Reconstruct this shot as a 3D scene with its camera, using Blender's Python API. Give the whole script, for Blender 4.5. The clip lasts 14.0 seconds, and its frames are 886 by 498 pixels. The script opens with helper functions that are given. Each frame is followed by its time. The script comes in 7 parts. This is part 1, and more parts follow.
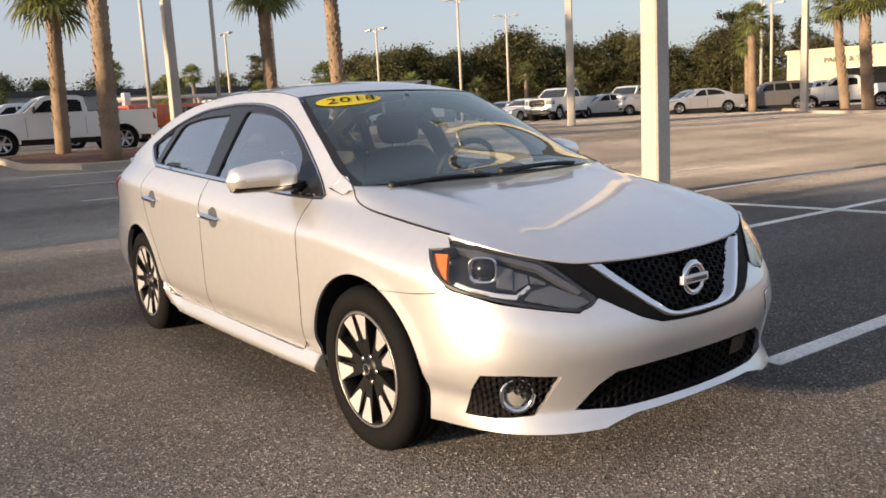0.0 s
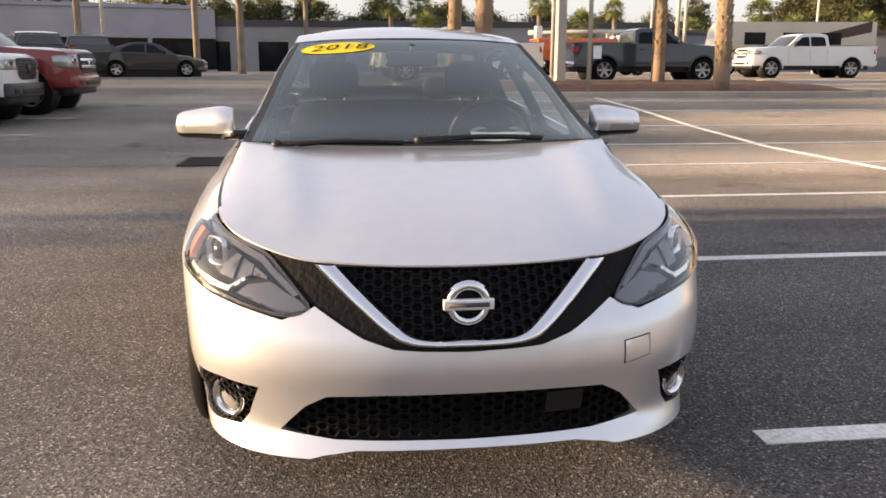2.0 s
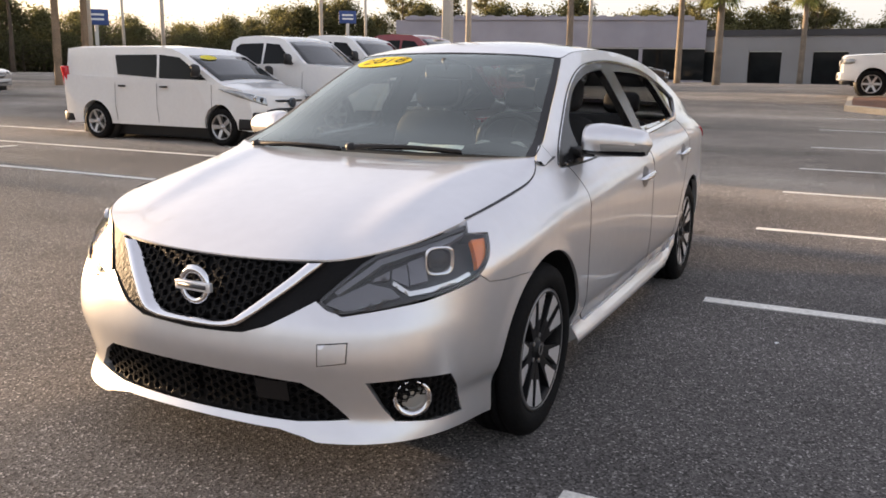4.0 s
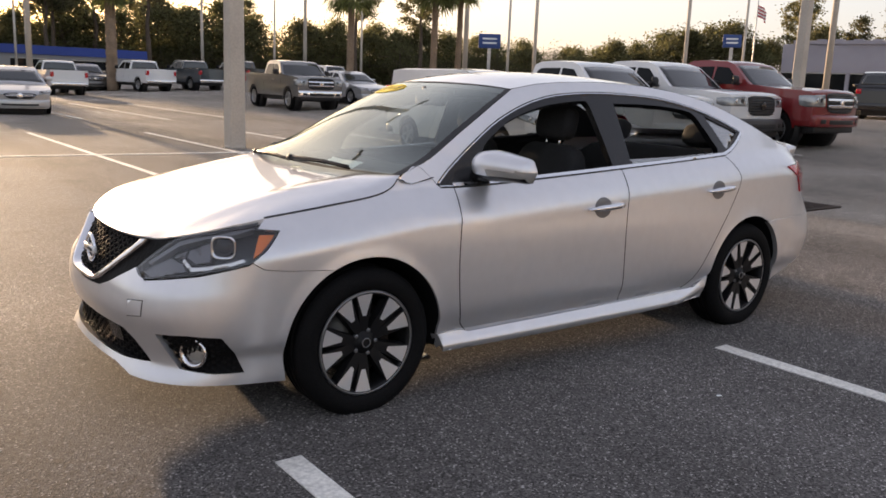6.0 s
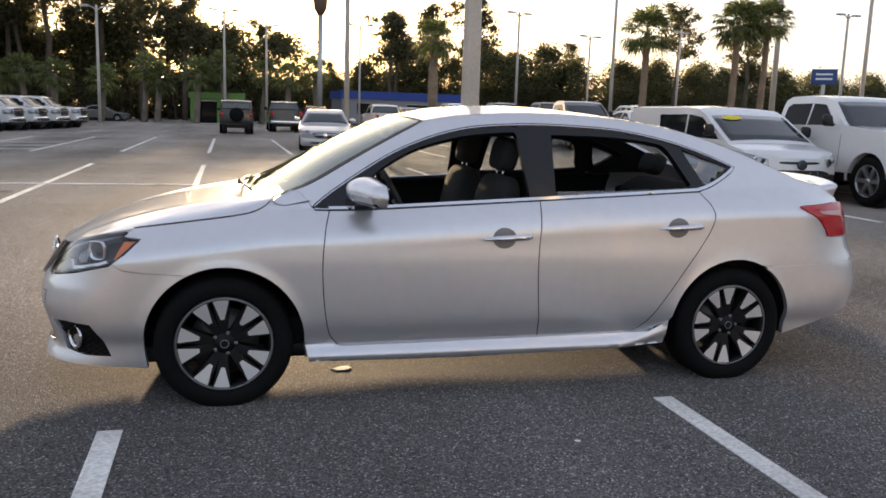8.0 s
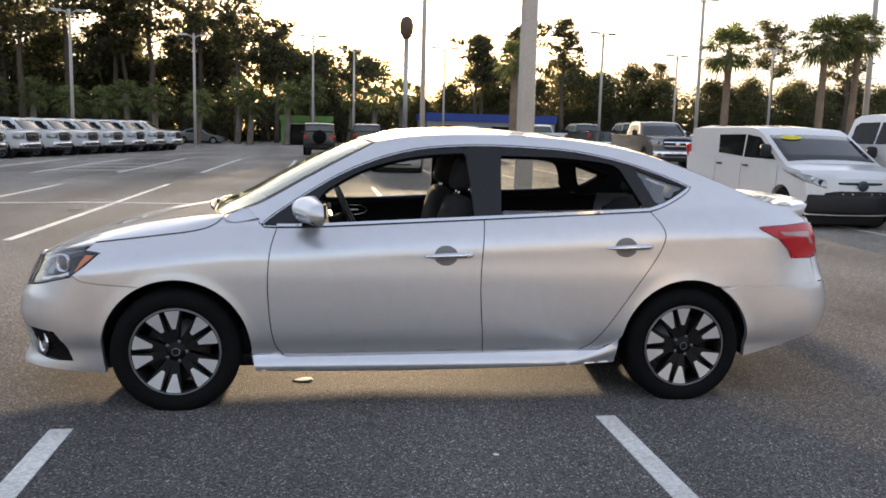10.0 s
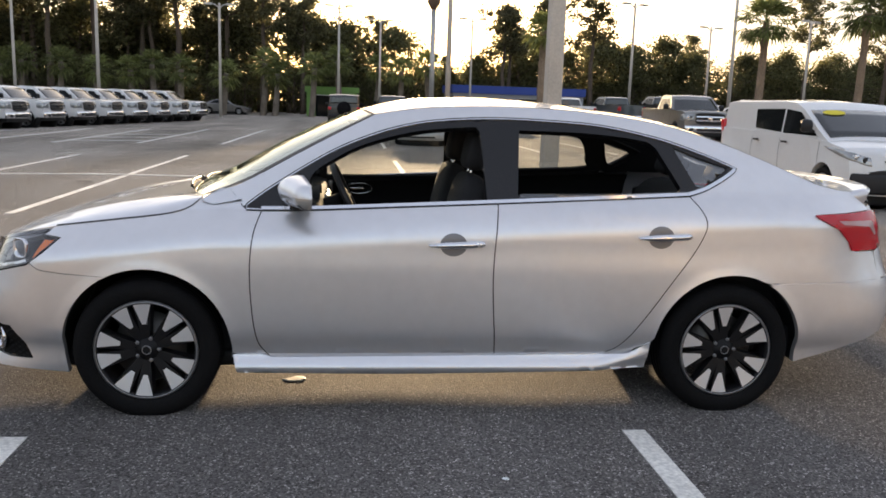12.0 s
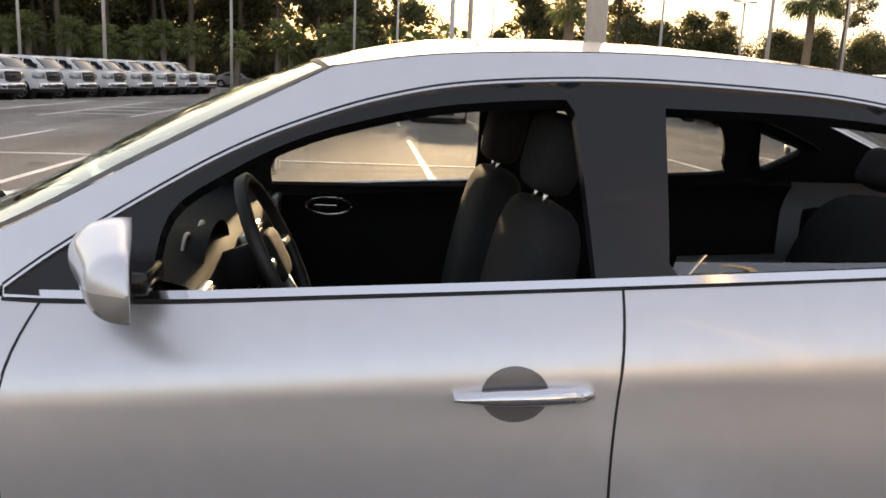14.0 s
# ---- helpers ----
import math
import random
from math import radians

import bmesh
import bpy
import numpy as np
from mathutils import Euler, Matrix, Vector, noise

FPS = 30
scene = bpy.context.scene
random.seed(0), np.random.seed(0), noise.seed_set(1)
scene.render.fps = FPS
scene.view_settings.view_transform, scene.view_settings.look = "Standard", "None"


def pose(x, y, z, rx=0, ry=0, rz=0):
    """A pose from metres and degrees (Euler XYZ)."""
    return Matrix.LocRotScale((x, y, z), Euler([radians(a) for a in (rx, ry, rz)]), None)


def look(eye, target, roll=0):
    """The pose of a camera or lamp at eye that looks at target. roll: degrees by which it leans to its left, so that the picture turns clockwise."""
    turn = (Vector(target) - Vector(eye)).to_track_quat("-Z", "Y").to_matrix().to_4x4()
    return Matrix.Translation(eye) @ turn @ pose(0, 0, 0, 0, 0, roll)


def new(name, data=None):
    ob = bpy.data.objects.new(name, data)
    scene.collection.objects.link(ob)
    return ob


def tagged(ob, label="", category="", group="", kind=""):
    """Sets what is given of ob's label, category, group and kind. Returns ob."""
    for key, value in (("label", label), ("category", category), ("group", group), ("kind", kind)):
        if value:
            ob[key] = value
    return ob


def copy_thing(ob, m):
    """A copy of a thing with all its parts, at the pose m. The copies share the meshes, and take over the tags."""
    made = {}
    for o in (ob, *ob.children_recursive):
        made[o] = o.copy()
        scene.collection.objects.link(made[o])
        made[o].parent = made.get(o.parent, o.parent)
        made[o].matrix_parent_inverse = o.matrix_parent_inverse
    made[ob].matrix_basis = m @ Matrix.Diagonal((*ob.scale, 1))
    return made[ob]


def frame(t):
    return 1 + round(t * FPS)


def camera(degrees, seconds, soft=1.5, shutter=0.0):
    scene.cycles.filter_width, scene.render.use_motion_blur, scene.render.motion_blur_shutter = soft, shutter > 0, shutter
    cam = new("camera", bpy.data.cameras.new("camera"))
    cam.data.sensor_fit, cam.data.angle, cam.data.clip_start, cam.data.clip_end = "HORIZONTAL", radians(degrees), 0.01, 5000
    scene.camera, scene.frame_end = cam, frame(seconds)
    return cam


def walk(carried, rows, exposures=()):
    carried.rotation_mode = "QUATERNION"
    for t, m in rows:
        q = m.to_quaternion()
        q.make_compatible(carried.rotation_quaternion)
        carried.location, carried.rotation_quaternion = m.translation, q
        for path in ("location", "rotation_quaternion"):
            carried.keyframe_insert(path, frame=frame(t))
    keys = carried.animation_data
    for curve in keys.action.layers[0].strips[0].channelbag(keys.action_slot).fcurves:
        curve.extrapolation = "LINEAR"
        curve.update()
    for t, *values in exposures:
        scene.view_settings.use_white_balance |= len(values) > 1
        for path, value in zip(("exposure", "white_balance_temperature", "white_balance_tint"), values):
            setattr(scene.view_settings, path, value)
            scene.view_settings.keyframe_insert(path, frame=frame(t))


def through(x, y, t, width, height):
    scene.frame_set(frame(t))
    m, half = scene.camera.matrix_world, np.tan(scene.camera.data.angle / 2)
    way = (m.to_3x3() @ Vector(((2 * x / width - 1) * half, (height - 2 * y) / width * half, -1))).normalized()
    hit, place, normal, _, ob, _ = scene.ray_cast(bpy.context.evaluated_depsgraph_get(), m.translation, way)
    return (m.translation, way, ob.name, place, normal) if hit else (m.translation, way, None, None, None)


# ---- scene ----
cam = camera(56.3, 14.0, soft=1.7)
PATH = [
    (0, (-4.009, 2.387, 1.235), (-2.411, 1.225, 0.924), -3.0),
    (0.5, (-4.211, 1.99, 1.223), (-2.517, 0.979, 0.891), -3.2),
    (1, (-4.28, 1.456, 1.241), (-2.499, 0.631, 0.858), -2.4),
    (1.5, (-4.346, 0.904, 1.25), (-2.47, 0.349, 0.834), -0.5),
    (2, (-4.354, 0.335, 1.266), (-2.415, 0.095, 0.835), 0.1),
    (2.5, (-4.4, -0.237, 1.25), (-2.448, -0.173, 0.823), -0.4),
    (3, (-4.335, -0.764, 1.235), (-2.415, -0.407, 0.804), -0.7),
    (3.2, (-4.301, -0.981, 1.263), (-2.405, -0.509, 0.835), -0.6),
    (5.3, (-3.569, -3.034, 1.33), (-2.143, -1.688, 0.936), 2.6),
    (5.5, (-3.453, -3.215, 1.354), (-2.085, -1.808, 0.967), 2.5),
    (6, (-3.128, -3.671, 1.376), (-1.935, -2.113, 0.988), 2.3),
    (6.5, (-2.719, -3.995, 1.369), (-1.678, -2.326, 1.007), 2.2),
    (7, (-2.26, -4.323, 1.391), (-1.4, -2.548, 1.059), 2.0),
    (7.5, (-1.797, -4.547, 1.385), (-1.12, -2.693, 1.063), 1.8),
    (8, (-1.323, -4.755, 1.405), (-0.822, -2.845, 1.084), 1.8),
    (8.5, (-0.945, -4.926, 1.431), (-0.588, -2.983, 1.117), 2.0),
    (9, (-0.652, -4.983, 1.438), (-0.364, -3.026, 1.145), 1.6),
    (9.2, (-0.632, -4.996, 1.413), (-0.335, -3.038, 1.137), 1.3),
    (11.3, (-0.483, -5.073, 1.46), (-0.247, -3.11, 1.159), 1.0),
    (11.5, (-0.45, -4.999, 1.441), (-0.22, -3.037, 1.125), 0.8),
    (12, (-0.456, -4.516, 1.423), (-0.231, -2.558, 1.08), 1.9),
    (12.5, (-0.375, -3.987, 1.385), (-0.158, -2.031, 1.029), 3.5),
    (13, (-0.343, -3.418, 1.372), (-0.154, -1.461, 1.007), 3.8),
    (13.5, (-0.3, -2.794, 1.374), (-0.139, -0.836, 0.999), 2.0),
    (13.6, (-0.296, -2.723, 1.362), (-0.127, -0.765, 0.99), 2.2),
    (14, (-0.264, -2.267, 1.352), (-0.077, -0.316, 0.953), 2.5),
]
walk(cam, [(t, look(eye, target, roll)) for t, eye, target, roll in PATH], exposures=[(0, 0.82, 6400, 13), (1.0, 1.12, 6700, 14), (2.0, 1.48, 7050, 16), (3.2, 1.6, 7250, 16), (5.3, 1.44, 7250, 18), (6.5, 1.16, 6850, 17), (7.5, 1.18, 6650, 15), (9.0, 1.48, 6450, 13), (11.5, 1.44, 6500, 12), (12.5, 1.52, 7150, 14), (14.0, 1.56, 7250, 15)])
scene.view_settings.exposure = 0.0
SUN_BEARING, SUN_HEIGHT = radians(3.5), radians(7.5)

world = bpy.data.worlds.new("sky")
scene.world = world
world.use_nodes = True
wn = world.node_tree
sky = wn.nodes.new("ShaderNodeTexSky")
sky.sky_type = "NISHITA"
sky.sun_disc = False
sky.sun_elevation, sky.sun_rotation = SUN_HEIGHT, SUN_BEARING
sky.air_density, sky.dust_density, sky.ozone_density = 1.0, 2.2, 1.5
veil = wn.nodes.new("ShaderNodeMix")            # thin even cloud over the whole sky
veil.data_type = "RGBA"
veil.inputs[0].default_value = 0.55
veil.inputs[7].default_value = (3.2, 3.32, 3.85, 1)
up_is = wn.nodes.new("ShaderNodeTexCoord")
split = wn.nodes.new("ShaderNodeSeparateXYZ")
wn.links.new(up_is.outputs["Generated"], split.inputs[0])
haze = wn.nodes.new("ShaderNodeMapRange")        # the haze is thickest towards the horizon
for k, value in ((1, 0.0), (2, 0.9), (3, 0.54), (4, 0.38)):
    haze.inputs[k].default_value = value
wn.links.new(split.outputs[2], haze.inputs[0])
wn.links.new(haze.outputs[0], veil.inputs[0])
wn.links.new(sky.outputs[0], veil.inputs[6])
wn.links.new(veil.outputs[2], wn.nodes["Background"].inputs["Color"])
wn.nodes["Background"].inputs["Strength"].default_value = 0.125

sun = new("sun", bpy.data.lights.new("sun", "SUN"))
sun.data.energy, sun.data.angle, sun.data.color = 5.0, radians(1.2), (1.0, 0.74, 0.46)
sun.matrix_world = look((0, 0, 0), (-math.sin(SUN_BEARING) * math.cos(SUN_HEIGHT), -math.cos(SUN_BEARING) * math.cos(SUN_HEIGHT), -math.sin(SUN_HEIGHT)))


# ---- materials ----
def material(name, color, rough=0.6, metal=0.0, coat=0.0, vary=0.0, grain=0.0, scale=8.0, bump=0.0, bump_scale=60.0, ior=1.45, obj=True, trans=0.0, alpha=1.0, random=0.0):
    m = bpy.data.materials.new(name)
    m.use_nodes = True
    t = m.node_tree
    b = t.nodes["Principled BSDF"]
    b.inputs["Roughness"].default_value = rough
    b.inputs["Metallic"].default_value = metal
    b.inputs["Coat Weight"].default_value = coat
    b.inputs["Coat Roughness"].default_value = 0.04
    b.inputs["IOR"].default_value = ior
    b.inputs["Transmission Weight"].default_value = trans
    b.inputs["Base Color"].default_value = (*color, 1)
    if vary or grain or bump or random:
        co = t.nodes.new("ShaderNodeTexCoord")
        src = co.outputs["Object" if obj else "Generated"]
    last = None
    def multiply(factor_out):
        nonlocal last
        mix = t.nodes.new("ShaderNodeMix")
        mix.data_type, mix.blend_type = "RGBA", "MULTIPLY"
        mix.inputs[0].default_value = 1.0
        if last is None:
            mix.inputs[6].default_value = (*color, 1)
        else:
            t.links.new(last, mix.inputs[6])
        t.links.new(factor_out, mix.inputs[7])
        last = mix.outputs[2]
    def noise_ramp(sc, low, high, detail=4.0):
        n = t.nodes.new("ShaderNodeTexNoise")
        n.inputs["Scale"].default_value = sc
        n.inputs["Detail"].default_value = detail
        t.links.new(src, n.inputs["Vector"])
        r = t.nodes.new("ShaderNodeMapRange")
        r.inputs[1].default_value, r.inputs[2].default_value = 0.3, 0.7
        r.inputs[3].default_value, r.inputs[4].default_value = low, high
        t.links.new(n.outputs[0], r.inputs[0])
        return r.outputs[0]
    if vary:
        multiply(noise_ramp(scale * 0.12, 1 - vary, 1 + vary))
    if grain:
        multiply(noise_ramp(scale * 4, 1 - grain, 1 + grain, 2.0))
    if random:
        info = t.nodes.new("ShaderNodeObjectInfo")
        r = t.nodes.new("ShaderNodeMapRange")
        r.inputs[3].default_value, r.inputs[4].default_value = 1 - random, 1 + random
        t.links.new(info.outputs["Random"], r.inputs[0])
        multiply(r.outputs[0])
    if last is not None:
        t.links.new(last, b.inputs["Base Color"])
    if bump:
        n = t.nodes.new("ShaderNodeTexNoise")
        n.inputs["Scale"].default_value = bump_scale
        n.inputs["Detail"].default_value = 3
        t.links.new(src, n.inputs["Vector"])
        bp = t.nodes.new("ShaderNodeBump")
        bp.inputs["Strength"].default_value = bump
        bp.inputs["Distance"].default_value = 0.01
        t.links.new(n.outputs[0], bp.inputs["Height"])
        t.links.new(bp.outputs[0], b.inputs["Normal"])
    return m


def asphalt():
    m = bpy.data.materials.new("asphalt")
    m.use_nodes = True
    t = m.node_tree
    b = t.nodes["Principled BSDF"]
    co = t.nodes.new("ShaderNodeTexCoord")
    def noise_of(sc, detail, vec=None):
        n = t.nodes.new("ShaderNodeTexNoise")
        n.inputs["Scale"].default_value, n.inputs["Detail"].default_value = sc, detail
        t.links.new(vec or co.outputs["Object"], n.inputs["Vector"])
        return n.outputs[0]
    def ramp(src, a, bb, lo, hi):
        r = t.nodes.new("ShaderNodeMapRange")
        for i, v in ((1, a), (2, bb), (3, lo), (4, hi)):
            r.inputs[i].default_value = v
        t.links.new(src, r.inputs[0])
        return r.outputs[0]
    def math_of(op, a, bb):
        n = t.nodes.new("ShaderNodeMath")
        n.operation = op
        for i, v in ((0, a), (1, bb)):
            if isinstance(v, float):
                n.inputs[i].default_value = v
            else:
                t.links.new(v, n.inputs[i])
        return n.outputs[0]
    vor = t.nodes.new("ShaderNodeTexVoronoi")
    vor.inputs["Scale"].default_value = 135.0
    t.links.new(co.outputs["Object"], vor.inputs["Vector"])
    stone = t.nodes.new("ShaderNodeSeparateColor")
    t.links.new(vor.outputs["Color"], stone.inputs[0])
    speck = ramp(stone.outputs[0], 0.0, 1.0, 0.40, 1.45)
    pale = ramp(stone.outputs[1], 0.86, 0.93, 1.0, 2.6)
    large = ramp(noise_of(0.22, 5.0), 0.3, 0.7, 0.72, 1.28)
    stretch = t.nodes.new("ShaderNodeMapping")
    stretch.inputs["Scale"].default_value = (0.5, 0.05, 1.0)
    t.links.new(co.outputs["Object"], stretch.inputs["Vector"])
    lanes = ramp(noise_of(1.0, 3.0, stretch.outputs[0]), 0.3, 0.7, 0.70, 1.30)
    oil = ramp(noise_of(0.9, 2.0), 0.66, 0.74, 1.0, 0.62)
    value = math_of("MULTIPLY", math_of("MULTIPLY", math_of("MULTIPLY", math_of("MULTIPLY", speck, pale), large), lanes), oil)
    mix = t.nodes.new("ShaderNodeMix")
    mix.data_type, mix.blend_type = "RGBA", "MULTIPLY"
    mix.inputs[0].default_value = 1.0
    where = t.nodes.new("ShaderNodeSeparateXYZ")
    t.links.new(co.outputs["Object"], where.inputs[0])
    along = math_of("SUBTRACT", math_of("ABSOLUTE", math_of("ADD", where.outputs[0], -0.4), 0.0), 3.4)
    across = math_of("SUBTRACT", math_of("ABSOLUTE", math_of("ADD", where.outputs[1], 3.4), 0.0), 4.4)
    edge = math_of("ADD", math_of("MAXIMUM", along, across), math_of("MULTIPLY", math_of("SUBTRACT", noise_of(0.5, 4.0), 0.5), 4.0))
    old = t.nodes.new("ShaderNodeMix")              # newer sealed bays, darkened further for shade; older pale lanes, lifted for sunlit ground
    old.data_type = "RGBA"
    t.links.new(ramp(edge, -0.8, 1.8, 0.0, 1.0), old.inputs[0])
    old.inputs[6].default_value = (0.116, 0.108, 0.103, 1)
    old.inputs[7].default_value = (0.250, 0.222, 0.194, 1)
    t.links.new(old.outputs[2], mix.inputs[6])
    t.links.new(value, mix.inputs[7])
    t.links.new(mix.outputs[2], b.inputs["Base Color"])
    b.inputs["Roughness"].default_value = 0.82
    b.inputs["Specular IOR Level"].default_value = 0.06
    b.inputs["Diffuse Roughness"].default_value = 1.0
    bp = t.nodes.new("ShaderNodeBump")
    bp.inputs["Strength"].default_value, bp.inputs["Distance"].default_value = 0.7, 0.004
    t.links.new(vor.outputs["Distance"], bp.inputs["Height"])
    t.links.new(bp.outputs[0], b.inputs["Normal"])
    return m


ASPHALT = asphalt()
LINE = material("worn_white_line_paint", (0.74, 0.72, 0.67), 0.75, vary=0.2, grain=0.2, scale=14, bump=0.3, bump_scale=120)
CONCRETE = material("concrete", (0.50, 0.46, 0.40), 0.85, vary=0.12, grain=0.08, scale=6, bump=0.25, bump_scale=40)
KERB = material("kerb_concrete", (0.42, 0.37, 0.30), 0.9, vary=0.2, grain=0.12, scale=6, bump=0.3)
MULCH = material("pine_mulch", (0.16, 0.075, 0.045), 0.95, vary=0.3, grain=0.45, scale=20, bump=0.9, bump_scale=30)
GALV = material("galvanised_steel", (0.50, 0.49, 0.46), 0.45, metal=0.6, vary=0.1, scale=5)
BLACKPL = material("black_plastic", (0.012, 0.012, 0.013), 0.5, vary=0.2, scale=20)
GLOSSBLACK = material("gloss_black_trim", (0.010, 0.010, 0.011), 0.2, coat=0.1, vary=0.1, scale=10)
DARKCLOTH = material("charcoal_seat_cloth", (0.022, 0.022, 0.024), 0.9, vary=0.2, grain=0.2, scale=40, bump=0.3, bump_scale=300)
INTERIOR = material("dark_interior_plastic", (0.016, 0.016, 0.017), 0.8, vary=0.15, scale=20, bump=0.15, bump_scale=200)
INTERIOR.node_tree.nodes["Principled BSDF"].inputs["Specular IOR Level"].default_value = 0.12
CHROME = material("chrome", (0.80, 0.80, 0.82), 0.08, metal=1.0, vary=0.03, scale=10)
RUBBER = material("tyre_rubber", (0.0075, 0.0075, 0.008), 0.75, vary=0.2, grain=0.2, scale=30, bump=0.2, bump_scale=150)
RUBBER.node_tree.nodes["Principled BSDF"].inputs["Specular IOR Level"].default_value = 0.12
MACHINED = material("machined_alloy", (0.80, 0.80, 0.81), 0.42, metal=0.7, vary=0.05, scale=20)
GREYALLOY = material("silver_alloy", (0.50, 0.50, 0.51), 0.35, metal=0.9, vary=0.08, scale=20)
RIMEDGE = material("dark_rim_edge", (0.22, 0.22, 0.225), 0.35, metal=0.6, vary=0.1, scale=20)
RIMBLACK = material("black_wheel_paint", (0.010, 0.010, 0.011), 0.42, vary=0.1, scale=20)
RIMBLACK.node_tree.nodes["Principled BSDF"].inputs["Specular IOR Level"].default_value = 0.25
REDLENS = material("red_lamp_lens", (0.50, 0.008, 0.018), 0.16, coat=0.35, vary=0.08, scale=20)
AMBER = material("amber_reflector", (0.75, 0.17, 0.02), 0.15, coat=0.6, vary=0.08, scale=20)
WHITEPAPER = material("white_paper", (0.78, 0.82, 0.80), 0.7, vary=0.04, scale=8)
BARK = material("palm_trunk_bark", (0.26, 0.19, 0.13), 0.95, vary=0.25, grain=0.3, scale=12, bump=0.8, bump_scale=25)
GREYBARK = material("grey_palm_bark", (0.20, 0.165, 0.13), 0.95, vary=0.25, grain=0.3, scale=12, bump=0.8, bump_scale=25)
TREEBARK = material("tree_bark", (0.10, 0.075, 0.055), 0.95, vary=0.25, grain=0.3, scale=8, bump=0.8, bump_scale=12)


def leaf_material(name, color, through):
    m = material(name, color, 0.6, random=0.25)
    t = m.node_tree
    b = t.nodes["Principled BSDF"]
    b.inputs["Specular IOR Level"].default_value = 0.25
    g = t.nodes.new("ShaderNodeNewGeometry")
    r = t.nodes.new("ShaderNodeMapRange")
    r.inputs[3].default_value, r.inputs[4].default_value = 0.55, 1.6
    t.links.new(g.outputs["Random Per Island"], r.inputs[0])
    mix = t.nodes.new("ShaderNodeMix")
    mix.data_type, mix.blend_type = "RGBA", "MULTIPLY"
    mix.inputs[0].default_value = 1.0
    old = b.inputs["Base Color"].links[0].from_socket
    t.links.new(old, mix.inputs[6])
    t.links.new(r.outputs[0], mix.inputs[7])
    t.links.new(mix.outputs[2], b.inputs["Base Color"])
    tr = t.nodes.new("ShaderNodeBsdfTranslucent")
    t.links.new(mix.outputs[2], tr.inputs["Color"])
    add = t.nodes.new("ShaderNodeMixShader")
    add.inputs[0].default_value = through
    t.links.new(b.outputs[0], add.inputs[1])
    t.links.new(tr.outputs[0], add.inputs[2])
    t.links.new(add.outputs[0], t.nodes["Material Output"].inputs["Surface"])
    return m


OAK_LEAF = leaf_material("oak_leaves", (0.12, 0.118, 0.055), 0.6)
PINE_LEAF = leaf_material("pine_needles", (0.12, 0.115, 0.06), 0.6)
PALM_LEAF = leaf_material("palm_fronds", (0.16, 0.18, 0.065), 0.45)
SHRUB_LEAF = leaf_material("undergrowth_leaves", (0.09, 0.092, 0.042), 0.48)


def glass(name, tint, rough=0.0, mirror=0.09, power=4.6, sheen=(1, 1, 1)):
    """A thin pane: clear through, with a mirror's share by Fresnel."""
    m = bpy.data.materials.new(name)
    m.use_nodes = True
    t = m.node_tree
    t.nodes.remove(t.nodes["Principled BSDF"])
    clear = t.nodes.new("ShaderNodeBsdfTransparent")
    clear.inputs[0].default_value = (*tint, 1)
    gloss = t.nodes.new("ShaderNodeBsdfGlossy")
    gloss.inputs["Roughness"].default_value = rough
    gloss.inputs["Color"].default_value = (*sheen, 1)
    fr = t.nodes.new("ShaderNodeLayerWeight")
    fr.inputs[0].default_value = 0.5
    steep = t.nodes.new("ShaderNodeMath")
    steep.operation = "POWER"
    steep.inputs[1].default_value = power
    t.links.new(fr.outputs["Facing"], steep.inputs[0])
    up = t.nodes.new("ShaderNodeMath")
    up.operation = "MULTIPLY_ADD"
    up.inputs[1].default_value, up.inputs[2].default_value = 0.9 - mirror, mirror
    t.links.new(steep.outputs[0], up.inputs[0])
    mix = t.nodes.new("ShaderNodeMixShader")
    t.links.new(up.outputs[0], mix.inputs[0])
    t.links.new(clear.outputs[0], mix.inputs[1])
    t.links.new(gloss.outputs[0], mix.inputs[2])
    t.links.new(mix.outputs[0], t.nodes["Material Output"].inputs["Surface"])
    return m


CLEAR = glass("windscreen_glass", (0.70, 0.77, 0.72), mirror=0.07, power=2.9, sheen=(0.93, 1.0, 0.95))
TINTED = glass("tinted_side_glass", (0.70, 0.73, 0.71), mirror=0.10, power=1.3)
LAMPGLASS = glass("lamp_lens", (0.93, 0.94, 0.95), mirror=0.06, power=3.0)
CARGLASS = material("dark_car_glass", (0.012, 0.014, 0.015), 0.04, vary=0.3, scale=6, ior=1.22)


CARSCREEN = material("parked_windscreen_glass", (0.03, 0.034, 0.034), 0.05, vary=0.3, scale=6, ior=1.75)


def paint(name, color, metal=0.0, rough=0.35):
    return material(name, color, rough, metal=metal, coat=1.0, vary=0.03, scale=4, grain=0.02)


SILVER = paint("silver_metallic_paint", (0.76, 0.76, 0.775), 0.72, 0.36)
WHITE = paint("white_car_paint", (0.74, 0.74, 0.73))
RED = paint("dark_red_car_paint", (0.20, 0.012, 0.014), 0.2)
BLACK = paint("black_car_paint", (0.012, 0.012, 0.014))
GREY = paint("grey_car_paint", (0.20, 0.195, 0.19), 0.6)
DARKBLUE = paint("dark_slate_car_paint", (0.018, 0.032, 0.045), 0.0)
LIGHTSILVER = paint("light_silver_car_paint", (0.50, 0.50, 0.50), 0.6)
ORANGE = paint("orange_truck_paint", (0.55, 0.10, 0.02))


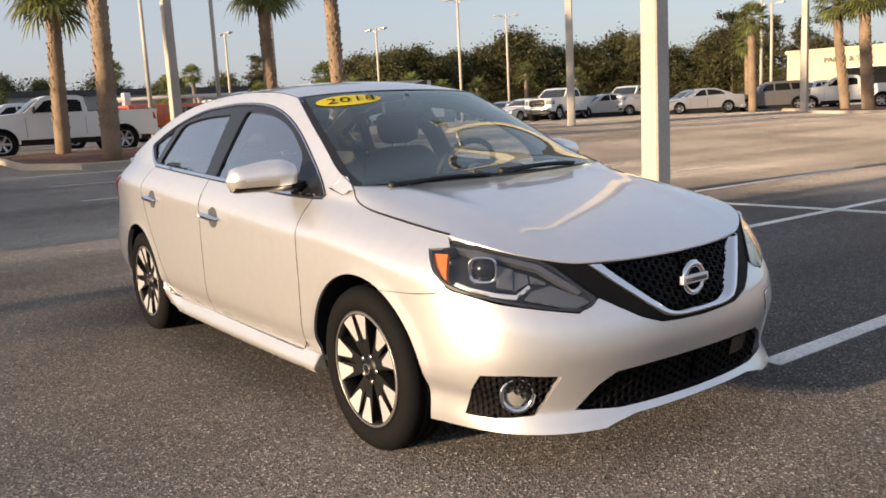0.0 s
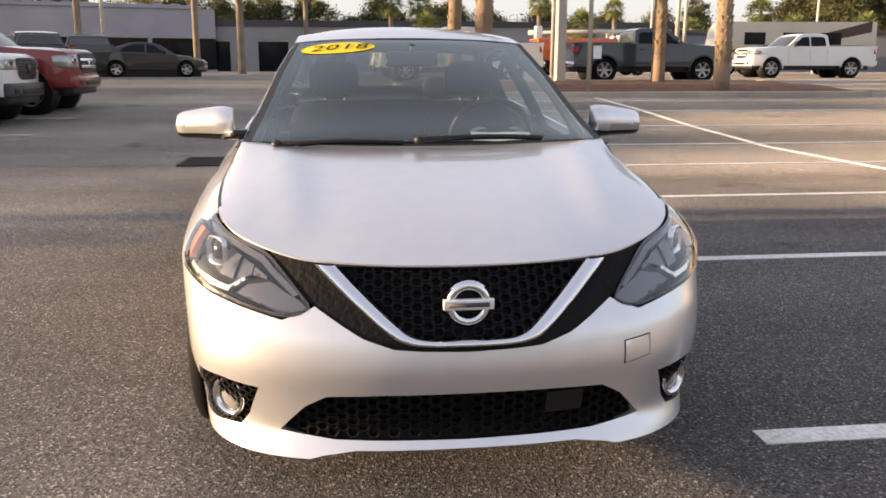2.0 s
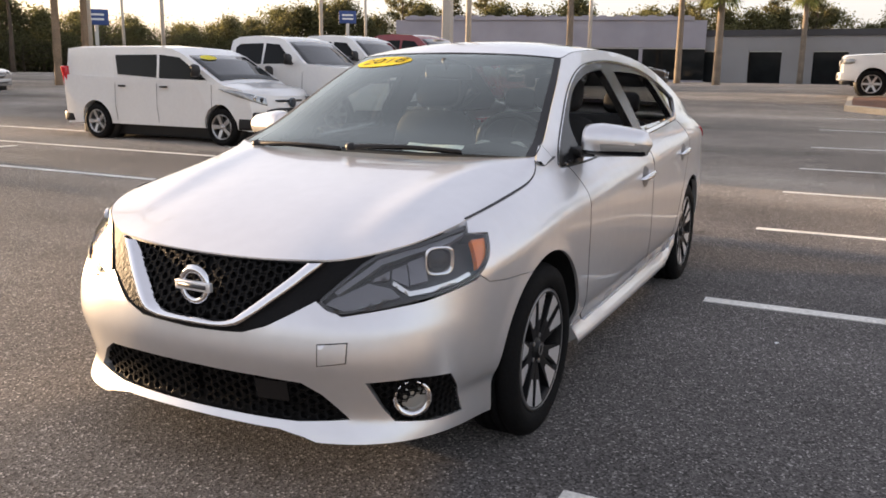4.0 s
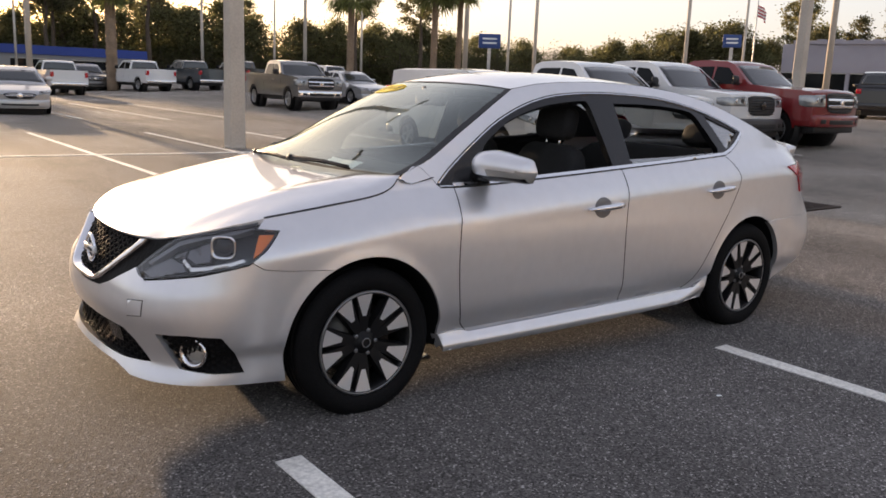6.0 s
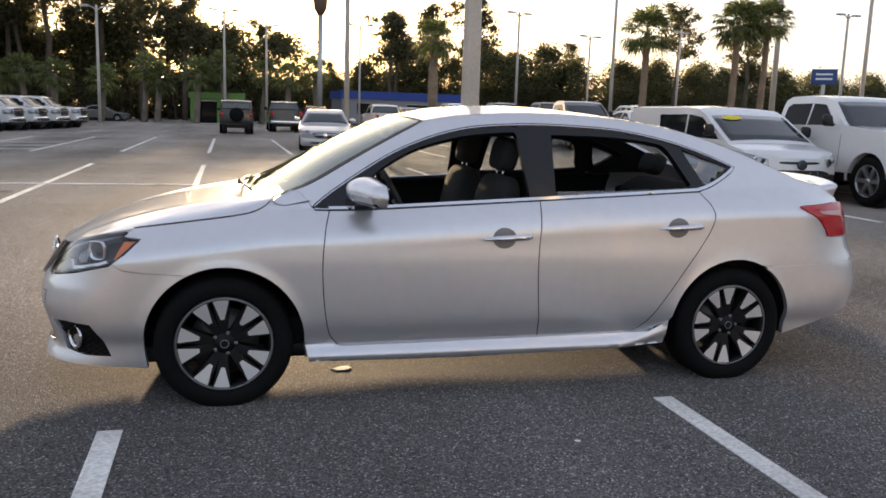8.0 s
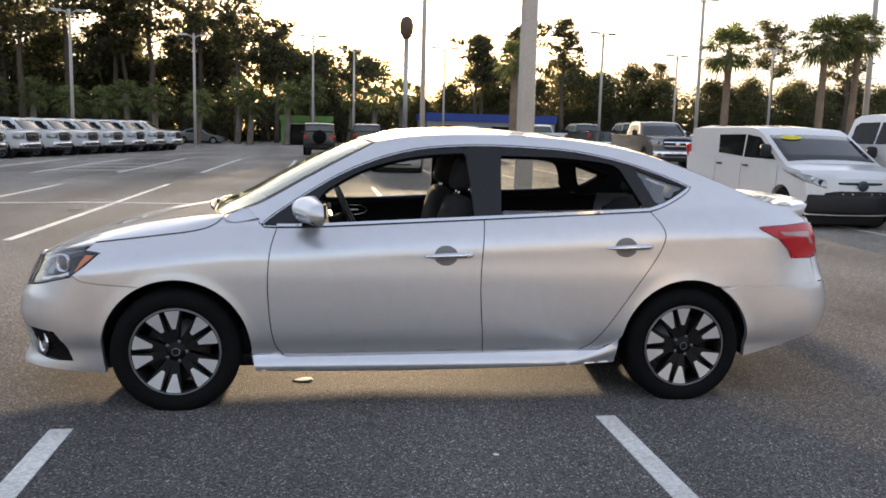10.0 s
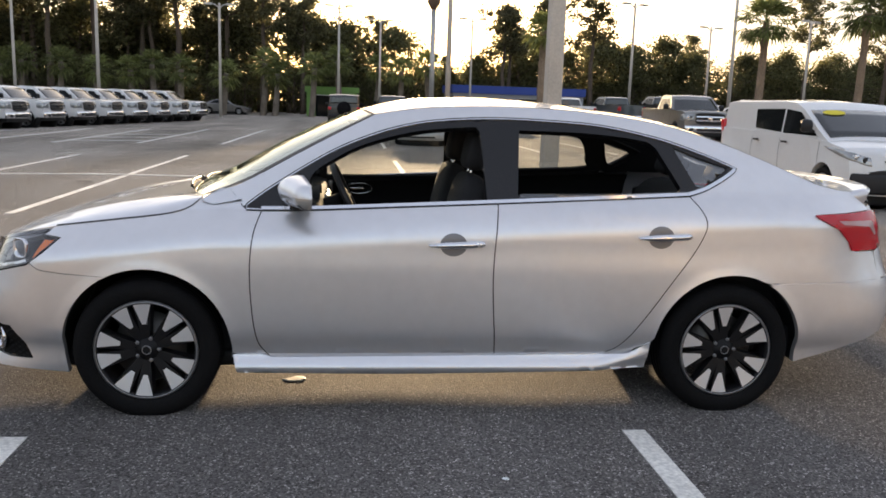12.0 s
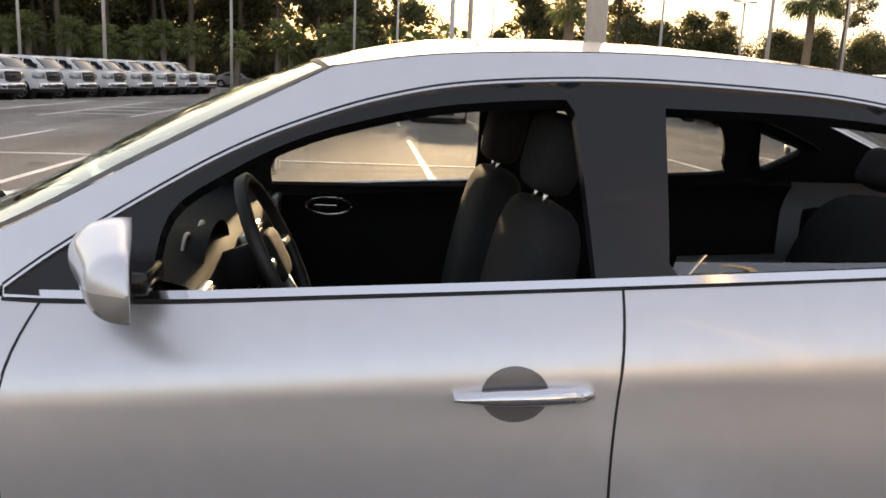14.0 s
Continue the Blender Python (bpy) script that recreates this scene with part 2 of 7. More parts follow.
# ---- building blocks ----
def part(name, bm, mat, parent=None, label="", smooth_faces=True, kind=""):
    me = bpy.data.meshes.new(name)
    bm.normal_update()
    bm.to_mesh(me)
    bm.free()
    for p in me.polygons:
        p.use_smooth = smooth_faces
    for mm in (mat if isinstance(mat, (list, tuple)) else (mat,)):
        me.materials.append(mm)
    ob = new(name, me)
    ob.parent = parent
    return tagged(ob, label=label, kind=kind)


def thing(name, label, category, m=None, group="", kind=""):
    ob = new(name)
    ob.empty_display_size = 0.2
    if m is not None:
        ob.matrix_basis = m
    return tagged(ob, label, category, group, kind)


def add_box(bm, lo, hi, bevel=0.0, m=None):
    vs = [bm.verts.new((x, y, z)) for x in (lo[0], hi[0]) for y in (lo[1], hi[1]) for z in (lo[2], hi[2])]
    fs = [bm.faces.new([vs[i] for i in q]) for q in ((0, 1, 3, 2), (4, 6, 7, 5), (0, 4, 5, 1), (2, 3, 7, 6), (0, 2, 6, 4), (1, 5, 7, 3))]
    if bevel:
        r = bmesh.ops.bevel(bm, geom=list({e for f in fs for e in f.edges}), offset=bevel, segments=2, affect="EDGES", profile=0.6)
        vs = list({v for f in r["faces"] for v in f.verts} | {v for v in vs if v.is_valid})
    if m is not None:
        bmesh.ops.transform(bm, matrix=m, verts=vs)
    return vs


def box(lo, hi, bevel=0.0, m=None):
    bm = bmesh.new()
    add_box(bm, lo, hi, bevel, m)
    return bm


def lathe(profile, n=32, axis="y", bm=None, center=(0, 0, 0), closed=False):
    """Turns (radius, along) pairs round an axis."""
    bm = bm or bmesh.new()
    rings = []
    for r, a in profile:
        ring = []
        for k in range(n):
            c, s = r * math.cos(2 * math.pi * k / n), r * math.sin(2 * math.pi * k / n)
            p = {"y": (c, a, s), "z": (c, s, a), "x": (a, c, s)}[axis]
            ring.append(bm.verts.new([p[i] + center[i] for i in range(3)]))
        rings.append(ring)
    pairs = list(zip(rings, rings[1:])) + ([(rings[-1], rings[0])] if closed else [])
    for a, b in pairs:
        for k in range(n):
            bm.faces.new((a[k], a[(k + 1) % n], b[(k + 1) % n], b[k]))
    if not closed:
        for ring in (rings[0], rings[-1]):
            bm.faces.new(ring)
    bmesh.ops.recalc_face_normals(bm, faces=bm.faces)
    return bm


def tube(points, radius, n=8, bm=None):
    """A round bar along points; radius may be a list."""
    bm = bm or bmesh.new()
    pts = [Vector(p) for p in points]
    rings = []
    for i, p in enumerate(pts):
        d = (pts[min(i + 1, len(pts) - 1)] - pts[max(i - 1, 0)]).normalized()
        side_v = d.cross(Vector((0, 0, 1)) if abs(d.z) < 0.9 else Vector((1, 0, 0))).normalized()
        up = side_v.cross(d)
        r = radius[i] if isinstance(radius, (list, tuple)) else radius
        rings.append([bm.verts.new(p + r * (math.cos(2 * math.pi * k / n) * side_v + math.sin(2 * math.pi * k / n) * up)) for k in range(n)])
    for a, b in zip(rings, rings[1:]):
        for k in range(n):
            bm.faces.new((a[k], a[(k + 1) % n], b[(k + 1) % n], b[k]))
    bm.faces.new(rings[0][::-1])
    bm.faces.new(rings[-1])
    return bm


def grid_surface(rows, bm=None, flip=False):
    bm = bm or bmesh.new()
    vs = [[bm.verts.new(p) for p in row] for row in rows]
    for a, b in zip(vs, vs[1:]):
        for k in range(len(a) - 1):
            q = (a[k], a[k + 1], b[k + 1], b[k])
            bm.faces.new(q[::-1] if flip else q)
    return bm


RISE = [(-60.0, -0.60), (-20.0, -0.30), (-5.0, 0.0), (8.4, 0.0), (11.5, 0.13), (14.1, 0.28), (20.0, 0.54), (27.0, 0.76), (31.0, 0.80)]


def rise(x):
    """Height of the lot, which climbs gently past the drain and falls away on the other side."""
    for (x0, z0), (x1, z1) in zip(RISE, RISE[1:]):
        if x0 <= x < x1:
            return z0 + (z1 - z0) * (x - x0) / (x1 - x0)
    return -0.60 if x < 0 else 0.80


# ---- ground ----
def ground():
    xs = [-700, -200, -60, -20, -10, -5, 0, 4, 8.4, 9.5, 11.5, 12.8, 14.1, 16, 18, 20, 23, 27, 31, 40, 60, 120, 300, 900]
    ys = [-900, -300, -120, -60, -30, -15, -8, -4, 0, 4, 8, 15, 30, 60, 120, 300, 900]
    ob = part("ground", grid_surface([[(x, y, rise(x)) for x in xs] for y in ys], flip=True), ASPHALT, label="grey worn asphalt of a car park", kind="structure")
    tagged(ob, category="ground")


ground()


def strip_x(x, y0, y1, width=0.105):
    """A painted line along y."""
    z = rise(x)
    ob = part("parking_line", box((x - width / 2, y0, z + 0.001), (x + width / 2, y1, z + 0.006)), LINE, label="worn white painted parking line on asphalt", smooth_faces=False, kind="structure")
    tagged(ob, category="road marking", group="parking lines")


def strip_y(y, x0, x1, width=0.105):
    """A painted line along x, which follows the slope."""
    xs = sorted({x0, x1, *[q for q, _ in RISE if x0 < q < x1]})
    bm = bmesh.new()
    top = [[bm.verts.new((x, y + s * width / 2, rise(x) + 0.010)) for s in (-1, 1)] for x in xs]
    low = [[bm.verts.new((x, y + s * width / 2, rise(x) - 0.002)) for s in (-1, 1)] for x in xs]
    for (a, b), (c, d) in zip(zip(top, low), zip(top[1:], low[1:])):
        bm.faces.new((a[0], c[0], c[1], a[1]))
        bm.faces.new((b[0], a[0], a[1], b[1])) if a is top[0] else None
        bm.faces.new((a[0], b[0], d[0], c[0]))
        bm.faces.new((a[1], c[1], d[1], b[1]))
    bmesh.ops.recalc_face_normals(bm, faces=bm.faces)
    ob = part("parking_line", bm, LINE, label="worn white painted parking line on asphalt", smooth_faces=False, kind="structure")
    tagged(ob, category="road marking", group="parking lines")


for k in range(0, 8):
    strip_x(-1.83 + 2.66 * k, -12.1, -1.09)
strip_y(-6.56, -6.0, 24.0)
for k in range(-3, 6):
    strip_x(0.636 + 2.53 * k, 5.6, 16.3)
strip_y(10.9, -16.0, 5.2)
for k in range(-6, 4):
    strip_x(0.636 + 2.53 * k, 22.0, 34.5)
for y in (23.5, 26.0, 28.5):
    strip_y(y, -9.4, -7.1)
for y in (12.5, 14.5):
    strip_y(y, -11.9, -9.6)
for k in range(0, 3):
    strip_x(-9.5 - 2.4 * k, 8.0, 15.5)


def drain():
    z = rise(7.1)
    ob = thing("storm_drain", "rusty cast iron storm drain grate set in asphalt", "drain", pose(7.1, 2.1, z), kind="structure")
    fr = material("rusted_iron", (0.05, 0.035, 0.028), 0.85, metal=0.3, vary=0.3, grain=0.2, scale=30)
    b = bmesh.new()
    for lo, hi in (((-0.5, -0.34, 0.0), (0.5, -0.29, 0.02)), ((-0.5, 0.29, 0.0), (0.5, 0.34, 0.02)), ((-0.5, -0.29, 0.0), (-0.45, 0.29, 0.02)), ((0.45, -0.29, 0.0), (0.5, 0.29, 0.02))):
        add_box(b, lo, hi)
    part("frame", b, fr, ob, smooth_faces=False)
    # thin black sheet stands in for the shade below the grate
    part("pit", box((-0.45, -0.29, 0.001), (0.45, 0.29, 0.005)), BLACKPL, ob, smooth_faces=False)
    bar = None
    for i in range(14):
        y = -0.26 + 0.04 * i
        if bar is None:
            bar = part("bar", box((-0.45, -0.008, 0.006), (0.45, 0.008, 0.019)), fr, ob, smooth_faces=False)
            bar.location = (0, y, 0)
        else:
            o = bar.copy()
            scene.collection.objects.link(o)
            o.location = (0, y, 0)


drain()


def litter(x, y, size, seed):
    r = random.Random(seed)
    b = bmesh.new()
    n = 10
    low, top = [], []
    for k in range(n):
        a = 2 * math.pi * k / n
        q = size * r.uniform(0.65, 1.1)
        low.append(b.verts.new((1.5 * q * math.cos(a), q * math.sin(a), 0.001)))
        top.append(b.verts.new((1.2 * q * math.cos(a), 0.8 * q * math.sin(a), 0.003 + size * r.uniform(0.02, 0.10))))
    for k in range(n):
        b.faces.new((low[k], low[(k + 1) % n], top[(k + 1) % n], top[k]))
    b.faces.new(top)
    b.faces.new(low[::-1])
    ob = part("paper_scrap", b, WHITEPAPER, label="crumpled white paper scrap lying on asphalt", smooth_faces=False)
    tagged(ob, category="litter")
    ob.location = (x, y, 0)
    ob.rotation_euler = (0, 0, 0.2)


litter(-0.72, -0.35, 0.045, 3)
litter(0.16, -1.55, 0.012, 4)


# ---- the silver sedan's surface: (u, z) on the side, u follows x along the flank and turns round the corners ----
def smooth(keys, x):
    """Monotone cubic through (x, value) keys."""
    if x <= keys[0][0]:
        return keys[0][1]
    if x >= keys[-1][0]:
        return keys[-1][1]
    i = 0
    while keys[i + 1][0] < x:
        i += 1
    def slope(j):
        if j <= 0 or j >= len(keys) - 1:
            k = 0 if j <= 0 else len(keys) - 2
            return (keys[k + 1][1] - keys[k][1]) / (keys[k + 1][0] - keys[k][0])
        a = (keys[j][1] - keys[j - 1][1]) / (keys[j][0] - keys[j - 1][0])
        b = (keys[j + 1][1] - keys[j][1]) / (keys[j + 1][0] - keys[j][0])
        return 0.0 if a * b <= 0 else 2 * a * b / (a + b)
    (x0, y0), (x1, y1) = keys[i], keys[i + 1]
    h = x1 - x0
    t = (x - x0) / h
    return ((1 + 2 * t) * (1 - t) ** 2 * y0 + t * (1 - t) ** 2 * h * slope(i)
            + t * t * (3 - 2 * t) * y1 + t * t * (t - 1) * h * slope(i + 1))


def catmull(points, n):
    out = []
    for i in range(len(points) - 1):
        p0, p1, p2, p3 = points[max(i - 1, 0)], points[i], points[i + 1], points[min(i + 2, len(points) - 1)]
        for k in range(n):
            t = k / n
            out.append(tuple(0.5 * (2 * b + (c - a) * t + (2 * a - 5 * b + 4 * c - d) * t * t + (3 * b - a - 3 * c + d) * t ** 3)
                             for a, b, c, d in zip(p0, p1, p2, p3)))
    return out + [tuple(points[-1])]


# plan outline at the widest level, from nose to tail on the +y side
OUTLINE = catmull([(-2.24, -0.3), (-2.255, 0.0), (-2.238, 0.3), (-2.17, 0.55), (-2.04, 0.724), (-1.85, 0.814), (-1.55, 0.856), (-1.1, 0.872),
                   (-0.4, 0.884), (0.5, 0.885), (1.1, 0.88), (1.6, 0.865), (2.0, 0.828), (2.22, 0.745), (2.335, 0.55), (2.385, 0.3), (2.405, 0.0), (2.385, -0.3)], 48)
ARC = [0.0]
for (ax, ay), (bx, by) in zip(OUTLINE, OUTLINE[1:]):
    ARC.append(ARC[-1] + math.hypot(bx - ax, by - ay))
_mid = min(range(len(OUTLINE)), key=lambda i: abs(OUTLINE[i][0]) + (OUTLINE[i][1] < 0.5) * 9)
ARC0 = ARC[_mid] - OUTLINE[_mid][0]
ARC = [a - ARC0 for a in ARC]
U_NOSE, U_TAIL = ARC[48], ARC[-49]


def outline(u):
    lo, hi = 0, len(ARC) - 2
    while lo < hi:
        m = (lo + hi + 1) // 2
        if ARC[m] <= u:
            lo = m
        else:
            hi = m - 1
    def tan_at(i):
        i = min(max(i, 1), len(ARC) - 2)
        dx, dy = OUTLINE[i + 1][0] - OUTLINE[i - 1][0], OUTLINE[i + 1][1] - OUTLINE[i - 1][1]
        l = math.hypot(dx, dy)
        return dx / l, dy / l
    t = (u - ARC[lo]) / (ARC[lo + 1] - ARC[lo])
    x = OUTLINE[lo][0] * (1 - t) + OUTLINE[lo + 1][0] * t
    y = OUTLINE[lo][1] * (1 - t) + OUTLINE[lo + 1][1] * t
    (tx, ty), (sx, sy) = tan_at(lo), tan_at(lo + 1)
    tx, ty = tx * (1 - t) + sx * t, ty * (1 - t) + sy * t
    l = math.hypot(tx, ty)
    return x, y, -ty / l, tx / l      # point and outward normal


Z_TOP = [(-3.2, 0.80), (-2.3, 0.80), (-1.95, 0.82), (-1.75, 0.845), (-1.4, 0.89), (-1.05, 0.925), (-0.85, 0.932), (0.2, 0.985), (1.0, 1.028), (1.25, 1.045), (1.6, 1.055), (1.9, 1.05), (2.2, 1.03), (3.2, 1.0)]
D_TOP = [(-3.2, 0.17), (-2.5, 0.17), (-2.1, 0.14), (-1.8, 0.12), (-1.4, 0.125), (-0.95, 0.125), (-0.5, 0.1), (0.2, 0.085), (0.9, 0.088), (1.4, 0.10), (1.8, 0.11), (2.2, 0.07), (2.6, 0.04), (3.2, 0.03)]
LOW_SIDE = [(0.12, 0.09), (0.2, 0.05), (0.30, 0.043), (0.36, 0.018), (0.41, 0.0085), (0.55, 0.002), (0.68, 0.0), (0.80, 0.004), (1.2, 0.004)]
LOW_NOSE = [(0.12, 0.05), (0.17, 0.0), (0.21, 0.012), (0.27, 0.04), (0.36, 0.022), (0.46, 0.0), (0.54, 0.012), (0.62, 0.055), (0.7, 0.10), (0.80, 0.14), (1.2, 0.14)]
LOW_TAIL = [(0.12, 0.12), (0.22, 0.08), (0.34, 0.03), (0.50, 0.0), (0.60, 0.010), (0.72, 0.052), (0.85, 0.088), (1.02, 0.10), (1.2, 0.10)]
ARCH = 0.37


def side(u, z):
    """Point of the sedan's skin on its +y side."""
    x, y, nx, ny = outline(u)
    zt = smooth(Z_TOP, u)
    wn = min(max((-1.75 - u) / 0.6, 0), 1)
    wt = min(max((u - 1.75) / 0.5, 0), 1)
    wn, wt = wn * wn * (3 - 2 * wn), wt * wt * (3 - 2 * wt)
    zz = min(z, zt)
    h = max(zt - zz, 0)
    span = 0.15 + 0.05 * wn
    d = smooth(D_TOP, u) * (1 - wn) * max(1 - h / span, 0) ** 1.7
    d += (1 - wn - wt) * smooth(LOW_SIDE, zz) + wn * smooth(LOW_NOSE, zz) + wt * smooth(LOW_TAIL, zz)
    for cx in (-1.35, 1.35):
        r = math.hypot(u - cx, z - 0.305)
        d -= 0.005 * math.exp(-((r - ARCH) / 0.028) ** 2)
    x, y = x - nx * d, y - ny * d
    if z > zt:
        k = z - zt
        y -= 0.54 * k + 0.16 * k * k
        x -= nx * 0.3 * k * (wt + wn)
    return x, y, z


# ---- the silver sedan ----
from mathutils.geometry import delaunay_2d_cdt


def dense(poly, step, closed=True):
    out = []
    n = len(poly)
    for i in range(n if closed else n - 1):
        (ax, ay), (bx, by) = poly[i], poly[(i + 1) % n]
        k = max(1, int(math.hypot(bx - ax, by - ay) / step + 0.5))
        out += [(ax + (bx - ax) * j / k, ay + (by - ay) * j / k) for j in range(k)]
    return out


def area(poly):
    return 0.5 * sum(a[0] * b[1] - b[0] * a[1] for a, b in zip(poly, poly[1:] + poly[:1]))


def shrink(poly, d):
    """The polygon drawn in by d."""
    if area(poly) < 0:
        poly = poly[::-1]
    out = []
    n = len(poly)
    for i in range(n):
        p, q, r = poly[i - 1], poly[i], poly[(i + 1) % n]
        a = Vector((q[0] - p[0], q[1] - p[1]))
        b = Vector((r[0] - q[0], r[1] - q[1]))
        if a.length < 1e-6 or b.length < 1e-6:
            continue
        a.normalize(), b.normalize()
        na, nb = Vector((-a.y, a.x)), Vector((-b.y, b.x))
        m = na + nb
        k = d / max(m.length_squared / 2, 0.35)
        out.append((q[0] + m.x * k, q[1] + m.y * k))
    return out


def inside(p, poly):
    c = False
    j = len(poly) - 1
    for i in range(len(poly)):
        (xi, yi), (xj, yj) = poly[i], poly[j]
        if (yi > p[1]) != (yj > p[1]) and p[0] < (xj - xi) * (p[1] - yi) / (yj - yi) + xi:
            c = not c
        j = i
    return c


def near_edge(p, poly, d):
    for (ax, ay), (bx, by) in zip(poly, poly[1:] + poly[:1]):
        if min(ax, bx) - d > p[0] or max(ax, bx) + d < p[0] or min(ay, by) - d > p[1] or max(ay, by) + d < p[1]:
            continue
        l = (bx - ax) ** 2 + (by - ay) ** 2
        t = max(0, min(1, ((p[0] - ax) * (bx - ax) + (p[1] - ay) * (by - ay)) / l)) if l else 0
        if math.hypot(p[0] - ax - t * (bx - ax), p[1] - ay - t * (by - ay)) < d:
            return True
    return False


def fill(poly, step, holes=()):
    """Points and triangles that fill a polygon, less its holes."""
    loops = [dense(poly, step)] + [dense(h, step) for h in holes]
    pts, edges = [], []
    for lp in loops:
        s = len(pts)
        pts += lp
        edges += [(s + i, s + (i + 1) % len(lp)) for i in range(len(lp))]
    x0, x1 = min(p[0] for p in pts), max(p[0] for p in pts)
    y0, y1 = min(p[1] for p in pts), max(p[1] for p in pts)
    row, y = 0, y0 + step / 2
    while y < y1:
        x = x0 + step * (0.5 if row % 2 else 0.25)
        while x < x1:
            if inside((x, y), loops[0]) and not any(inside((x, y), h) for h in loops[1:]) and not any(near_edge((x, y), lp, step * 0.5) for lp in loops):
                pts.append((x, y))
            x += step
        y += step * 0.866
        row += 1
    v, _, f, _, _, _ = delaunay_2d_cdt([Vector(p) for p in pts], edges, [], 0, 1e-7)
    tris = []
    for t in f:
        c = (sum(v[i].x for i in t) / 3, sum(v[i].y for i in t) / 3)
        if inside(c, loops[0]) and not any(inside(c, h) for h in loops[1:]):
            tris.append(t)
    return [(p.x, p.y) for p in v], tris


def skin(poly, step=0.03, holes=(), sign=1, gap=0.0025, push=0.0, depth=0.012, at=None, bm=None, both=False):
    """A panel of the car's skin: the polygon in (u, z) laid on the side surface, with its edges turned in."""
    at = at or side
    if gap:
        poly = [(u if abs(u - U_NOSE) > 0.012 and abs(u - U_TAIL) > 0.012 or not both else (U_NOSE if u < 0 else U_TAIL), z) for u, z in shrink(poly, gap)]
        holes = [shrink(h, -gap * 0.5)[::1] for h in holes]
    v, tris = fill(poly, step, holes)
    bm = bm or bmesh.new()
    e = 2e-3
    tops = []
    for sg in ((1, -1) if both else (sign,)):
        top, low = [], []
        tops.append(top)
        for u, z in v:
            p = Vector(at(u, z))
            n = (Vector(at(u + e, z)) - Vector(at(u - e, z))).cross(Vector(at(u, z + e)) - Vector(at(u, z - e)))
            n.normalize()
            if n.y < 0 and abs(n.y) > 0.25 or (abs(n.y) <= 0.25 and n.x * p.x < 0):
                n = -n
            a, b = p + n * push, p + n * (push - depth)
            top.append(bm.verts.new((a.x, a.y * sg, a.z)))
            low.append((b.x, b.y * sg, b.z))
        count = {}
        for t in tris:
            for i in range(3):
                k = (t[i], t[(i + 1) % 3])
                count[tuple(sorted(k))] = count.get(tuple(sorted(k)), 0) + 1
        p0, p1, p2 = (Vector(v[i]) for i in tris[0])
        turn = (p1 - p0).cross(p2 - p0) > 0
        for t in tris:
            q = [top[i] for i in t]
            bm.faces.new(q[::-1] if turn == (sg > 0) else q)
        bm.normal_update()
        patch = bmesh.ops.holes_fill(bm, edges=[e for e in {e for w in top for e in w.link_edges} if e.is_boundary], sides=4)
        for f in patch["faces"]:
            f.normal_update()
            near = [g for e in f.edges for g in e.link_faces if g is not f]
            if near and near[0].normal.dot(f.normal) < 0:
                f.normal_flip()
        if depth:
            for t in tris:
                for i in range(3):
                    a, b = t[i], t[(i + 1) % 3]
                    if count[tuple(sorted((a, b)))] == 1 and not (both and abs(top[a].co.y) < 0.004 and abs(top[b].co.y) < 0.004):
                        q = [bm.verts.new(top[a].co), bm.verts.new(top[b].co), bm.verts.new(low[b]), bm.verts.new(low[a])]
                        bm.faces.new(q if turn == (sg > 0) else q[::-1])
    if both:
        mid = [w for row in tops for w in row if abs(w.co.y) < 0.004]
        for w in mid:
            w.co.y = 0.0
        bmesh.ops.remove_doubles(bm, verts=mid, dist=0.0005)
    return bm


def arc_points(cx, cz, r, a0, a1, n):
    return [(cx + r * math.cos(radians(a0 + (a1 - a0) * i / n)), cz + r * math.sin(radians(a0 + (a1 - a0) * i / n))) for i in range(n + 1)]


def curve(points, n=5):
    return catmull(points, n)


WZ = 0.305
UN = U_NOSE
DLO_TOP = curve([(-0.935, 0.942), (-0.84, 1.014), (-0.68, 1.117), (-0.53, 1.203), (-0.385, 1.266), (-0.23, 1.316), (-0.05, 1.350), (0.23, 1.368), (0.54, 1.362),
                 (0.765, 1.345), (1.015, 1.297), (1.2, 1.24), (1.325, 1.193), (1.388, 1.166)])
DLO_REAR = curve([(1.388, 1.166), (1.37, 1.145), (1.31, 1.108), (1.219, 1.064), (1.132, 1.037)])
DLO_LOW = curve([(1.132, 1.037), (0.654, 1.010), (0.219, 0.986), (-0.244, 0.960), (-0.645, 0.937), (-0.851, 0.930)])
DLO_NOSE = [(-0.851, 0.930), (-0.92, 0.931), (-0.935, 0.942)]
CUT_A = curve([(-0.851, 0.930), (-0.879, 0.831), (-0.892, 0.663), (-0.880, 0.461), (-0.855, 0.335), (-0.813, 0.279)])
BOTTOM = [(-0.813, 0.279), (0.222, 0.289)]
BOTTOM_R = [(0.222, 0.289), (0.755, 0.294)]
CUT_B = curve([(0.219, 0.986), (0.200, 0.80), (0.197, 0.60), (0.222, 0.289)])
CUT_C = curve([(1.132, 1.037), (1.180, 0.97), (1.193, 0.90), (1.147, 0.792), (1.044, 0.641), (0.930, 0.473), (0.847, 0.363), (0.80, 0.315), (0.755, 0.294)])
SCREEN_EDGE = curve([(-1.115, 0.985), (-0.935, 1.052), (-0.728, 1.166), (-0.533, 1.272), (-0.34, 1.372)])
ROOF_EDGE = curve([(-0.34, 1.372), (-0.1, 1.408), (0.3, 1.425), (0.7, 1.41), (1.05, 1.362), (1.3, 1.295), (1.55, 1.205), (1.8, 1.105)])
DECK_EDGE = curve([(1.8, 1.105), (1.95, 1.075), (2.15, 1.06)])
HOOD_CUT = curve([(-1.115, 0.985), (-1.17, 0.935), (-1.27, 0.903), (-1.5, 0.872), (-1.77, 0.838)])
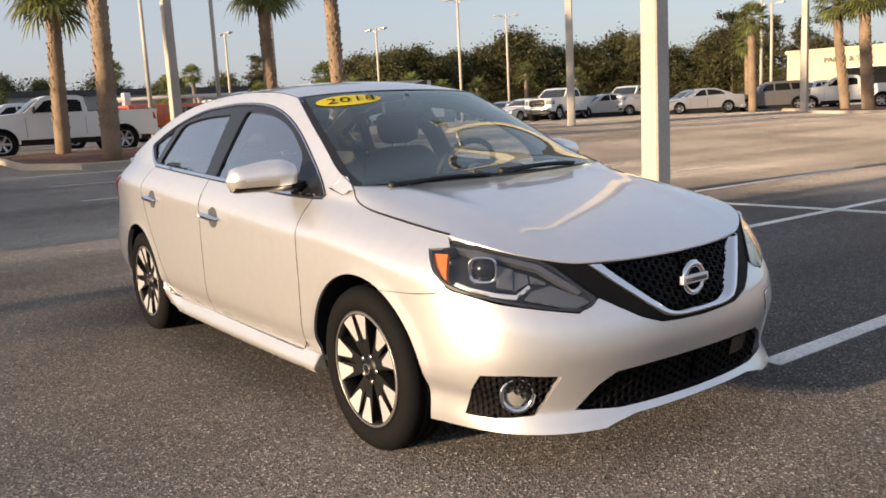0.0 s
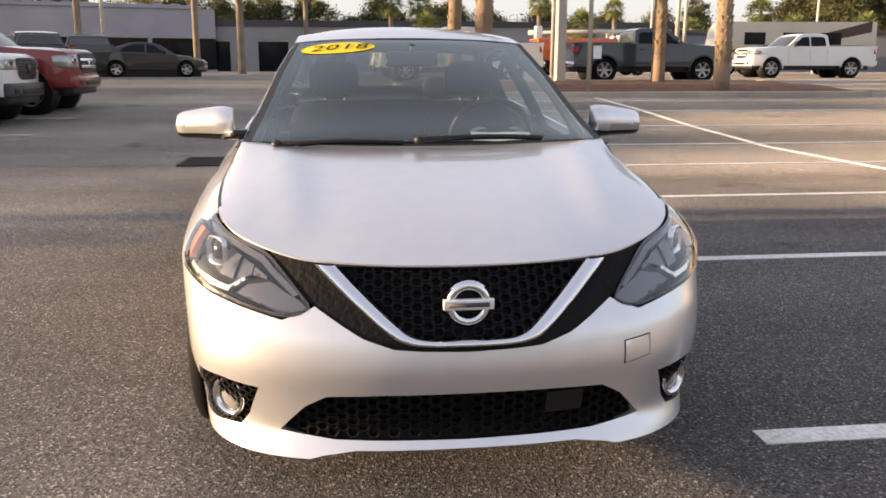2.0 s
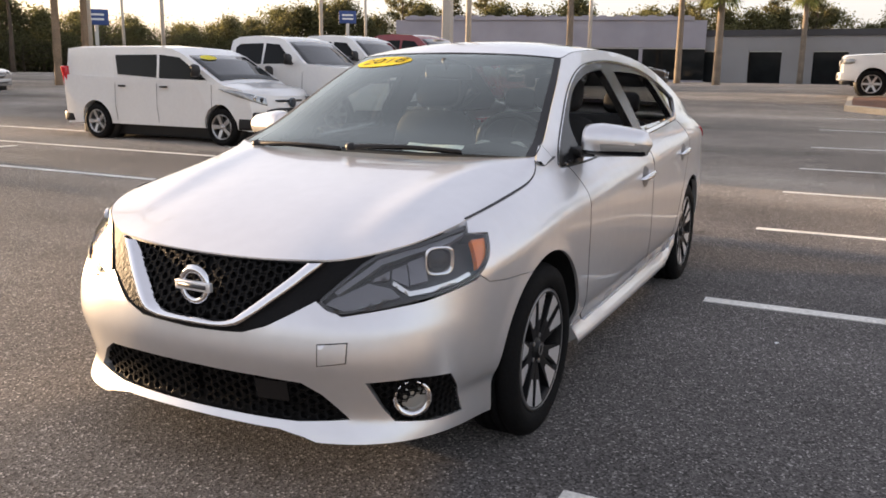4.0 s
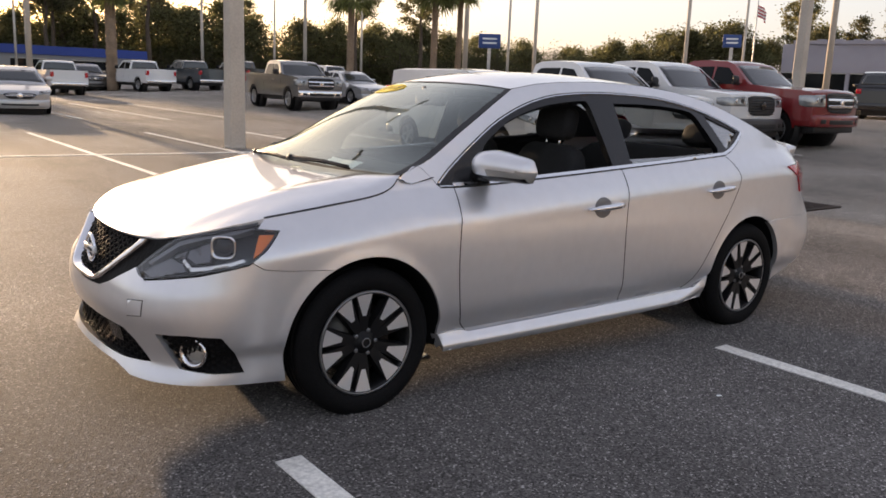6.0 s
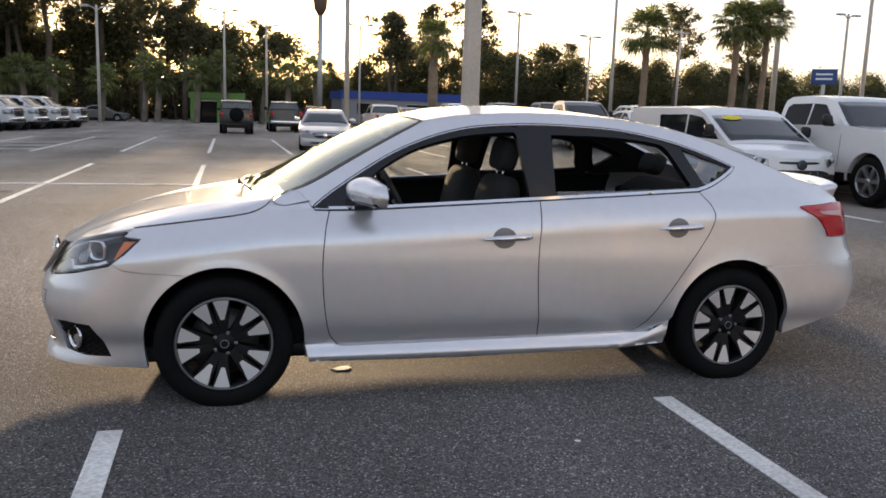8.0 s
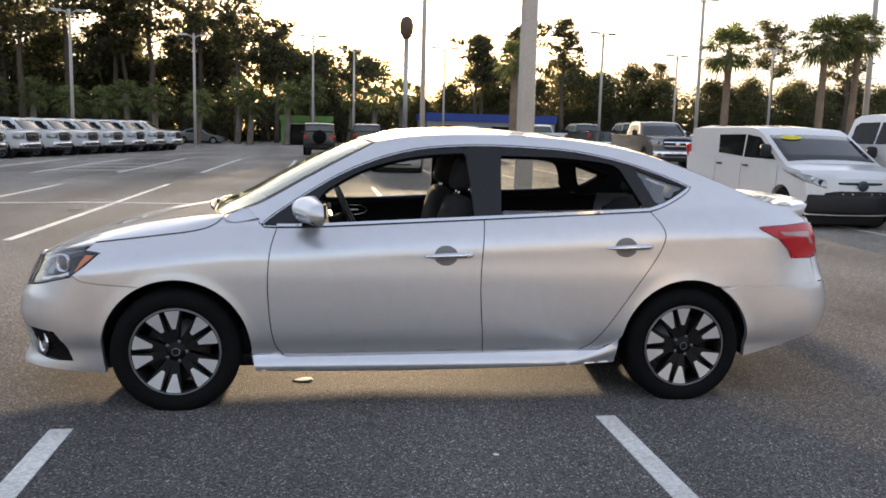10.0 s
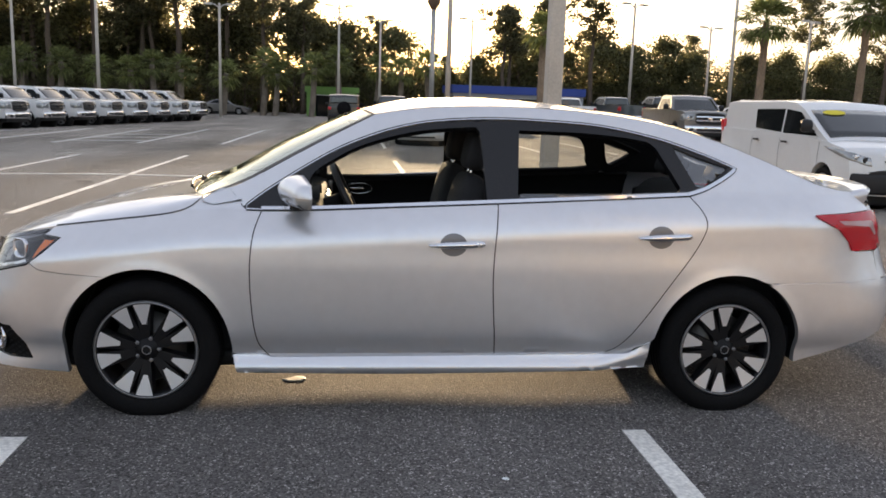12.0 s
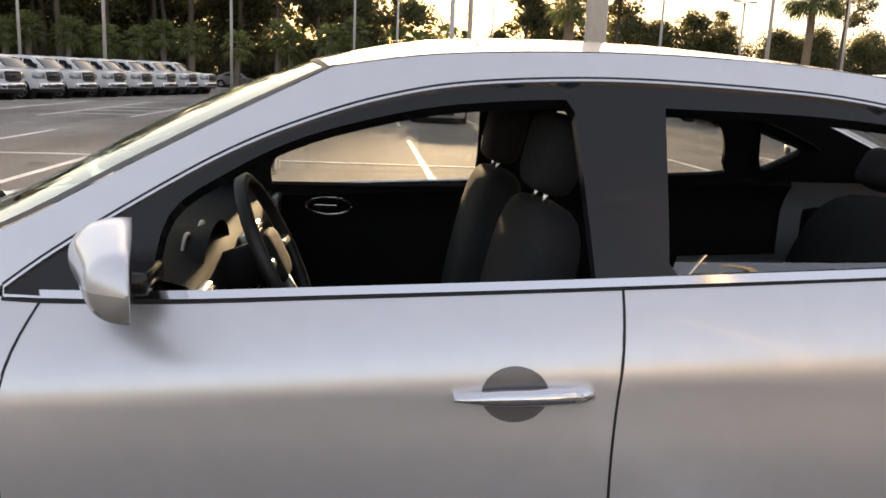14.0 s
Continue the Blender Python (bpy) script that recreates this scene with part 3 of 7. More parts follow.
HOOD_NOSE = curve([(-1.77, 0.838), (-2.0, 0.798), (-2.2, 0.764), (-2.35, 0.742), (-2.49, 0.735), (-2.66, 0.729), (UN, 0.727)])
ARCH_F = arc_points(-1.345, WZ, ARCH, -12, 193, 40)
ARCH_R = arc_points(1.348, WZ, ARCH, -10, 190, 40)
LAMP = [(-2.41, 0.622)] + curve([(-2.41, 0.622), (-2.31, 0.70), (-2.20, 0.760), (-2.0, 0.794), (-1.77, 0.833)]) + [(-1.77, 0.833), (-1.806, 0.806), (-1.722, 0.797)] + curve([(-1.722, 0.797), (-1.785, 0.733), (-1.86, 0.68), (-2.05, 0.636), (-2.32, 0.593), (-2.41, 0.622)])
FOG = [(-2.245, 0.392), (-2.1, 0.402), (-1.965, 0.396), (-1.915, 0.33), (-1.875, 0.243), (-2.0, 0.243), (-2.15, 0.258), (-2.19, 0.30)]
MOUTH = [(UN, 0.386), (-2.6, 0.386), (-2.45, 0.380), (-2.385, 0.345), (-2.30, 0.266), (-2.47, 0.25), (UN, 0.246)]
CHROME_IN = [(-2.465, 0.729), (-2.64, 0.592), (-2.685, 0.560), (-2.74, 0.547), (UN, 0.545)]
CHROME_OUT = [(-2.385, 0.735), (-2.615, 0.566), (-2.668, 0.537), (-2.735, 0.527), (UN, 0.525)]
TRIM_OUT = [(-2.215, 0.760), (-2.41, 0.628), (-2.556, 0.551), (-2.642, 0.522), (-2.725, 0.516), (UN, 0.514)]

sedan = thing("silver_sedan", "silver four-door sedan with black alloy wheels on asphalt", "car")


def both_sides(name, poly, mat, parent=None, label="", **kw):
    return [part(name, skin(poly, sign=s, **kw), mat, parent or sedan, label) for s in (1, -1)]


# flanks
split_f = next(i for i, p in enumerate(ARCH_F) if p[0] < -1.50)
split_r = next(i for i, p in enumerate(ARCH_R) if p[0] < 1.53)
FENDER = HOOD_CUT[3:-1] + [(-1.772, 0.836), (-1.81, 0.804), (-1.722, 0.797), (-1.785, 0.733), (-1.845, 0.688), (-1.80, 0.660), (-1.70, 0.648)] + ARCH_F[split_f:0:-1] + [(-0.975, 0.288), (-0.872, 0.290)] + [p for p in CUT_A[::-1] if p[1] > 0.31] + [(-0.92, 0.931), (-0.935, 0.942), (-0.985, 1.003), (-1.008, 1.022), SCREEN_EDGE[3], SCREEN_EDGE[2], SCREEN_EDGE[1]]
both_sides("front_fender", FENDER, SILVER, gap=0.0012, step=0.016)
FRAME = [SCREEN_EDGE[3], (-1.008, 1.022), (-0.985, 1.003)] + DLO_TOP + DLO_REAR[1:] + CUT_C[1:] + [(0.86, 0.294), (0.965, 0.345)] + [p for p in ARCH_R[::-1] if p[1] > 0.36 and p[0] < 1.53] + [(1.62, 0.637), (1.95, 0.642), (2.17, 0.648), (2.16, 0.782), (2.0, 0.787), (1.92, 0.862), (1.776, 0.966), (2.18, 0.975)] + DECK_EDGE[::-1] + ROOF_EDGE[::-1][1:] + SCREEN_EDGE[::-1][1:-4]
both_sides("side_frame", FRAME, SILVER, step=0.022)
SILL = [(-0.955, 0.200), (-0.236, 0.190), (0.365, 0.200), (0.955, 0.216), (0.966, 0.352), (0.90, 0.312), (0.86, 0.294), (0.755, 0.288), (0.222, 0.283), (-0.80, 0.274), (-0.835, 0.285), (-0.86, 0.2865), (-0.975, 0.285)]


def sill_at(u, z):
    x, y, zz = side(u, z)
    return x, y + 0.038 * (1 - 1.6 * min(max(0.0, u - 0.70), 0.3)) * math.exp(-((z - 0.225 - 0.28 * max(0.0, u - 0.72)) / 0.036) ** 2) + 0.002, zz


both_sides("side_skirt", SILL, SILVER, at=sill_at, step=0.02, depth=0.05)

doors = {}
for s in (1, -1):
    fd = part("front_door", skin(CUT_A[::-1] + DLO_LOW[::-1][1:][: next(i for i, p in enumerate(DLO_LOW[::-1][1:]) if p[0] > 0.2)] + CUT_B + [(-0.813, 0.279)], sign=s), SILVER, sedan)
    rd = part("rear_door", skin([p for p in DLO_LOW if p[0] > 0.23] + CUT_B + BOTTOM_R[1:] + CUT_C[::-1][1:-1], sign=s), SILVER, sedan)
    doors[s] = (fd, rd)

WIN_F = curve([(-0.655, 0.952), (-0.635, 1.083), (-0.53, 1.163), (-0.38, 1.236), (-0.17, 1.293), (0.0, 1.316), (0.134, 1.325)], 4) + [(0.150, 1.30), (0.168, 1.0), (0.15, 0.992)]
WIN_R = curve([(0.340, 1.316), (0.63, 1.313), (0.85, 1.297), (0.965, 1.278)], 4) + [(1.0, 1.25), (1.095, 1.075), (1.082, 1.056), (0.33, 1.012), (0.315, 1.03)]
WIN_Q = [(1.085, 1.258), (1.2, 1.215), (1.345, 1.168), (1.27, 1.115), (1.195, 1.074), (1.172, 1.09)]
for s in (1, -1):
    fr = part("window_frame", skin(DLO_TOP + DLO_REAR[1:] + DLO_LOW[1:] + DLO_NOSE[1:-1], holes=[WIN_F, WIN_R, WIN_Q], sign=s, push=-0.004, depth=0.035), GLOSSBLACK, sedan, "gloss black window surround")
    rim_pts = DLO_TOP + DLO_REAR[1:] + DLO_LOW[1:] + DLO_NOSE[1:]
    part("window_seam", skin(shrink(rim_pts, -0.0045), holes=[rim_pts], sign=s, push=0.0012, depth=0.004, gap=0, step=0.04), BLACKPL, sedan)
    part("window_trim", skin(rim_pts, holes=[shrink(rim_pts, 0.006)], sign=s, push=0.003, depth=0.008, gap=0.001, step=0.04), CHROME, sedan, "thin chrome strip round the windows")
    belt_pts = DLO_REAR[2:] + DLO_LOW[1:]
    part("belt_strip", skin(belt_pts + [(u - 0.004, z + 0.015) for u, z in belt_pts[::-1]], sign=s, push=0.0055, depth=0.010, gap=0, step=0.03), CHROME, sedan, "chrome strip below the windows")
    ring_in = [catmull(w + w[:1], 3) for w in ([(-0.60, 0.975), (-0.58, 1.075), (-0.38, 1.205), (-0.1, 1.275), (0.09, 1.285), (0.115, 1.24), (0.125, 1.03), (0.10, 0.985)], [(0.38, 1.275), (0.62, 1.283), (0.92, 1.262), (1.0, 1.215), (1.04, 1.10), (1.0, 1.06), (0.40, 1.035), (0.36, 1.07)], [(1.14, 1.222), (1.22, 1.20), (1.315, 1.162), (1.25, 1.108), (1.19, 1.09)])]
    trim_at = lambda u, z: (side(u, z)[0], side(u, z)[1] - 0.05, z)
    if s > 0:
        part("window_lining", skin([(-0.86, 0.94)] + [(u, z + 0.004) for u, z in DLO_TOP[4:]] + [(1.32, 1.115), (1.2, 1.045), (0.654, 1.0), (-0.6, 0.938)], holes=ring_in, sign=s, at=trim_at, depth=0.02, gap=0, step=0.05), INTERIOR, sedan, "dark inner window lining")
    part("quarter_window", skin(WIN_Q, sign=s, push=-0.012, depth=0, gap=0), TINTED, sedan).visible_shadow = False
    if s > 0:
        for nm, w in (("front_window", WIN_F), ("rear_window", WIN_R)):
            part(nm, skin(w, sign=s, push=-0.014, depth=0, gap=-0.004), TINTED, doors[s][0 if w is WIN_F else 1])
    else:
        low = [(0.31, 0.985), (0.33, 1.038), (0.7, 1.045), (1.10, 1.062), (1.13, 1.03)]
        part("lowered_window", skin(low, sign=s, push=-0.02, depth=0, gap=0), TINTED, doors[s][1]).visible_shadow = False
    # door handle: chrome bar before a flat disc darkened as the cup's shade
    for d, (hu, hz) in zip(doors[s], ((0.02, 0.805), (0.985, 0.852))):
        n = 22
        cup = [(hu - 0.01 + 0.062 * math.cos(2 * math.pi * i / n), hz + 0.052 * math.sin(2 * math.pi * i / n)) for i in range(n)]
        part("handle_cup", skin(cup, sign=s, push=0.0015, depth=0.004, gap=0, step=0.015), material("handle_recess_shade", (0.20, 0.20, 0.21), 0.4, metal=0.8, vary=0.05), d)
        rows = []
        for i in range(15):
            t = i / 14
            u = hu - 0.122 + 0.252 * t
            p = Vector(side(u, hz + 0.010 * (t - 0.3)))
            lift = 0.012 + 0.030 * math.sin(math.pi * min(max(t * 0.94 + 0.03, 0), 1)) ** 0.6
            hh = 0.016 * (0.35 + 0.65 * min(1, t * 3.2)) * (1.0 if t < 0.96 else 0.75)
            rows.append([(p.x, (p.y + lift * 0.5 + 0.016 * math.cos(a)) * s, p.z + hh * math.sin(a)) for a in [2 * math.pi * k / 10 for k in range(11)]])
        h = grid_surface(rows, flip=s > 0)
        bmesh.ops.remove_doubles(h, verts=h.verts, dist=0.0005)
        bmesh.ops.holes_fill(h, edges=h.edges)
        bmesh.ops.recalc_face_normals(h, faces=h.faces)
        o = part("door_handle", h, CHROME, d, "chrome pull handle")
        if hu < 0.5:
            p = Vector(side(hu + 0.1, hz + 0.006))
            part("key_lock", lathe([(0.009, 0), (0.009, 0.006), (0.004, 0.008)], 14, "y", center=(p.x, (p.y + 0.030) * s, p.z)), MACHINED, o)

# dark gaps round the doors
for cut in (CUT_A, CUT_B, CUT_C):
    both_sides("door_seam", [(u - 0.0026, z) for u, z in cut] + [(u + 0.0026, z) for u, z in cut[::-1]], BLACKPL, push=0.0006, depth=0.004, gap=0, step=0.02)

# painted flanges behind the seams
both_sides("inner_flange", [(-0.962, 0.245), (0.9, 0.262), (0.90, 0.335), (0.2, 0.325), (-0.80, 0.315), (-0.964, 0.32)], SILVER, push=-0.014, depth=0, gap=0, step=0.014)
both_sides("inner_flange", [(1.50, 0.645), (1.62, 0.665), (2.2, 0.67), (2.2, 0.625), (1.62, 0.612), (1.548, 0.628)], SILVER, push=-0.004, depth=0, gap=0, step=0.03)

both_sides("inner_flange", [(-0.945, 0.958), (-0.985, 1.018), (-1.035, 1.022), (-1.085, 0.995), (-1.0, 0.948)], SILVER, push=-0.003, depth=0, gap=0, step=0.02)

# hood
def hood():
    edge = [side(u, z) for u, z in dense(HOOD_NOSE[::-1] + HOOD_CUT[::-1][1:], 0.035, closed=False) + [HOOD_CUT[0]]]
    edge[0] = (edge[0][0], 0.0, edge[0][2])
    ZC = [(-2.2, 0.715), (-2.14, 0.735), (-2.06, 0.775), (-1.95, 0.818), (-1.8, 0.862), (-1.6, 0.905), (-1.4, 0.938), (-1.2, 0.966), (-1.05, 0.985)]
    n = len(edge)
    rows = []
    length = [0.0]
    for a, b in zip(edge, edge[1:]):
        length.append(length[-1] + math.dist(a, b))
    for k, (ex, ey, ez) in enumerate(edge):
        s = length[k] / length[-1]
        cy = edge[-1][1] * s ** 0.9
        cx = -1.19 + (edge[-1][0] + 1.19) * (cy / edge[-1][1]) ** 2
        row = []
        m = 26
        for j in range(m + 1):
            t = j / m
            x, y = cx + (ex - cx) * t, cy + (ey - cy) * t
            end = smooth(ZC, cx) + (edge[-1][2] - smooth(ZC, edge[-1][0])) * s ** 3
            z = smooth(ZC, x) + (end - smooth(ZC, cx)) * (1 - t) ** 1.5 + (ez - smooth(ZC, ex)) * t ** 2.4
            crease = 0.46 + 0.10 * (x + 2.1)
            z += 0.010 * math.exp(-((y - crease) / 0.07) ** 2) * t * (1 - t) * 4
            row.append((x, y, z))
        rows.append(row)
    bm = grid_surface(rows)
    grid_surface([[(x, -y, z) for x, y, z in r] for r in rows], bm=bm, flip=True)
    bmesh.ops.remove_doubles(bm, verts=bm.verts, dist=0.0006)
    bmesh.ops.recalc_face_normals(bm, faces=bm.faces)
    if sum(f.normal.z for f in bm.faces) < 0:
        bmesh.ops.reverse_faces(bm, faces=bm.faces)
    rim = [e for e in bm.edges if e.is_boundary]
    r = bmesh.ops.extrude_edge_only(bm, edges=rim)
    for v in r["geom"]:
        if isinstance(v, bmesh.types.BMVert):
            v.co.z -= 0.005 if v.co.x < -1.85 else 0.02
    bmesh.ops.split_edges(bm, edges=rim)
    for v in bm.verts:
        v.co.z += 0.001
    part("hood", bm, SILVER, sedan)


hood()

both_sides("hood_seam", HOOD_CUT[2:] + [(u, z + 0.0055) for u, z in HOOD_CUT[:1:-1]], BLACKPL, push=0.0015, depth=0.004, gap=0, step=0.02)

# nose
part("front_bumper", skin([(UN, 0.512)] + TRIM_OUT[::-1][1:-1] + [(-2.408, 0.625)] + [(-2.32, 0.590), (-2.05, 0.632), (-1.86, 0.676), (-1.845, 0.687), (-1.80, 0.6595), (-1.70, 0.6475)] + [p for p in ARCH_F[split_f:] if p[1] > 0.25] + [(-1.70, 0.186), (-2.0, 0.197), (-2.40, 0.197), (-2.44, 0.208), (-2.53, 0.222), (UN, 0.222)] + MOUTH[::-1],
                          holes=[FOG], both=True, step=0.018, gap=0.0015, depth=0.03), SILVER, sedan)


MESH = material("black_honeycomb_plastic", (0.0055, 0.0055, 0.006), 0.6, vary=0.2, scale=40, bump=0.4, bump_scale=60)
MESH.node_tree.nodes["Principled BSDF"].inputs["Specular IOR Level"].default_value = 0.18


def honeycomb(poly, cell, push, back, signs=(1, -1)):
    """Hexagon bars across a polygon of the nose, both halves, before a dark back plate."""
    bm = skin(poly, both=len(signs) > 1, sign=signs[0], push=-back, depth=0, gap=-0.004, step=0.05)
    x0, x1 = min(p[0] for p in poly), max(p[0] for p in poly)
    y0, y1 = min(p[1] for p in poly), max(p[1] for p in poly)
    row, z = 0, y0
    while z < y1 + cell:
        u = x0 + (cell * 0.9 if row % 2 else 0)
        while u < x1 + cell:
            ring = [(u + cell * 0.62 * math.cos(radians(60 * k)), z + cell * 0.5 * math.sin(radians(60 * k))) for k in range(6)]
            if inside((u, z), poly) and all(inside(q, poly) or near_edge(q, poly, 0.012) for q in ring):
                for sg in signs:
                    out = [side(*q) for q in ring]
                    inn = [side(u + (q[0] - u) * 0.74, z + (q[1] - z) * 0.74) for q in ring]
                    mk = lambda p, d: bm.verts.new((p[0] + d, p[1] * sg, p[2]))
                    a = [mk(p, back * 0.4) for p in out]
                    b = [mk(p, back * 0.4) for p in inn]
                    c = [mk(p, back) for p in inn]
                    for k in range(6):
                        j = (k + 1) % 6
                        bm.faces.new((a[k], a[j], b[j], b[k]))
                        bm.faces.new((b[k], b[j], c[j], c[k]))
            u += cell * 1.8
        z += cell * 0.5
        row += 1
    return bm


part("upper_grille", honeycomb([(UN, 0.722), (-2.6, 0.727), (-2.468, 0.729)] + CHROME_IN[1:], 0.031, 0, 0.030), MESH, sedan, "black honeycomb grille", smooth_faces=False)
part("lower_grille", honeycomb(MOUTH, 0.033, 0, 0.040), MESH, sedan, "black honeycomb air intake", smooth_faces=False)
part("grille_trim", skin(TRIM_OUT + CHROME_OUT[::-1], both=True, push=-0.004, gap=-0.003, depth=0.03, step=0.009), MESH, sedan)
part("hood_seal", skin([(UN, 0.728), (-2.49, 0.735), (-2.35, 0.742), (-2.215, 0.760), (-2.345, 0.737), (-2.468, 0.728), (-2.6, 0.726), (UN, 0.721)], both=True, push=-0.004, gap=0, depth=0.03, step=0.02), BLACKPL, sedan)


def ruled_bar(inn, out, lift, n=64, m=8):
    """A rounded bar between two lines of the nose, both halves in one sweep."""
    def walk_along(line):
        line = catmull(line, 10)
        run = [0.0]
        for a, b in zip(line, line[1:]):
            run.append(run[-1] + math.dist(a, b))
        res = []
        for k in range(n + 1):
            want = run[-1] * k / n
            i = max(q for q in range(len(run) - 1) if run[q] <= want + 1e-9)
            f = (want - run[i]) / max(run[i + 1] - run[i], 1e-9)
            res.append((line[i][0] + (line[i + 1][0] - line[i][0]) * f, line[i][1] + (line[i + 1][1] - line[i][1]) * f))
        return res
    half = []
    for (ua, za), (ub, zb) in zip(walk_along(inn), walk_along(out)):
        row = []
        for k in range(m + 1):
            t = k / m
            u, z = ua + (ub - ua) * t, za + (zb - za) * t
            x, y, zz = side(u, z)
            nx, ny = outline(u)[2:]
            up = lift * math.sin(math.pi * t) ** 0.45 - 0.02 * (k in (0, m))
            row.append((x + nx * up, y + ny * up, zz))
        half.append(row)
    half[-1] = [(x, 0.0, z) for x, y, z in half[-1]]
    rows = half + [[(x, -y, z) for x, y, z in r] for r in half[-2::-1]]
    b = grid_surface(rows)
    bmesh.ops.recalc_face_normals(b, faces=b.faces)
    if sum(f.normal.x for f in b.faces) > 0:
        bmesh.ops.reverse_faces(b, faces=b.faces)
    return b


part("chrome_grille_bar", ruled_bar(CHROME_IN, CHROME_OUT, 0.017), CHROME, sedan, "chrome V-shaped grille bar")
part("radar_cover", skin([(-2.62, 0.372), (-2.5, 0.372), (-2.5, 0.30), (-2.62, 0.30)], sign=-1, push=-0.01, depth=0.03), GLOSSBLACK, sedan)
TOW = [(-2.388, 0.508), (-2.30, 0.517), (-2.304, 0.460), (-2.388, 0.446)]
part("tow_cover_seam", skin(TOW, sign=-1, push=0.0012, depth=0.003, gap=-0.003, step=0.012), GLOSSBLACK, sedan)
part("tow_cover", skin(TOW, sign=-1, push=0.0028, depth=0.005, gap=0.0, step=0.012), SILVER, sedan, "small painted tow hook cover")

# round badge: plain ring with a crossing bar
bx, by, bz = side(UN, 0.633)
badge = lathe([(0.040, 0.0), (0.055, 0.006), (0.066, 0.0), (0.055, -0.01), (0.042, -0.008)], 40, "x", center=(bx - 0.02, 0, 0.636), closed=True)
badge = part("badge_ring", badge, CHROME, sedan, "round chrome badge ring")
part("badge_bar", box((bx - 0.034, -0.070, 0.621), (bx - 0.016, 0.070, 0.651), 0.004), MACHINED, badge)
part("badge_stripe", box((bx - 0.0365, -0.056, 0.630), (bx - 0.0335, 0.056, 0.642), 0.0), material("badge_grey", (0.06, 0.06, 0.065), 0.4, vary=0.1), badge)

# lamps
LAMPBLACK = material("lamp_housing_black", (0.014, 0.014, 0.015), 0.3, vary=0.2, scale=20)
LAMPGREY = material("lamp_reflector_grey", (0.15, 0.15, 0.16), 0.28, metal=0.6, coat=0.3, vary=0.15, scale=20)
LAMPCLEAR = material("projector_clear", (0.62, 0.63, 0.64), 0.06, metal=0.75, coat=0.6, vary=0.1, scale=40)
for s in (1, -1):
    hl = part("headlight", skin(LAMP, sign=s, push=-0.05, depth=0, gap=0.0, step=0.025), LAMPBLACK, sedan, "dark headlight with projector and amber corner")
    part("bezel", skin(LAMP, holes=[shrink(LAMP, 0.012)], sign=s, push=0.001, depth=0.05, gap=0.003, step=0.02), BLACKPL, hl)
    part("upper_trim", skin([(-1.80, 0.812), (-1.90, 0.800), (-2.05, 0.780), (-2.2, 0.746), (-2.36, 0.655), (-2.34, 0.648), (-2.19, 0.732), (-2.05, 0.764), (-1.90, 0.786)], sign=s, push=-0.006, depth=0.03, gap=0, step=0.01), LAMPGREY, hl, "grey upper trim")
    part("inner_reflector", skin([(-2.13, 0.648), (-2.16, 0.672), (-2.24, 0.684), (-2.36, 0.640), (-2.385, 0.622), (-2.31, 0.606)], sign=s, push=-0.020, depth=0.02, gap=0, step=0.01), LAMPGREY, hl, "pale inner reflector")
    for poly, dip in (([(-2.015, 0.762), (-2.085, 0.746), (-2.09, 0.682), (-2.025, 0.692)], 0.026), ([(-2.09, 0.743), (-2.15, 0.727), (-2.155, 0.700), (-2.095, 0.680)], 0.032), ([(-2.16, 0.722), (-2.22, 0.698), (-2.225, 0.690), (-2.165, 0.698)], 0.026)):
        part("reflector_bowl", skin(poly, sign=s, push=-dip, depth=0.012, gap=0, step=0.02), LAMPGREY, hl)
    lens = part("lens", skin(LAMP, sign=s, push=0.006, depth=0.0, gap=0.002, step=0.02), LAMPGLASS, hl)
    lens.visible_shadow = False
    part("amber_reflector", skin([(-1.742, 0.789), (-1.785, 0.742), (-1.842, 0.706), (-1.826, 0.75), (-1.806, 0.789)], sign=s, push=-0.010, depth=0.02, gap=0, step=0.02), AMBER, hl)
    part("daytime_strip", skin([(-1.872, 0.692), (-1.93, 0.674), (-2.03, 0.656), (-2.10, 0.648), (-2.155, 0.680), (-2.148, 0.690), (-2.098, 0.662), (-2.03, 0.670), (-1.93, 0.688), (-1.878, 0.704)], sign=s, push=-0.010, depth=0.018, gap=0, step=0.008), material("lamp_silver", (0.82, 0.82, 0.81), 0.18, metal=0.7, vary=0.05), hl, "bright L-shaped strip")
    # projector in a rounded square bezel
    u, z = -1.948, 0.734
    p, q = Vector(side(u, z)), Vector(outline(u)[2:] + (0,))
    m = Matrix.Translation((p.x - q.x * 0.045, (p.y - q.y * 0.045) * s, p.z)) @ Vector((q.x - 0.35, q.y * s, 0)).to_track_quat("Z", "Y").to_matrix().to_4x4()
    def squarish(r, z, n=28):
        return [(r * math.copysign(abs(math.cos(2 * math.pi * k / n)) ** 0.6, math.cos(2 * math.pi * k / n)), 0.92 * r * math.copysign(abs(math.sin(2 * math.pi * k / n)) ** 0.6, math.sin(2 * math.pi * k / n)), z) for k in range(n + 1)]
    b = grid_surface([squarish(0.046, 0.0), squarish(0.050, 0.022), squarish(0.045, 0.026), squarish(0.037, 0.012), squarish(0.034, 0.0)])
    bmesh.ops.remove_doubles(b, verts=b.verts, dist=0.0003)
    bmesh.ops.recalc_face_normals(b, faces=b.faces)
    b.transform(m)
    part("projector_bezel", b, CHROME, hl, "chrome projector bezel")
    b = lathe([(0.035, 0.0), (0.034, 0.010), (0.026, 0.020), (0.012, 0.026), (0.002, 0.027)], 24, "z")
    b.transform(m)
    part("projector_lens", b, GLOSSBLACK, hl, "dark projector lens")
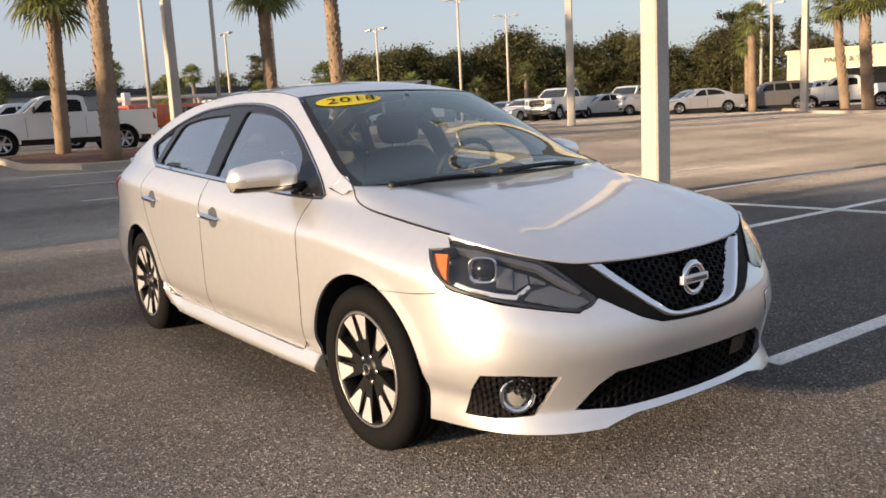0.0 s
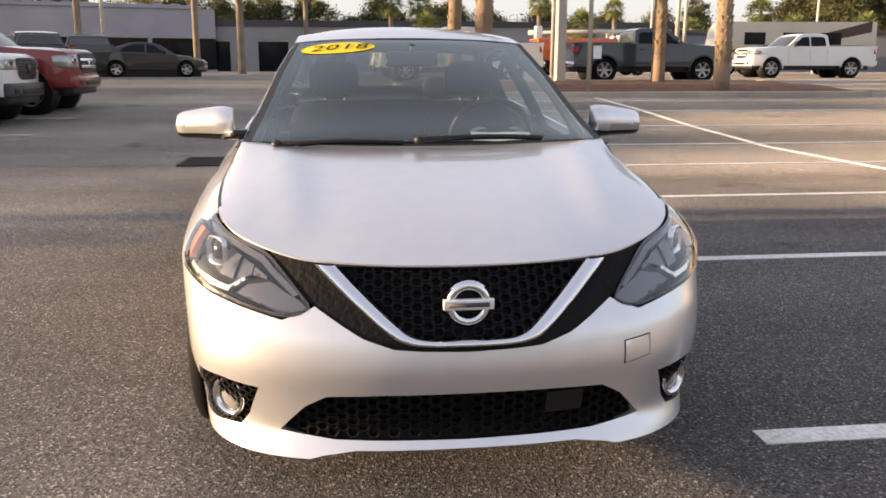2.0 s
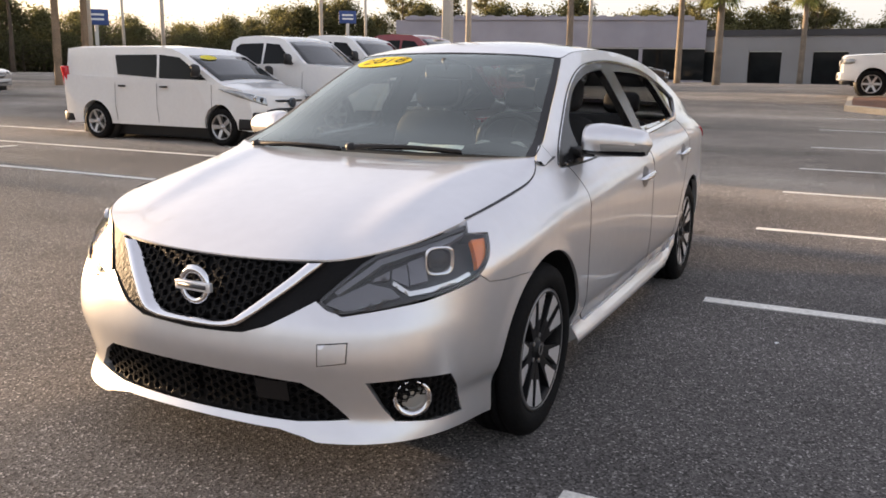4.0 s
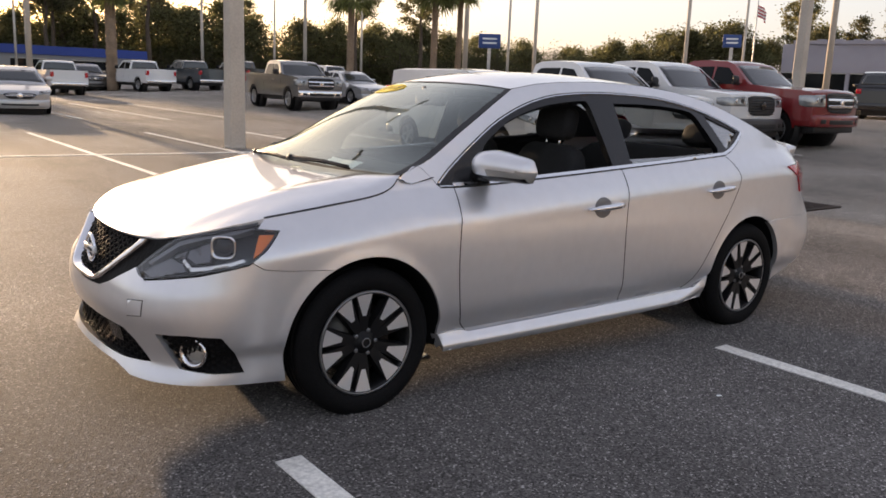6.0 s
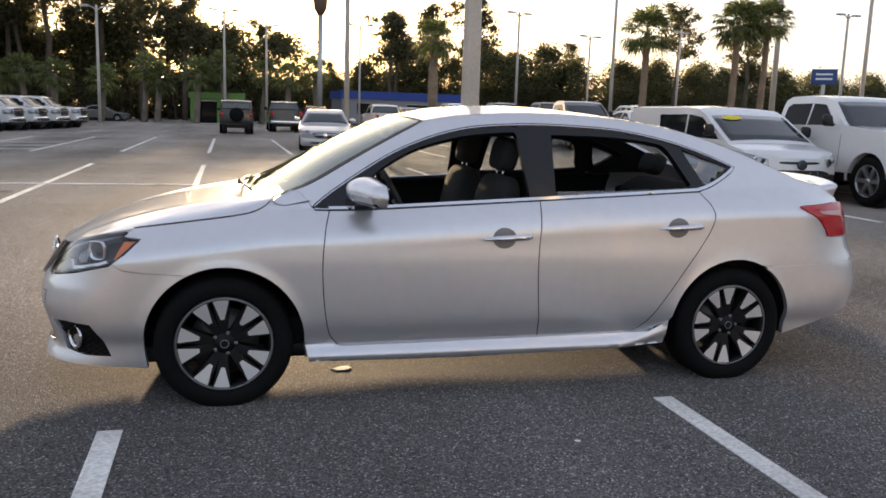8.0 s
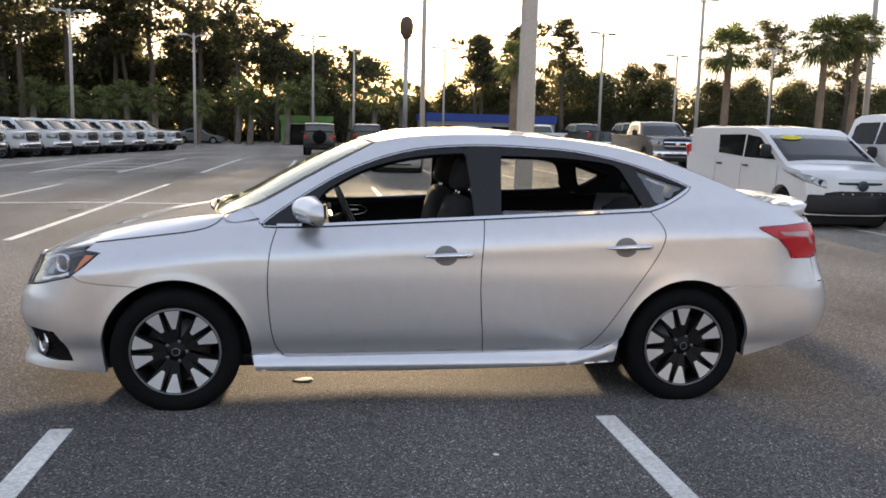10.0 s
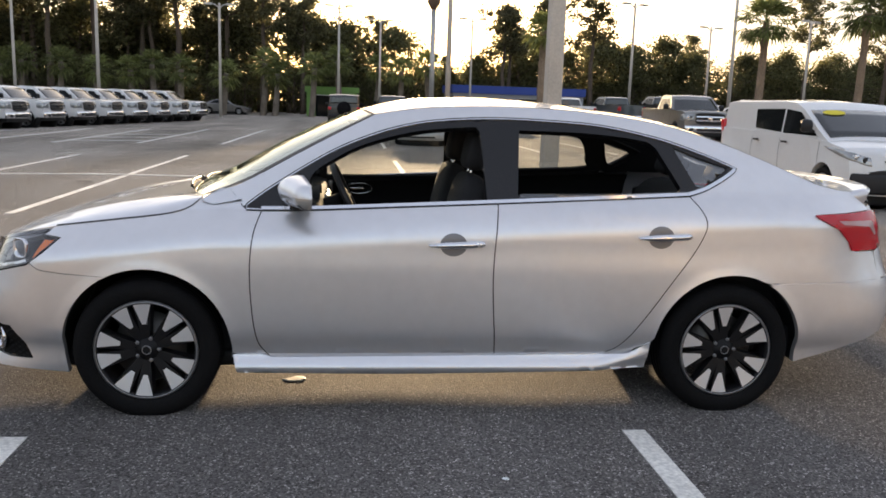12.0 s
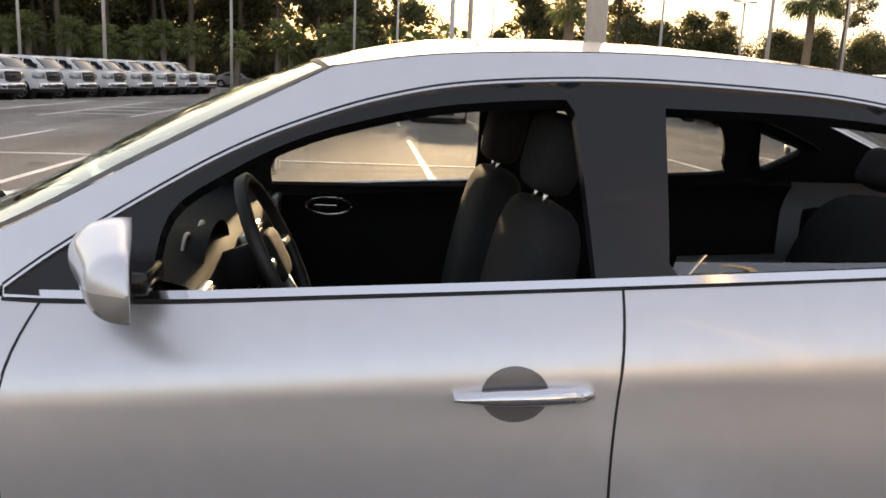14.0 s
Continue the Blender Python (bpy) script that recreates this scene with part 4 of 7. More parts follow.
    part("fog_bezel", honeycomb(FOG, 0.025, 0, 0.05, (s,)), MESH, sedan, "black honeycomb fog light bezel", smooth_faces=False)
    u, z = -2.085, 0.325
    p, q = Vector(side(u, z)), Vector(outline(u)[2:] + (0,))
    m = Matrix.Translation((p.x - q.x * 0.03, (p.y - q.y * 0.03) * s, p.z)) @ Vector((q.x - 0.35, q.y * s, 0)).to_track_quat("Z", "Y").to_matrix().to_4x4()
    b = lathe([(0.040, 0.0), (0.058, 0.004), (0.060, 0.022), (0.052, 0.026), (0.044, 0.014), (0.041, 0.006)], 28, "z", closed=True)
    b.transform(m)
    fl = part("fog_light", b, CHROME, sedan, "round fog light with a chrome ring")
    b = lathe([(0.043, 0.002), (0.043, 0.008), (0.03, 0.014), (0.01, 0.017)], 24, "z")
    b.transform(m)
    part("fog_lens", b, material("fog_glass", (0.35, 0.35, 0.33), 0.08, metal=0.4, vary=0.1), fl)
    TAIL = [(1.738, 0.964), (1.755, 0.946), (1.875, 0.890), (1.948, 0.828), (1.968, 0.787), (2.16, 0.782), (2.30, 0.80), (2.38, 0.86), (2.40, 0.965), (2.18, 0.975)]
    tl = part("tail_light", skin(TAIL, sign=s, push=0.008, gap=0.003, depth=0.03, step=0.025), REDLENS, sedan, "red tail light lens")
    part("clear_band", skin([(1.868, 0.934), (2.0, 0.930), (2.14, 0.926), (2.19, 0.860), (2.165, 0.858), (2.11, 0.899), (2.0, 0.909), (1.90, 0.917)], sign=s, push=0.011, gap=0, depth=0.01, step=0.02), material("pale_pink_lens", (0.50, 0.30, 0.30), 0.15, coat=0.5, vary=0.08), tl, "pale clear band")

# roof, glass, deck
def crowned(points, mid, power=2.2, n=20):
    """Rows from one side's edge to the other; mid(k) gives the centre line's offset in x and z."""
    rows = []
    for k, (x, y, z) in enumerate(points):
        dx, dz = mid(k / (len(points) - 1))
        rows.append([(x + dx * (1 - abs(t) ** power), y * t, z + dz * (1 - abs(t) ** power)) for t in [-1 + 2 * i / n for i in range(n + 1)]])
    return rows


roof_line = [side(u, z) for u, z in ROOF_EDGE[: ROOF_EDGE.index(min(ROOF_EDGE, key=lambda p: abs(p[0] - 1.05))) + 1]]
roof_line = [(-0.345 + 0.0, roof_line[0][1], roof_line[0][2])] + roof_line[1:]
part("roof", grid_surface(crowned(roof_line, lambda t: (-0.055 * (1 - t) + 0.10 * t * t, 0.022 + 0.022 * math.sin(math.pi * min(t * 1.3, 1)))), flip=False), SILVER, sedan)
ws = [side(u, z) for u, z in SCREEN_EDGE]
SCREEN_BOW = 2.8


def screen_mid(t):
    return -0.115 * (1 - t) - 0.055 * t, 0.004 + 0.014 * t + 0.032 * math.sin(math.pi * t) ** 0.8


o = part("windscreen", grid_surface(crowned(ws, screen_mid, SCREEN_BOW), flip=False), CLEAR, sedan, "clear windscreen")
o.visible_shadow = False
for rows in (crowned(ws, lambda t: (screen_mid(t)[0] - 0.002, screen_mid(t)[1] + 0.003), SCREEN_BOW),):
    for p, q in ((0, 1), (-1, -2)):
        part("screen_border", grid_surface([[r[p], tuple(Vector(r[p]).lerp(Vector(r[q]), 0.5))] for r in rows]), BLACKPL, sedan)
base = crowned(ws, lambda t: (screen_mid(t)[0] - 0.002, screen_mid(t)[1] + 0.003), SCREEN_BOW)
part("screen_header", grid_surface([[tuple(Vector(a) * 0.88 + Vector(b) * 0.12) for a, b in zip(base[-1], base[-4])], base[-1]]), BLACKPL, sedan)
rg = [side(u, z) for u, z in ROOF_EDGE if u >= 1.03]
o = part("rear_screen", grid_surface(crowned(rg, lambda t: (0.10 * (1 - t) + 0.06 * t, 0.022 - 0.0 * t), 2.0), flip=False), TINTED, sedan)
o.visible_shadow = False
dk = [side(u, z) for u, z in DECK_EDGE] + [side(2.3, 1.04), side(2.42, 1.0)]
part("trunk_lid", grid_surface(crowned(dk, lambda t: (0.06 + 0.10 * t, 0.022), 2.4), flip=False), SILVER, sedan)
sp = []
for k in range(25):
    t = -1 + k / 12
    y = 0.66 * t
    xr, z = 2.285 - 0.12 * t * t - 0.05 * abs(t) ** 6, 1.096 - 0.026 * abs(t) ** 3
    sp.append([(xr - 0.30, y, z - 0.062), (xr - 0.16, y, z - 0.018), (xr - 0.03, y, z + 0.002), (xr, y, z - 0.006), (xr - 0.012, y, z - 0.03), (xr - 0.04, y, z - 0.125), (xr - 0.14, y, z - 0.125), (xr - 0.30, y, z - 0.062)])
b = grid_surface(sp)
bmesh.ops.remove_doubles(b, verts=b.verts, dist=0.0004)
bmesh.ops.holes_fill(b, edges=b.edges)
bmesh.ops.recalc_face_normals(b, faces=b.faces)
part("rear_spoiler", b, SILVER, sedan, "painted lip spoiler")
REAR_B = [p for p in ARCH_R[:split_r] if p[1] > 0.245] 
part("rear_bumper", skin([(1.62, 0.6365), (1.95, 0.6415), (2.17, 0.6475), (U_TAIL, 0.6475), (U_TAIL, 0.40), (2.38, 0.39), (2.18, 0.355), (1.95, 0.29), (1.72, 0.235)] + REAR_B, both=True, gap=0.0015, depth=0.03, step=0.017), SILVER, sedan)
part("rear_valance", skin([(1.95, 0.31), (2.18, 0.37), (2.38, 0.405), (U_TAIL, 0.415), (U_TAIL, 0.36), (2.3, 0.345), (2.0, 0.285)], both=True, gap=0, push=-0.03, depth=0.02, step=0.05), BLACKPL, sedan, "black lower rear valance")
part("trunk_face", skin([(2.165, 0.652), (2.165, 0.78), (2.3, 0.795), (2.385, 0.86), (2.41, 0.99), (U_TAIL, 1.0), (U_TAIL, 0.652)], both=True, gap=0.0015, depth=0.02, step=0.017), SILVER, sedan)

# mirrors
for s in (1, -1):
    rows = []
    for i in range(15):
        t = i / 14
        y = 0.785 + 0.258 * t
        w = (0.86 + 0.14 * min(1, t / 0.25)) * (1 - 0.30 * max(0, t - 0.15) / 0.85) * max(1 - max(0, (t - 0.84) / 0.16) ** 2.6, 0.0) ** 0.5
        w = max(w, 0.06)
        xr, cz = -0.674 + 0.062 * t, 1.031 - 0.016 * t * t
        ring = []
        for k in range(21):
            a = -math.pi / 2 + math.pi * k / 20
            ring.append((xr - 0.118 * w * (0.75 + 0.25 * (1 - t)) * math.cos(a) ** 0.75 - 0.0, y * s, cz + (0.072 if a > 0 else 0.076) * w * math.sin(a)))
        ring.append(ring[0])
        rows.append(ring)
    b = grid_surface(rows)
    bmesh.ops.remove_doubles(b, verts=b.verts, dist=0.0005)
    bmesh.ops.holes_fill(b, edges=b.edges)
    bmesh.ops.recalc_face_normals(b, faces=b.faces)
    for f in b.faces:
        c = f.calc_center_median()
        f.material_index = 1 if c.z < 0.989 else (2 if c.z < 1.016 and abs(c.y) > 0.85 else 0)
    mr = part("wing_mirror", b, [SILVER, GLOSSBLACK, material("indicator_lens", (0.42, 0.41, 0.39), 0.12, metal=0.3, coat=0.6, vary=0.1)], sedan, "silver wing mirror with a clear indicator strip")
    rows = [[(-0.671 + 0.062 * t, (0.785 + 0.258 * t) * s, 1.031 - 0.016 * t * t + 0.058 * k * (1 - 0.30 * max(0, t - 0.15) / 0.85)) for k in (-1, -0.8, 0, 0.8, 1)] for t in (0.08, 0.2, 0.4, 0.6, 0.78)]
    part("mirror_glass", grid_surface(rows), CHROME, mr)
    part("mirror_foot", box((-0.73, 0.70 if s > 0 else -0.83, 0.958), (-0.64, 0.83 if s > 0 else -0.70, 1.0), 0.012), GLOSSBLACK, mr)


# wheels
def wheel_parts(holder, radius, width, rim_r, spokes, style):
    r, w = radius, width / 2
    tp = [(rim_r, -w * 0.8), (rim_r + 0.02, -w * 0.95), (r - 0.045, -w), (r - 0.012, -w * 0.86), (r, -w * 0.6)] + [(r - dr, w * f) for f0 in (-0.36, 0.0, 0.36) for f, dr in ((f0 - 0.06, 0.0), (f0 - 0.05, 0.008), (f0 + 0.05, 0.008), (f0 + 0.06, 0.0))] + [(r, w * 0.6), (r - 0.012, w * 0.86), (r - 0.045, w), (rim_r + 0.02, w * 0.95), (rim_r, w * 0.8), (rim_r - 0.01, 0)]
    part("tyre", lathe(tp, 56, "y", closed=True), RUBBER, holder, "black rubber tyre")
    rim = part("rim", lathe([(rim_r + 0.004, w * 0.86), (rim_r - 0.010, w * 0.9), (rim_r - 0.018, w * 0.7), (rim_r - 0.03, -w * 0.7), (rim_r, -w * 0.8), (rim_r, w * 0.8)], 48, "y", closed=True), RIMBLACK if style == "black" else GREYALLOY, holder)
    part("rim_lip", lathe([(rim_r + 0.005, w * 0.865), (rim_r - 0.006, w * 0.92), (rim_r - 0.011, w * 0.86), (rim_r - 0.002, w * 0.82)], 48, "y", closed=True), RIMEDGE if style == "black" else GREYALLOY, rim)
    part("brake_disc", lathe([(0.02, w * 0.1), (rim_r * 0.72, w * 0.1), (rim_r * 0.72, w * 0.02), (0.02, w * 0.02)], 32, "y"), material("brake_steel", (0.12, 0.115, 0.11), 0.5, metal=0.8, vary=0.15), rim)
    hub = part("hub", lathe([(0.064, w * 0.3), (0.064, w * 0.56), (0.042, w * 0.70), (0.032, w * 0.74), (0.030, w * 0.80), (0.012, w * 0.82)], 24, "y"), RIMBLACK if style == "black" else GREYALLOY, rim)
    if style == "black":
        part("hub_ring", lathe([(0.0215, w * 0.815), (0.0215, w * 0.835), (0.017, w * 0.835), (0.017, w * 0.815)], 20, "y", closed=True), RIMEDGE, hub)
    nut = None
    for k in range(5):
        a = 2 * math.pi * (k + 0.5) / 5
        if nut is None:
            nut = part("wheel_nut", lathe([(0.009, w * 0.55), (0.009, w * 0.72), (0.005, w * 0.74)], 8, "y"), RIMEDGE if style == "black" else GREYALLOY, rim, smooth_faces=False)
        else:
            o = nut.copy()
            scene.collection.objects.link(o)
            nut_k = o
        (nut if k == 0 else nut_k).location = (0.052 * math.cos(a), 0, 0.052 * math.sin(a))
    first = None
    for k in range(spokes):
        a = 2 * math.pi * k / spokes
        if style == "black":
            a = 2 * math.pi * (k // 2) / 5 + radians(14 if k % 2 else -14)
        if first is None:
            b = bmesh.new()
            r0, r1 = 0.05, rim_r - 0.006
            w0, w1 = (0.016, 0.040) if style == "black" else (0.03, 0.034)
            y0, y1 = w * 0.68, w * 0.87
            f = [b.verts.new(p) for p in ((r0, y0, -w0), (r1, y1, -w1), (r1, y1, w1), (r0, y0, w0))]
            g = [b.verts.new(p) for p in ((r0, y0 - 0.035, -w0 - 0.004), (r1, y1 - 0.05, -w1 - 0.005), (r1, y1 - 0.05, w1 + 0.005), (r0, y0 - 0.035, w0 + 0.004))]
            if style == "black":
                # a bright machined wedge runs from the rim to a blunt end down the spoke
                rp, yp = r0 + (r1 - r0) * 0.40, y0 + (y1 - y0) * 0.40 + 0.001
                pa, pb = b.verts.new((rp, yp, -0.009)), b.verts.new((rp, yp, 0.009))
                b.faces.new((f[1], f[2], pb, pa))
                for q in ((f[0], f[1], pa), (f[2], f[3], pb), (f[3], f[0], pa, pb)):
                    b.faces.new(q).material_index = 1
            else:
                b.faces.new(f[::-1])
            for i in range(4):
                j = (i + 1) % 4
                b.faces.new((f[i], f[j], g[j], g[i])).material_index = 1
            bmesh.ops.recalc_face_normals(b, faces=b.faces)
            first = part("spoke", b, [MACHINED, RIMBLACK] if style == "black" else [GREYALLOY, GREYALLOY], rim, smooth_faces=False)
            o = first
        else:
            o = first.copy()
            scene.collection.objects.link(o)
        o.rotation_euler = (0, a, 0)


def make_wheel(parent, x, y, z, radius, width, rim_r, spokes, style, sgn):
    w = new("wheel")
    w.parent = parent
    w.matrix_basis = pose(x, y, z, 0, 0, 0 if sgn > 0 else 180)
    wheel_parts(w, radius, width, rim_r, spokes, style)
    return w


for sx in (-1.347, 1.347):
    for s in (1, -1):
        wl = make_wheel(sedan, sx, 0.757 * s, 0.304, 0.321, 0.21, 0.224, 10, "black", s)
        tagged(wl, label="black and machined ten-spoke alloy wheel")
    # arch liners
for cx, src in ((-1.345, ARCH_F), (1.348, ARCH_R)):
    for s in (1, -1):
        b = grid_surface([[(cx + (p[0] - cx) * 1.02, (side(p[0], p[1])[1] - 0.012) * s, WZ + (p[1] - WZ) * 1.02), (cx + (p[0] - cx) * 1.02, 0.50 * s, WZ + (p[1] - WZ) * 1.02)] for p in src])
        n = [b.verts.new((p[0], 0.50 * s, p[1])) for p in src]
        b.faces.new(n)
        part("wheel_arch_liner", b, BLACKPL, sedan)

# underside and cabin
part("underbody", box((-1.95, -0.70, 0.18), (1.72, 0.70, 0.27), 0.03), BLACKPL, sedan)
part("engine_bay", box((-1.95, -0.5, 0.27), (-1.0, 0.5, 0.70), 0.03), BLACKPL, sedan)
part("cabin_floor", box((-1.05, -0.74, 0.27), (1.9, 0.74, 0.40), 0.02), INTERIOR, sedan)
part("boot_box", box((1.35, -0.68, 0.40), (2.1, 0.68, 0.95), 0.04), INTERIOR, sedan)
b = bmesh.new()
dash_rows = []
for k in range(17):
    y = -0.70 + 1.40 * k / 16
    hump = 0.03 * math.exp(-((y + 0.37) / 0.16) ** 2)
    dash_rows.append([(-1.02, y, 0.93), (-0.85, y, 0.962), (-0.68, y, 0.965 + hump), (-0.60, y, 0.945 + hump * 0.7), (-0.57, y, 0.90), (-0.60, y, 0.72), (-0.75, y, 0.55)])
part("dashboard", grid_surface(dash_rows, b, flip=True), INTERIOR, sedan)
part("centre_console", box((-0.70, -0.12, 0.40), (0.25, 0.12, 0.66), 0.04), INTERIOR, sedan)
part("radio", box((-0.60, -0.13, 0.74), (-0.565, 0.13, 0.90), 0.008), material("silver_dash_trim", (0.35, 0.35, 0.34), 0.35, metal=0.6, vary=0.1), sedan)
DASHTRIM = material("silver_dash_frame", (0.42, 0.42, 0.40), 0.3, metal=0.7, vary=0.1)
b = bmesh.new()
rows = []
for k in range(13):
    a = math.pi * k / 12
    rows.append([(x, -0.37 + 0.17 * math.cos(a), 0.93 + (0.085 - 0.02 * j) * math.sin(a)) for j, x in enumerate((-0.60, -0.66, -0.74))])
binnacle = part("instrument_binnacle", grid_surface(rows, b), INTERIOR, sedan)
for y in (-0.45, -0.29):
    part("dial", lathe([(0.058, 0.0), (0.058, 0.006), (0.052, 0.008), (0.050, 0.002)], 24, "x", center=(-0.655, y, 0.945)), DASHTRIM, binnacle)
for y, w in ((-0.66, 0.055), (-0.085, 0.06), (0.085, 0.06), (0.66, 0.055)):
    fr = part("air_vent", box((-0.592, y - w, 0.862), (-0.566, y + w, 0.938), 0.012), DASHTRIM, sedan)
    for k in range(4):
        part("vent_slat", box((-0.568, y - w + 0.012, 0.873 + 0.016 * k), (-0.561, y + w - 0.012, 0.880 + 0.016 * k)), BLACKPL, fr, smooth_faces=False)
part("screen_panel", box((-0.566, -0.10, 0.765), (-0.560, 0.10, 0.855), 0.004), GLOSSBLACK, sedan)
for s in (1, -1):
    liner = lambda u, z: (side(u, z)[0], side(u, z)[1] - 0.055, z)
    part("door_liner", skin([(-0.86, 0.42), (-0.86, 0.925), (0.2, 0.975), (1.1, 1.025), (1.34, 1.03), (1.34, 0.74), (0.95, 0.72), (0.9, 0.42)], sign=s, at=liner, depth=0.02, gap=0, step=0.06), INTERIOR, sedan)
    inner = lambda u, z: (side(u, z)[0], side(u, z)[1] - 0.04, z - 0.004)
    part("pillar_liner", skin(([(-1.06, 1.0)] + DLO_TOP + DLO_REAR[1:] + [(1.2, 1.03), (1.75, 1.04), (1.75, 1.10)] + [(u, z - 0.012) for u, z in ROOF_EDGE[::-1][2:]] + [(u + 0.01, z - 0.012) for u, z in SCREEN_EDGE[::-1][1:]]), sign=s, at=inner, depth=0, gap=0, step=0.06), INTERIOR, sedan)
    n = 26
    loop = [(-0.40 + 0.085 * math.cos(2 * math.pi * i / n), 0.882 + 0.036 * math.sin(2 * math.pi * i / n)) for i in range(n)]
    pts = [(liner(u, z)[0], (liner(u, z)[1] - 0.008) * s, z) for u, z in loop + loop[:1]]
    ih = part("inner_door_handle", tube(pts, 0.007, 8), CHROME, sedan)
    lp = liner(-0.40, 0.882)
    part("handle_lever", box((lp[0] - 0.055, min((lp[1] - 0.022) * s, (lp[1] - 0.006) * s), 0.874), (lp[0] + 0.03, max((lp[1] - 0.022) * s, (lp[1] - 0.006) * s), 0.890), 0.005), CHROME, ih)
inner_roof = [(x, y - 0.03, z - 0.03) for x, y, z in roof_line]
part("headliner", grid_surface(crowned(inner_roof, lambda t: (-0.03, 0.025)), flip=True), material("grey_headliner", (0.10, 0.10, 0.098), 0.95, vary=0.08), sedan)


def pillow(lo, hi, puff, bm=None, m=None, n=6):
    """A padded block with soft corners."""
    bm = bm or bmesh.new()
    c = [(lo[i] + hi[i]) / 2 for i in range(3)]
    h = [(hi[i] - lo[i]) / 2 for i in range(3)]
    pw = lambda v, e: math.copysign(abs(v) ** e, v)
    rows = []
    for i in range(13):
        la = -math.pi / 2 + math.pi * i / 12
        rows.append([(c[0] + h[0] * pw(math.cos(la), 0.42) * pw(math.cos(lo_), 0.5), c[1] + h[1] * pw(math.cos(la), 0.42) * pw(math.sin(lo_), 0.5), c[2] + h[2] * pw(math.sin(la), 0.6)) for lo_ in [2 * math.pi * k / 24 for k in range(25)]])
    grid_surface(rows, bm)
    bmesh.ops.remove_doubles(bm, verts=bm.verts, dist=0.0008)
    bmesh.ops.recalc_face_normals(bm, faces=bm.faces)
    if m is not None:
        bmesh.ops.transform(bm, matrix=m, verts=bm.verts)
    return bm


for x, y, wd, nm in ((-0.17, 0.36, 0.26, "front_seat"), (-0.17, -0.36, 0.26, "front_seat")):
    st = new(nm)
    st.parent = sedan
    st.location = (x, y, 0.40)
    part("cushion", pillow((-0.30, -wd, 0.05), (0.24, wd, 0.22), 0.03), DARKCLOTH, st)
    lean = Matrix.Translation((0.20, 0, 0.16)) @ Matrix.Rotation(radians(12), 4, "Y")
    part("backrest", pillow((-0.06, -wd * 0.95, 0.0), (0.09, wd * 0.95, 0.54), 0.03, m=lean), DARKCLOTH, st)
    part("headrest", pillow((-0.055, -0.13, 0.56), (0.055, 0.13, 0.745), 0.03, m=lean), DARKCLOTH, st)
    for dy in (-0.05, 0.05):
        b = tube([(0.0, dy, 0.50), (0.0, dy, 0.60)], 0.007, 6)
        b.transform(lean)
        part("headrest_post", b, CHROME, st)
bench = new("rear_bench")
bench.parent = sedan
bench.location = (0.95, 0, 0.40)
part("cushion", pillow((-0.25, -0.62, 0.05), (0.30, 0.62, 0.22), 0.03), DARKCLOTH, bench)
lean = Matrix.Translation((0.28, 0, 0.18)) @ Matrix.Rotation(radians(24), 4, "Y")
part("backrest", pillow((-0.06, -0.62, 0.0), (0.09, 0.62, 0.50), 0.03, m=lean), DARKCLOTH, bench)
for y in (-0.36, 0.36):
    part("headrest", pillow((-0.05, y - 0.12, 0.52), (0.05, y + 0.12, 0.66), 0.03, m=lean), DARKCLOTH, bench)
part("parcel_shelf", box((1.38, -0.6, 0.93), (1.85, 0.6, 0.96), 0.01), INTERIOR, sedan)
sw = new("steering_wheel")
sw.parent = sedan
sw.matrix_basis = Matrix.Translation((-0.465, -0.37, 0.945)) @ Matrix.Rotation(radians(65), 4, "Y")
part("wheel_rim", tube([(0.185 * math.cos(2 * math.pi * i / 40), 0.185 * math.sin(2 * math.pi * i / 40), 0) for i in range(41)], 0.016, 8), BLACKPL, sw)
part("wheel_boss", pillow((-0.06, -0.085, -0.03), (0.06, 0.085, 0.012), 0.01), INTERIOR, sw)
for a in (90, 270, 0):
    ca, sa = math.cos(radians(a)), math.sin(radians(a))
    part("wheel_arm", tube([(0.05 * ca, 0.05 * sa, -0.01), (0.18 * ca, 0.18 * sa, 0)], 0.014, 6), material("wheel_arm_silver", (0.4, 0.4, 0.39), 0.35, metal=0.6, vary=0.1), sw)
part("steering_column", tube([(-0.64, -0.37, 0.87), (-0.48, -0.37, 0.935)], 0.05, 12), INTERIOR, sedan)
part("rear_view_mirror", box((-0.46, -0.12, 1.265), (-0.42, 0.12, 1.335), 0.015), BLACKPL, sedan)
part("mirror_stalk", tube([(-0.44, 0, 1.30), (-0.49, 0, 1.36)], 0.012, 8), BLACKPL, sedan)

# cowl, wipers, paper, sticker
cowl = []
for k in range(21):
    t = -1 + k / 10
    y = 0.735 * t
    x0, x1 = -1.20 + 0.085 * t * t, -1.10 + 0.10 * t * t
    z = 0.958 + 0.012 * t * t
    cowl.append([(x0, y, z), (x0 + 0.02, y, z - 0.012), (x1 - 0.06, y, z - 0.02), (x1 + 0.06, y, z + 0.005)])
part("cowl", grid_surface(cowl, flip=True), BLACKPL, sedan)


def on_screen(y, t):
    k = t * (len(ws) - 1)
    i = min(int(k), len(ws) - 2)
    e = Vector(ws[i]).lerp(Vector(ws[i + 1]), k - i)
    dx, dz = screen_mid(min(max(t, 0.0), 1.0))
    w = 1 - min(abs(y / e.y), 1) ** SCREEN_BOW
    return Vector((e.x + dx * w, y, e.z + dz * w))


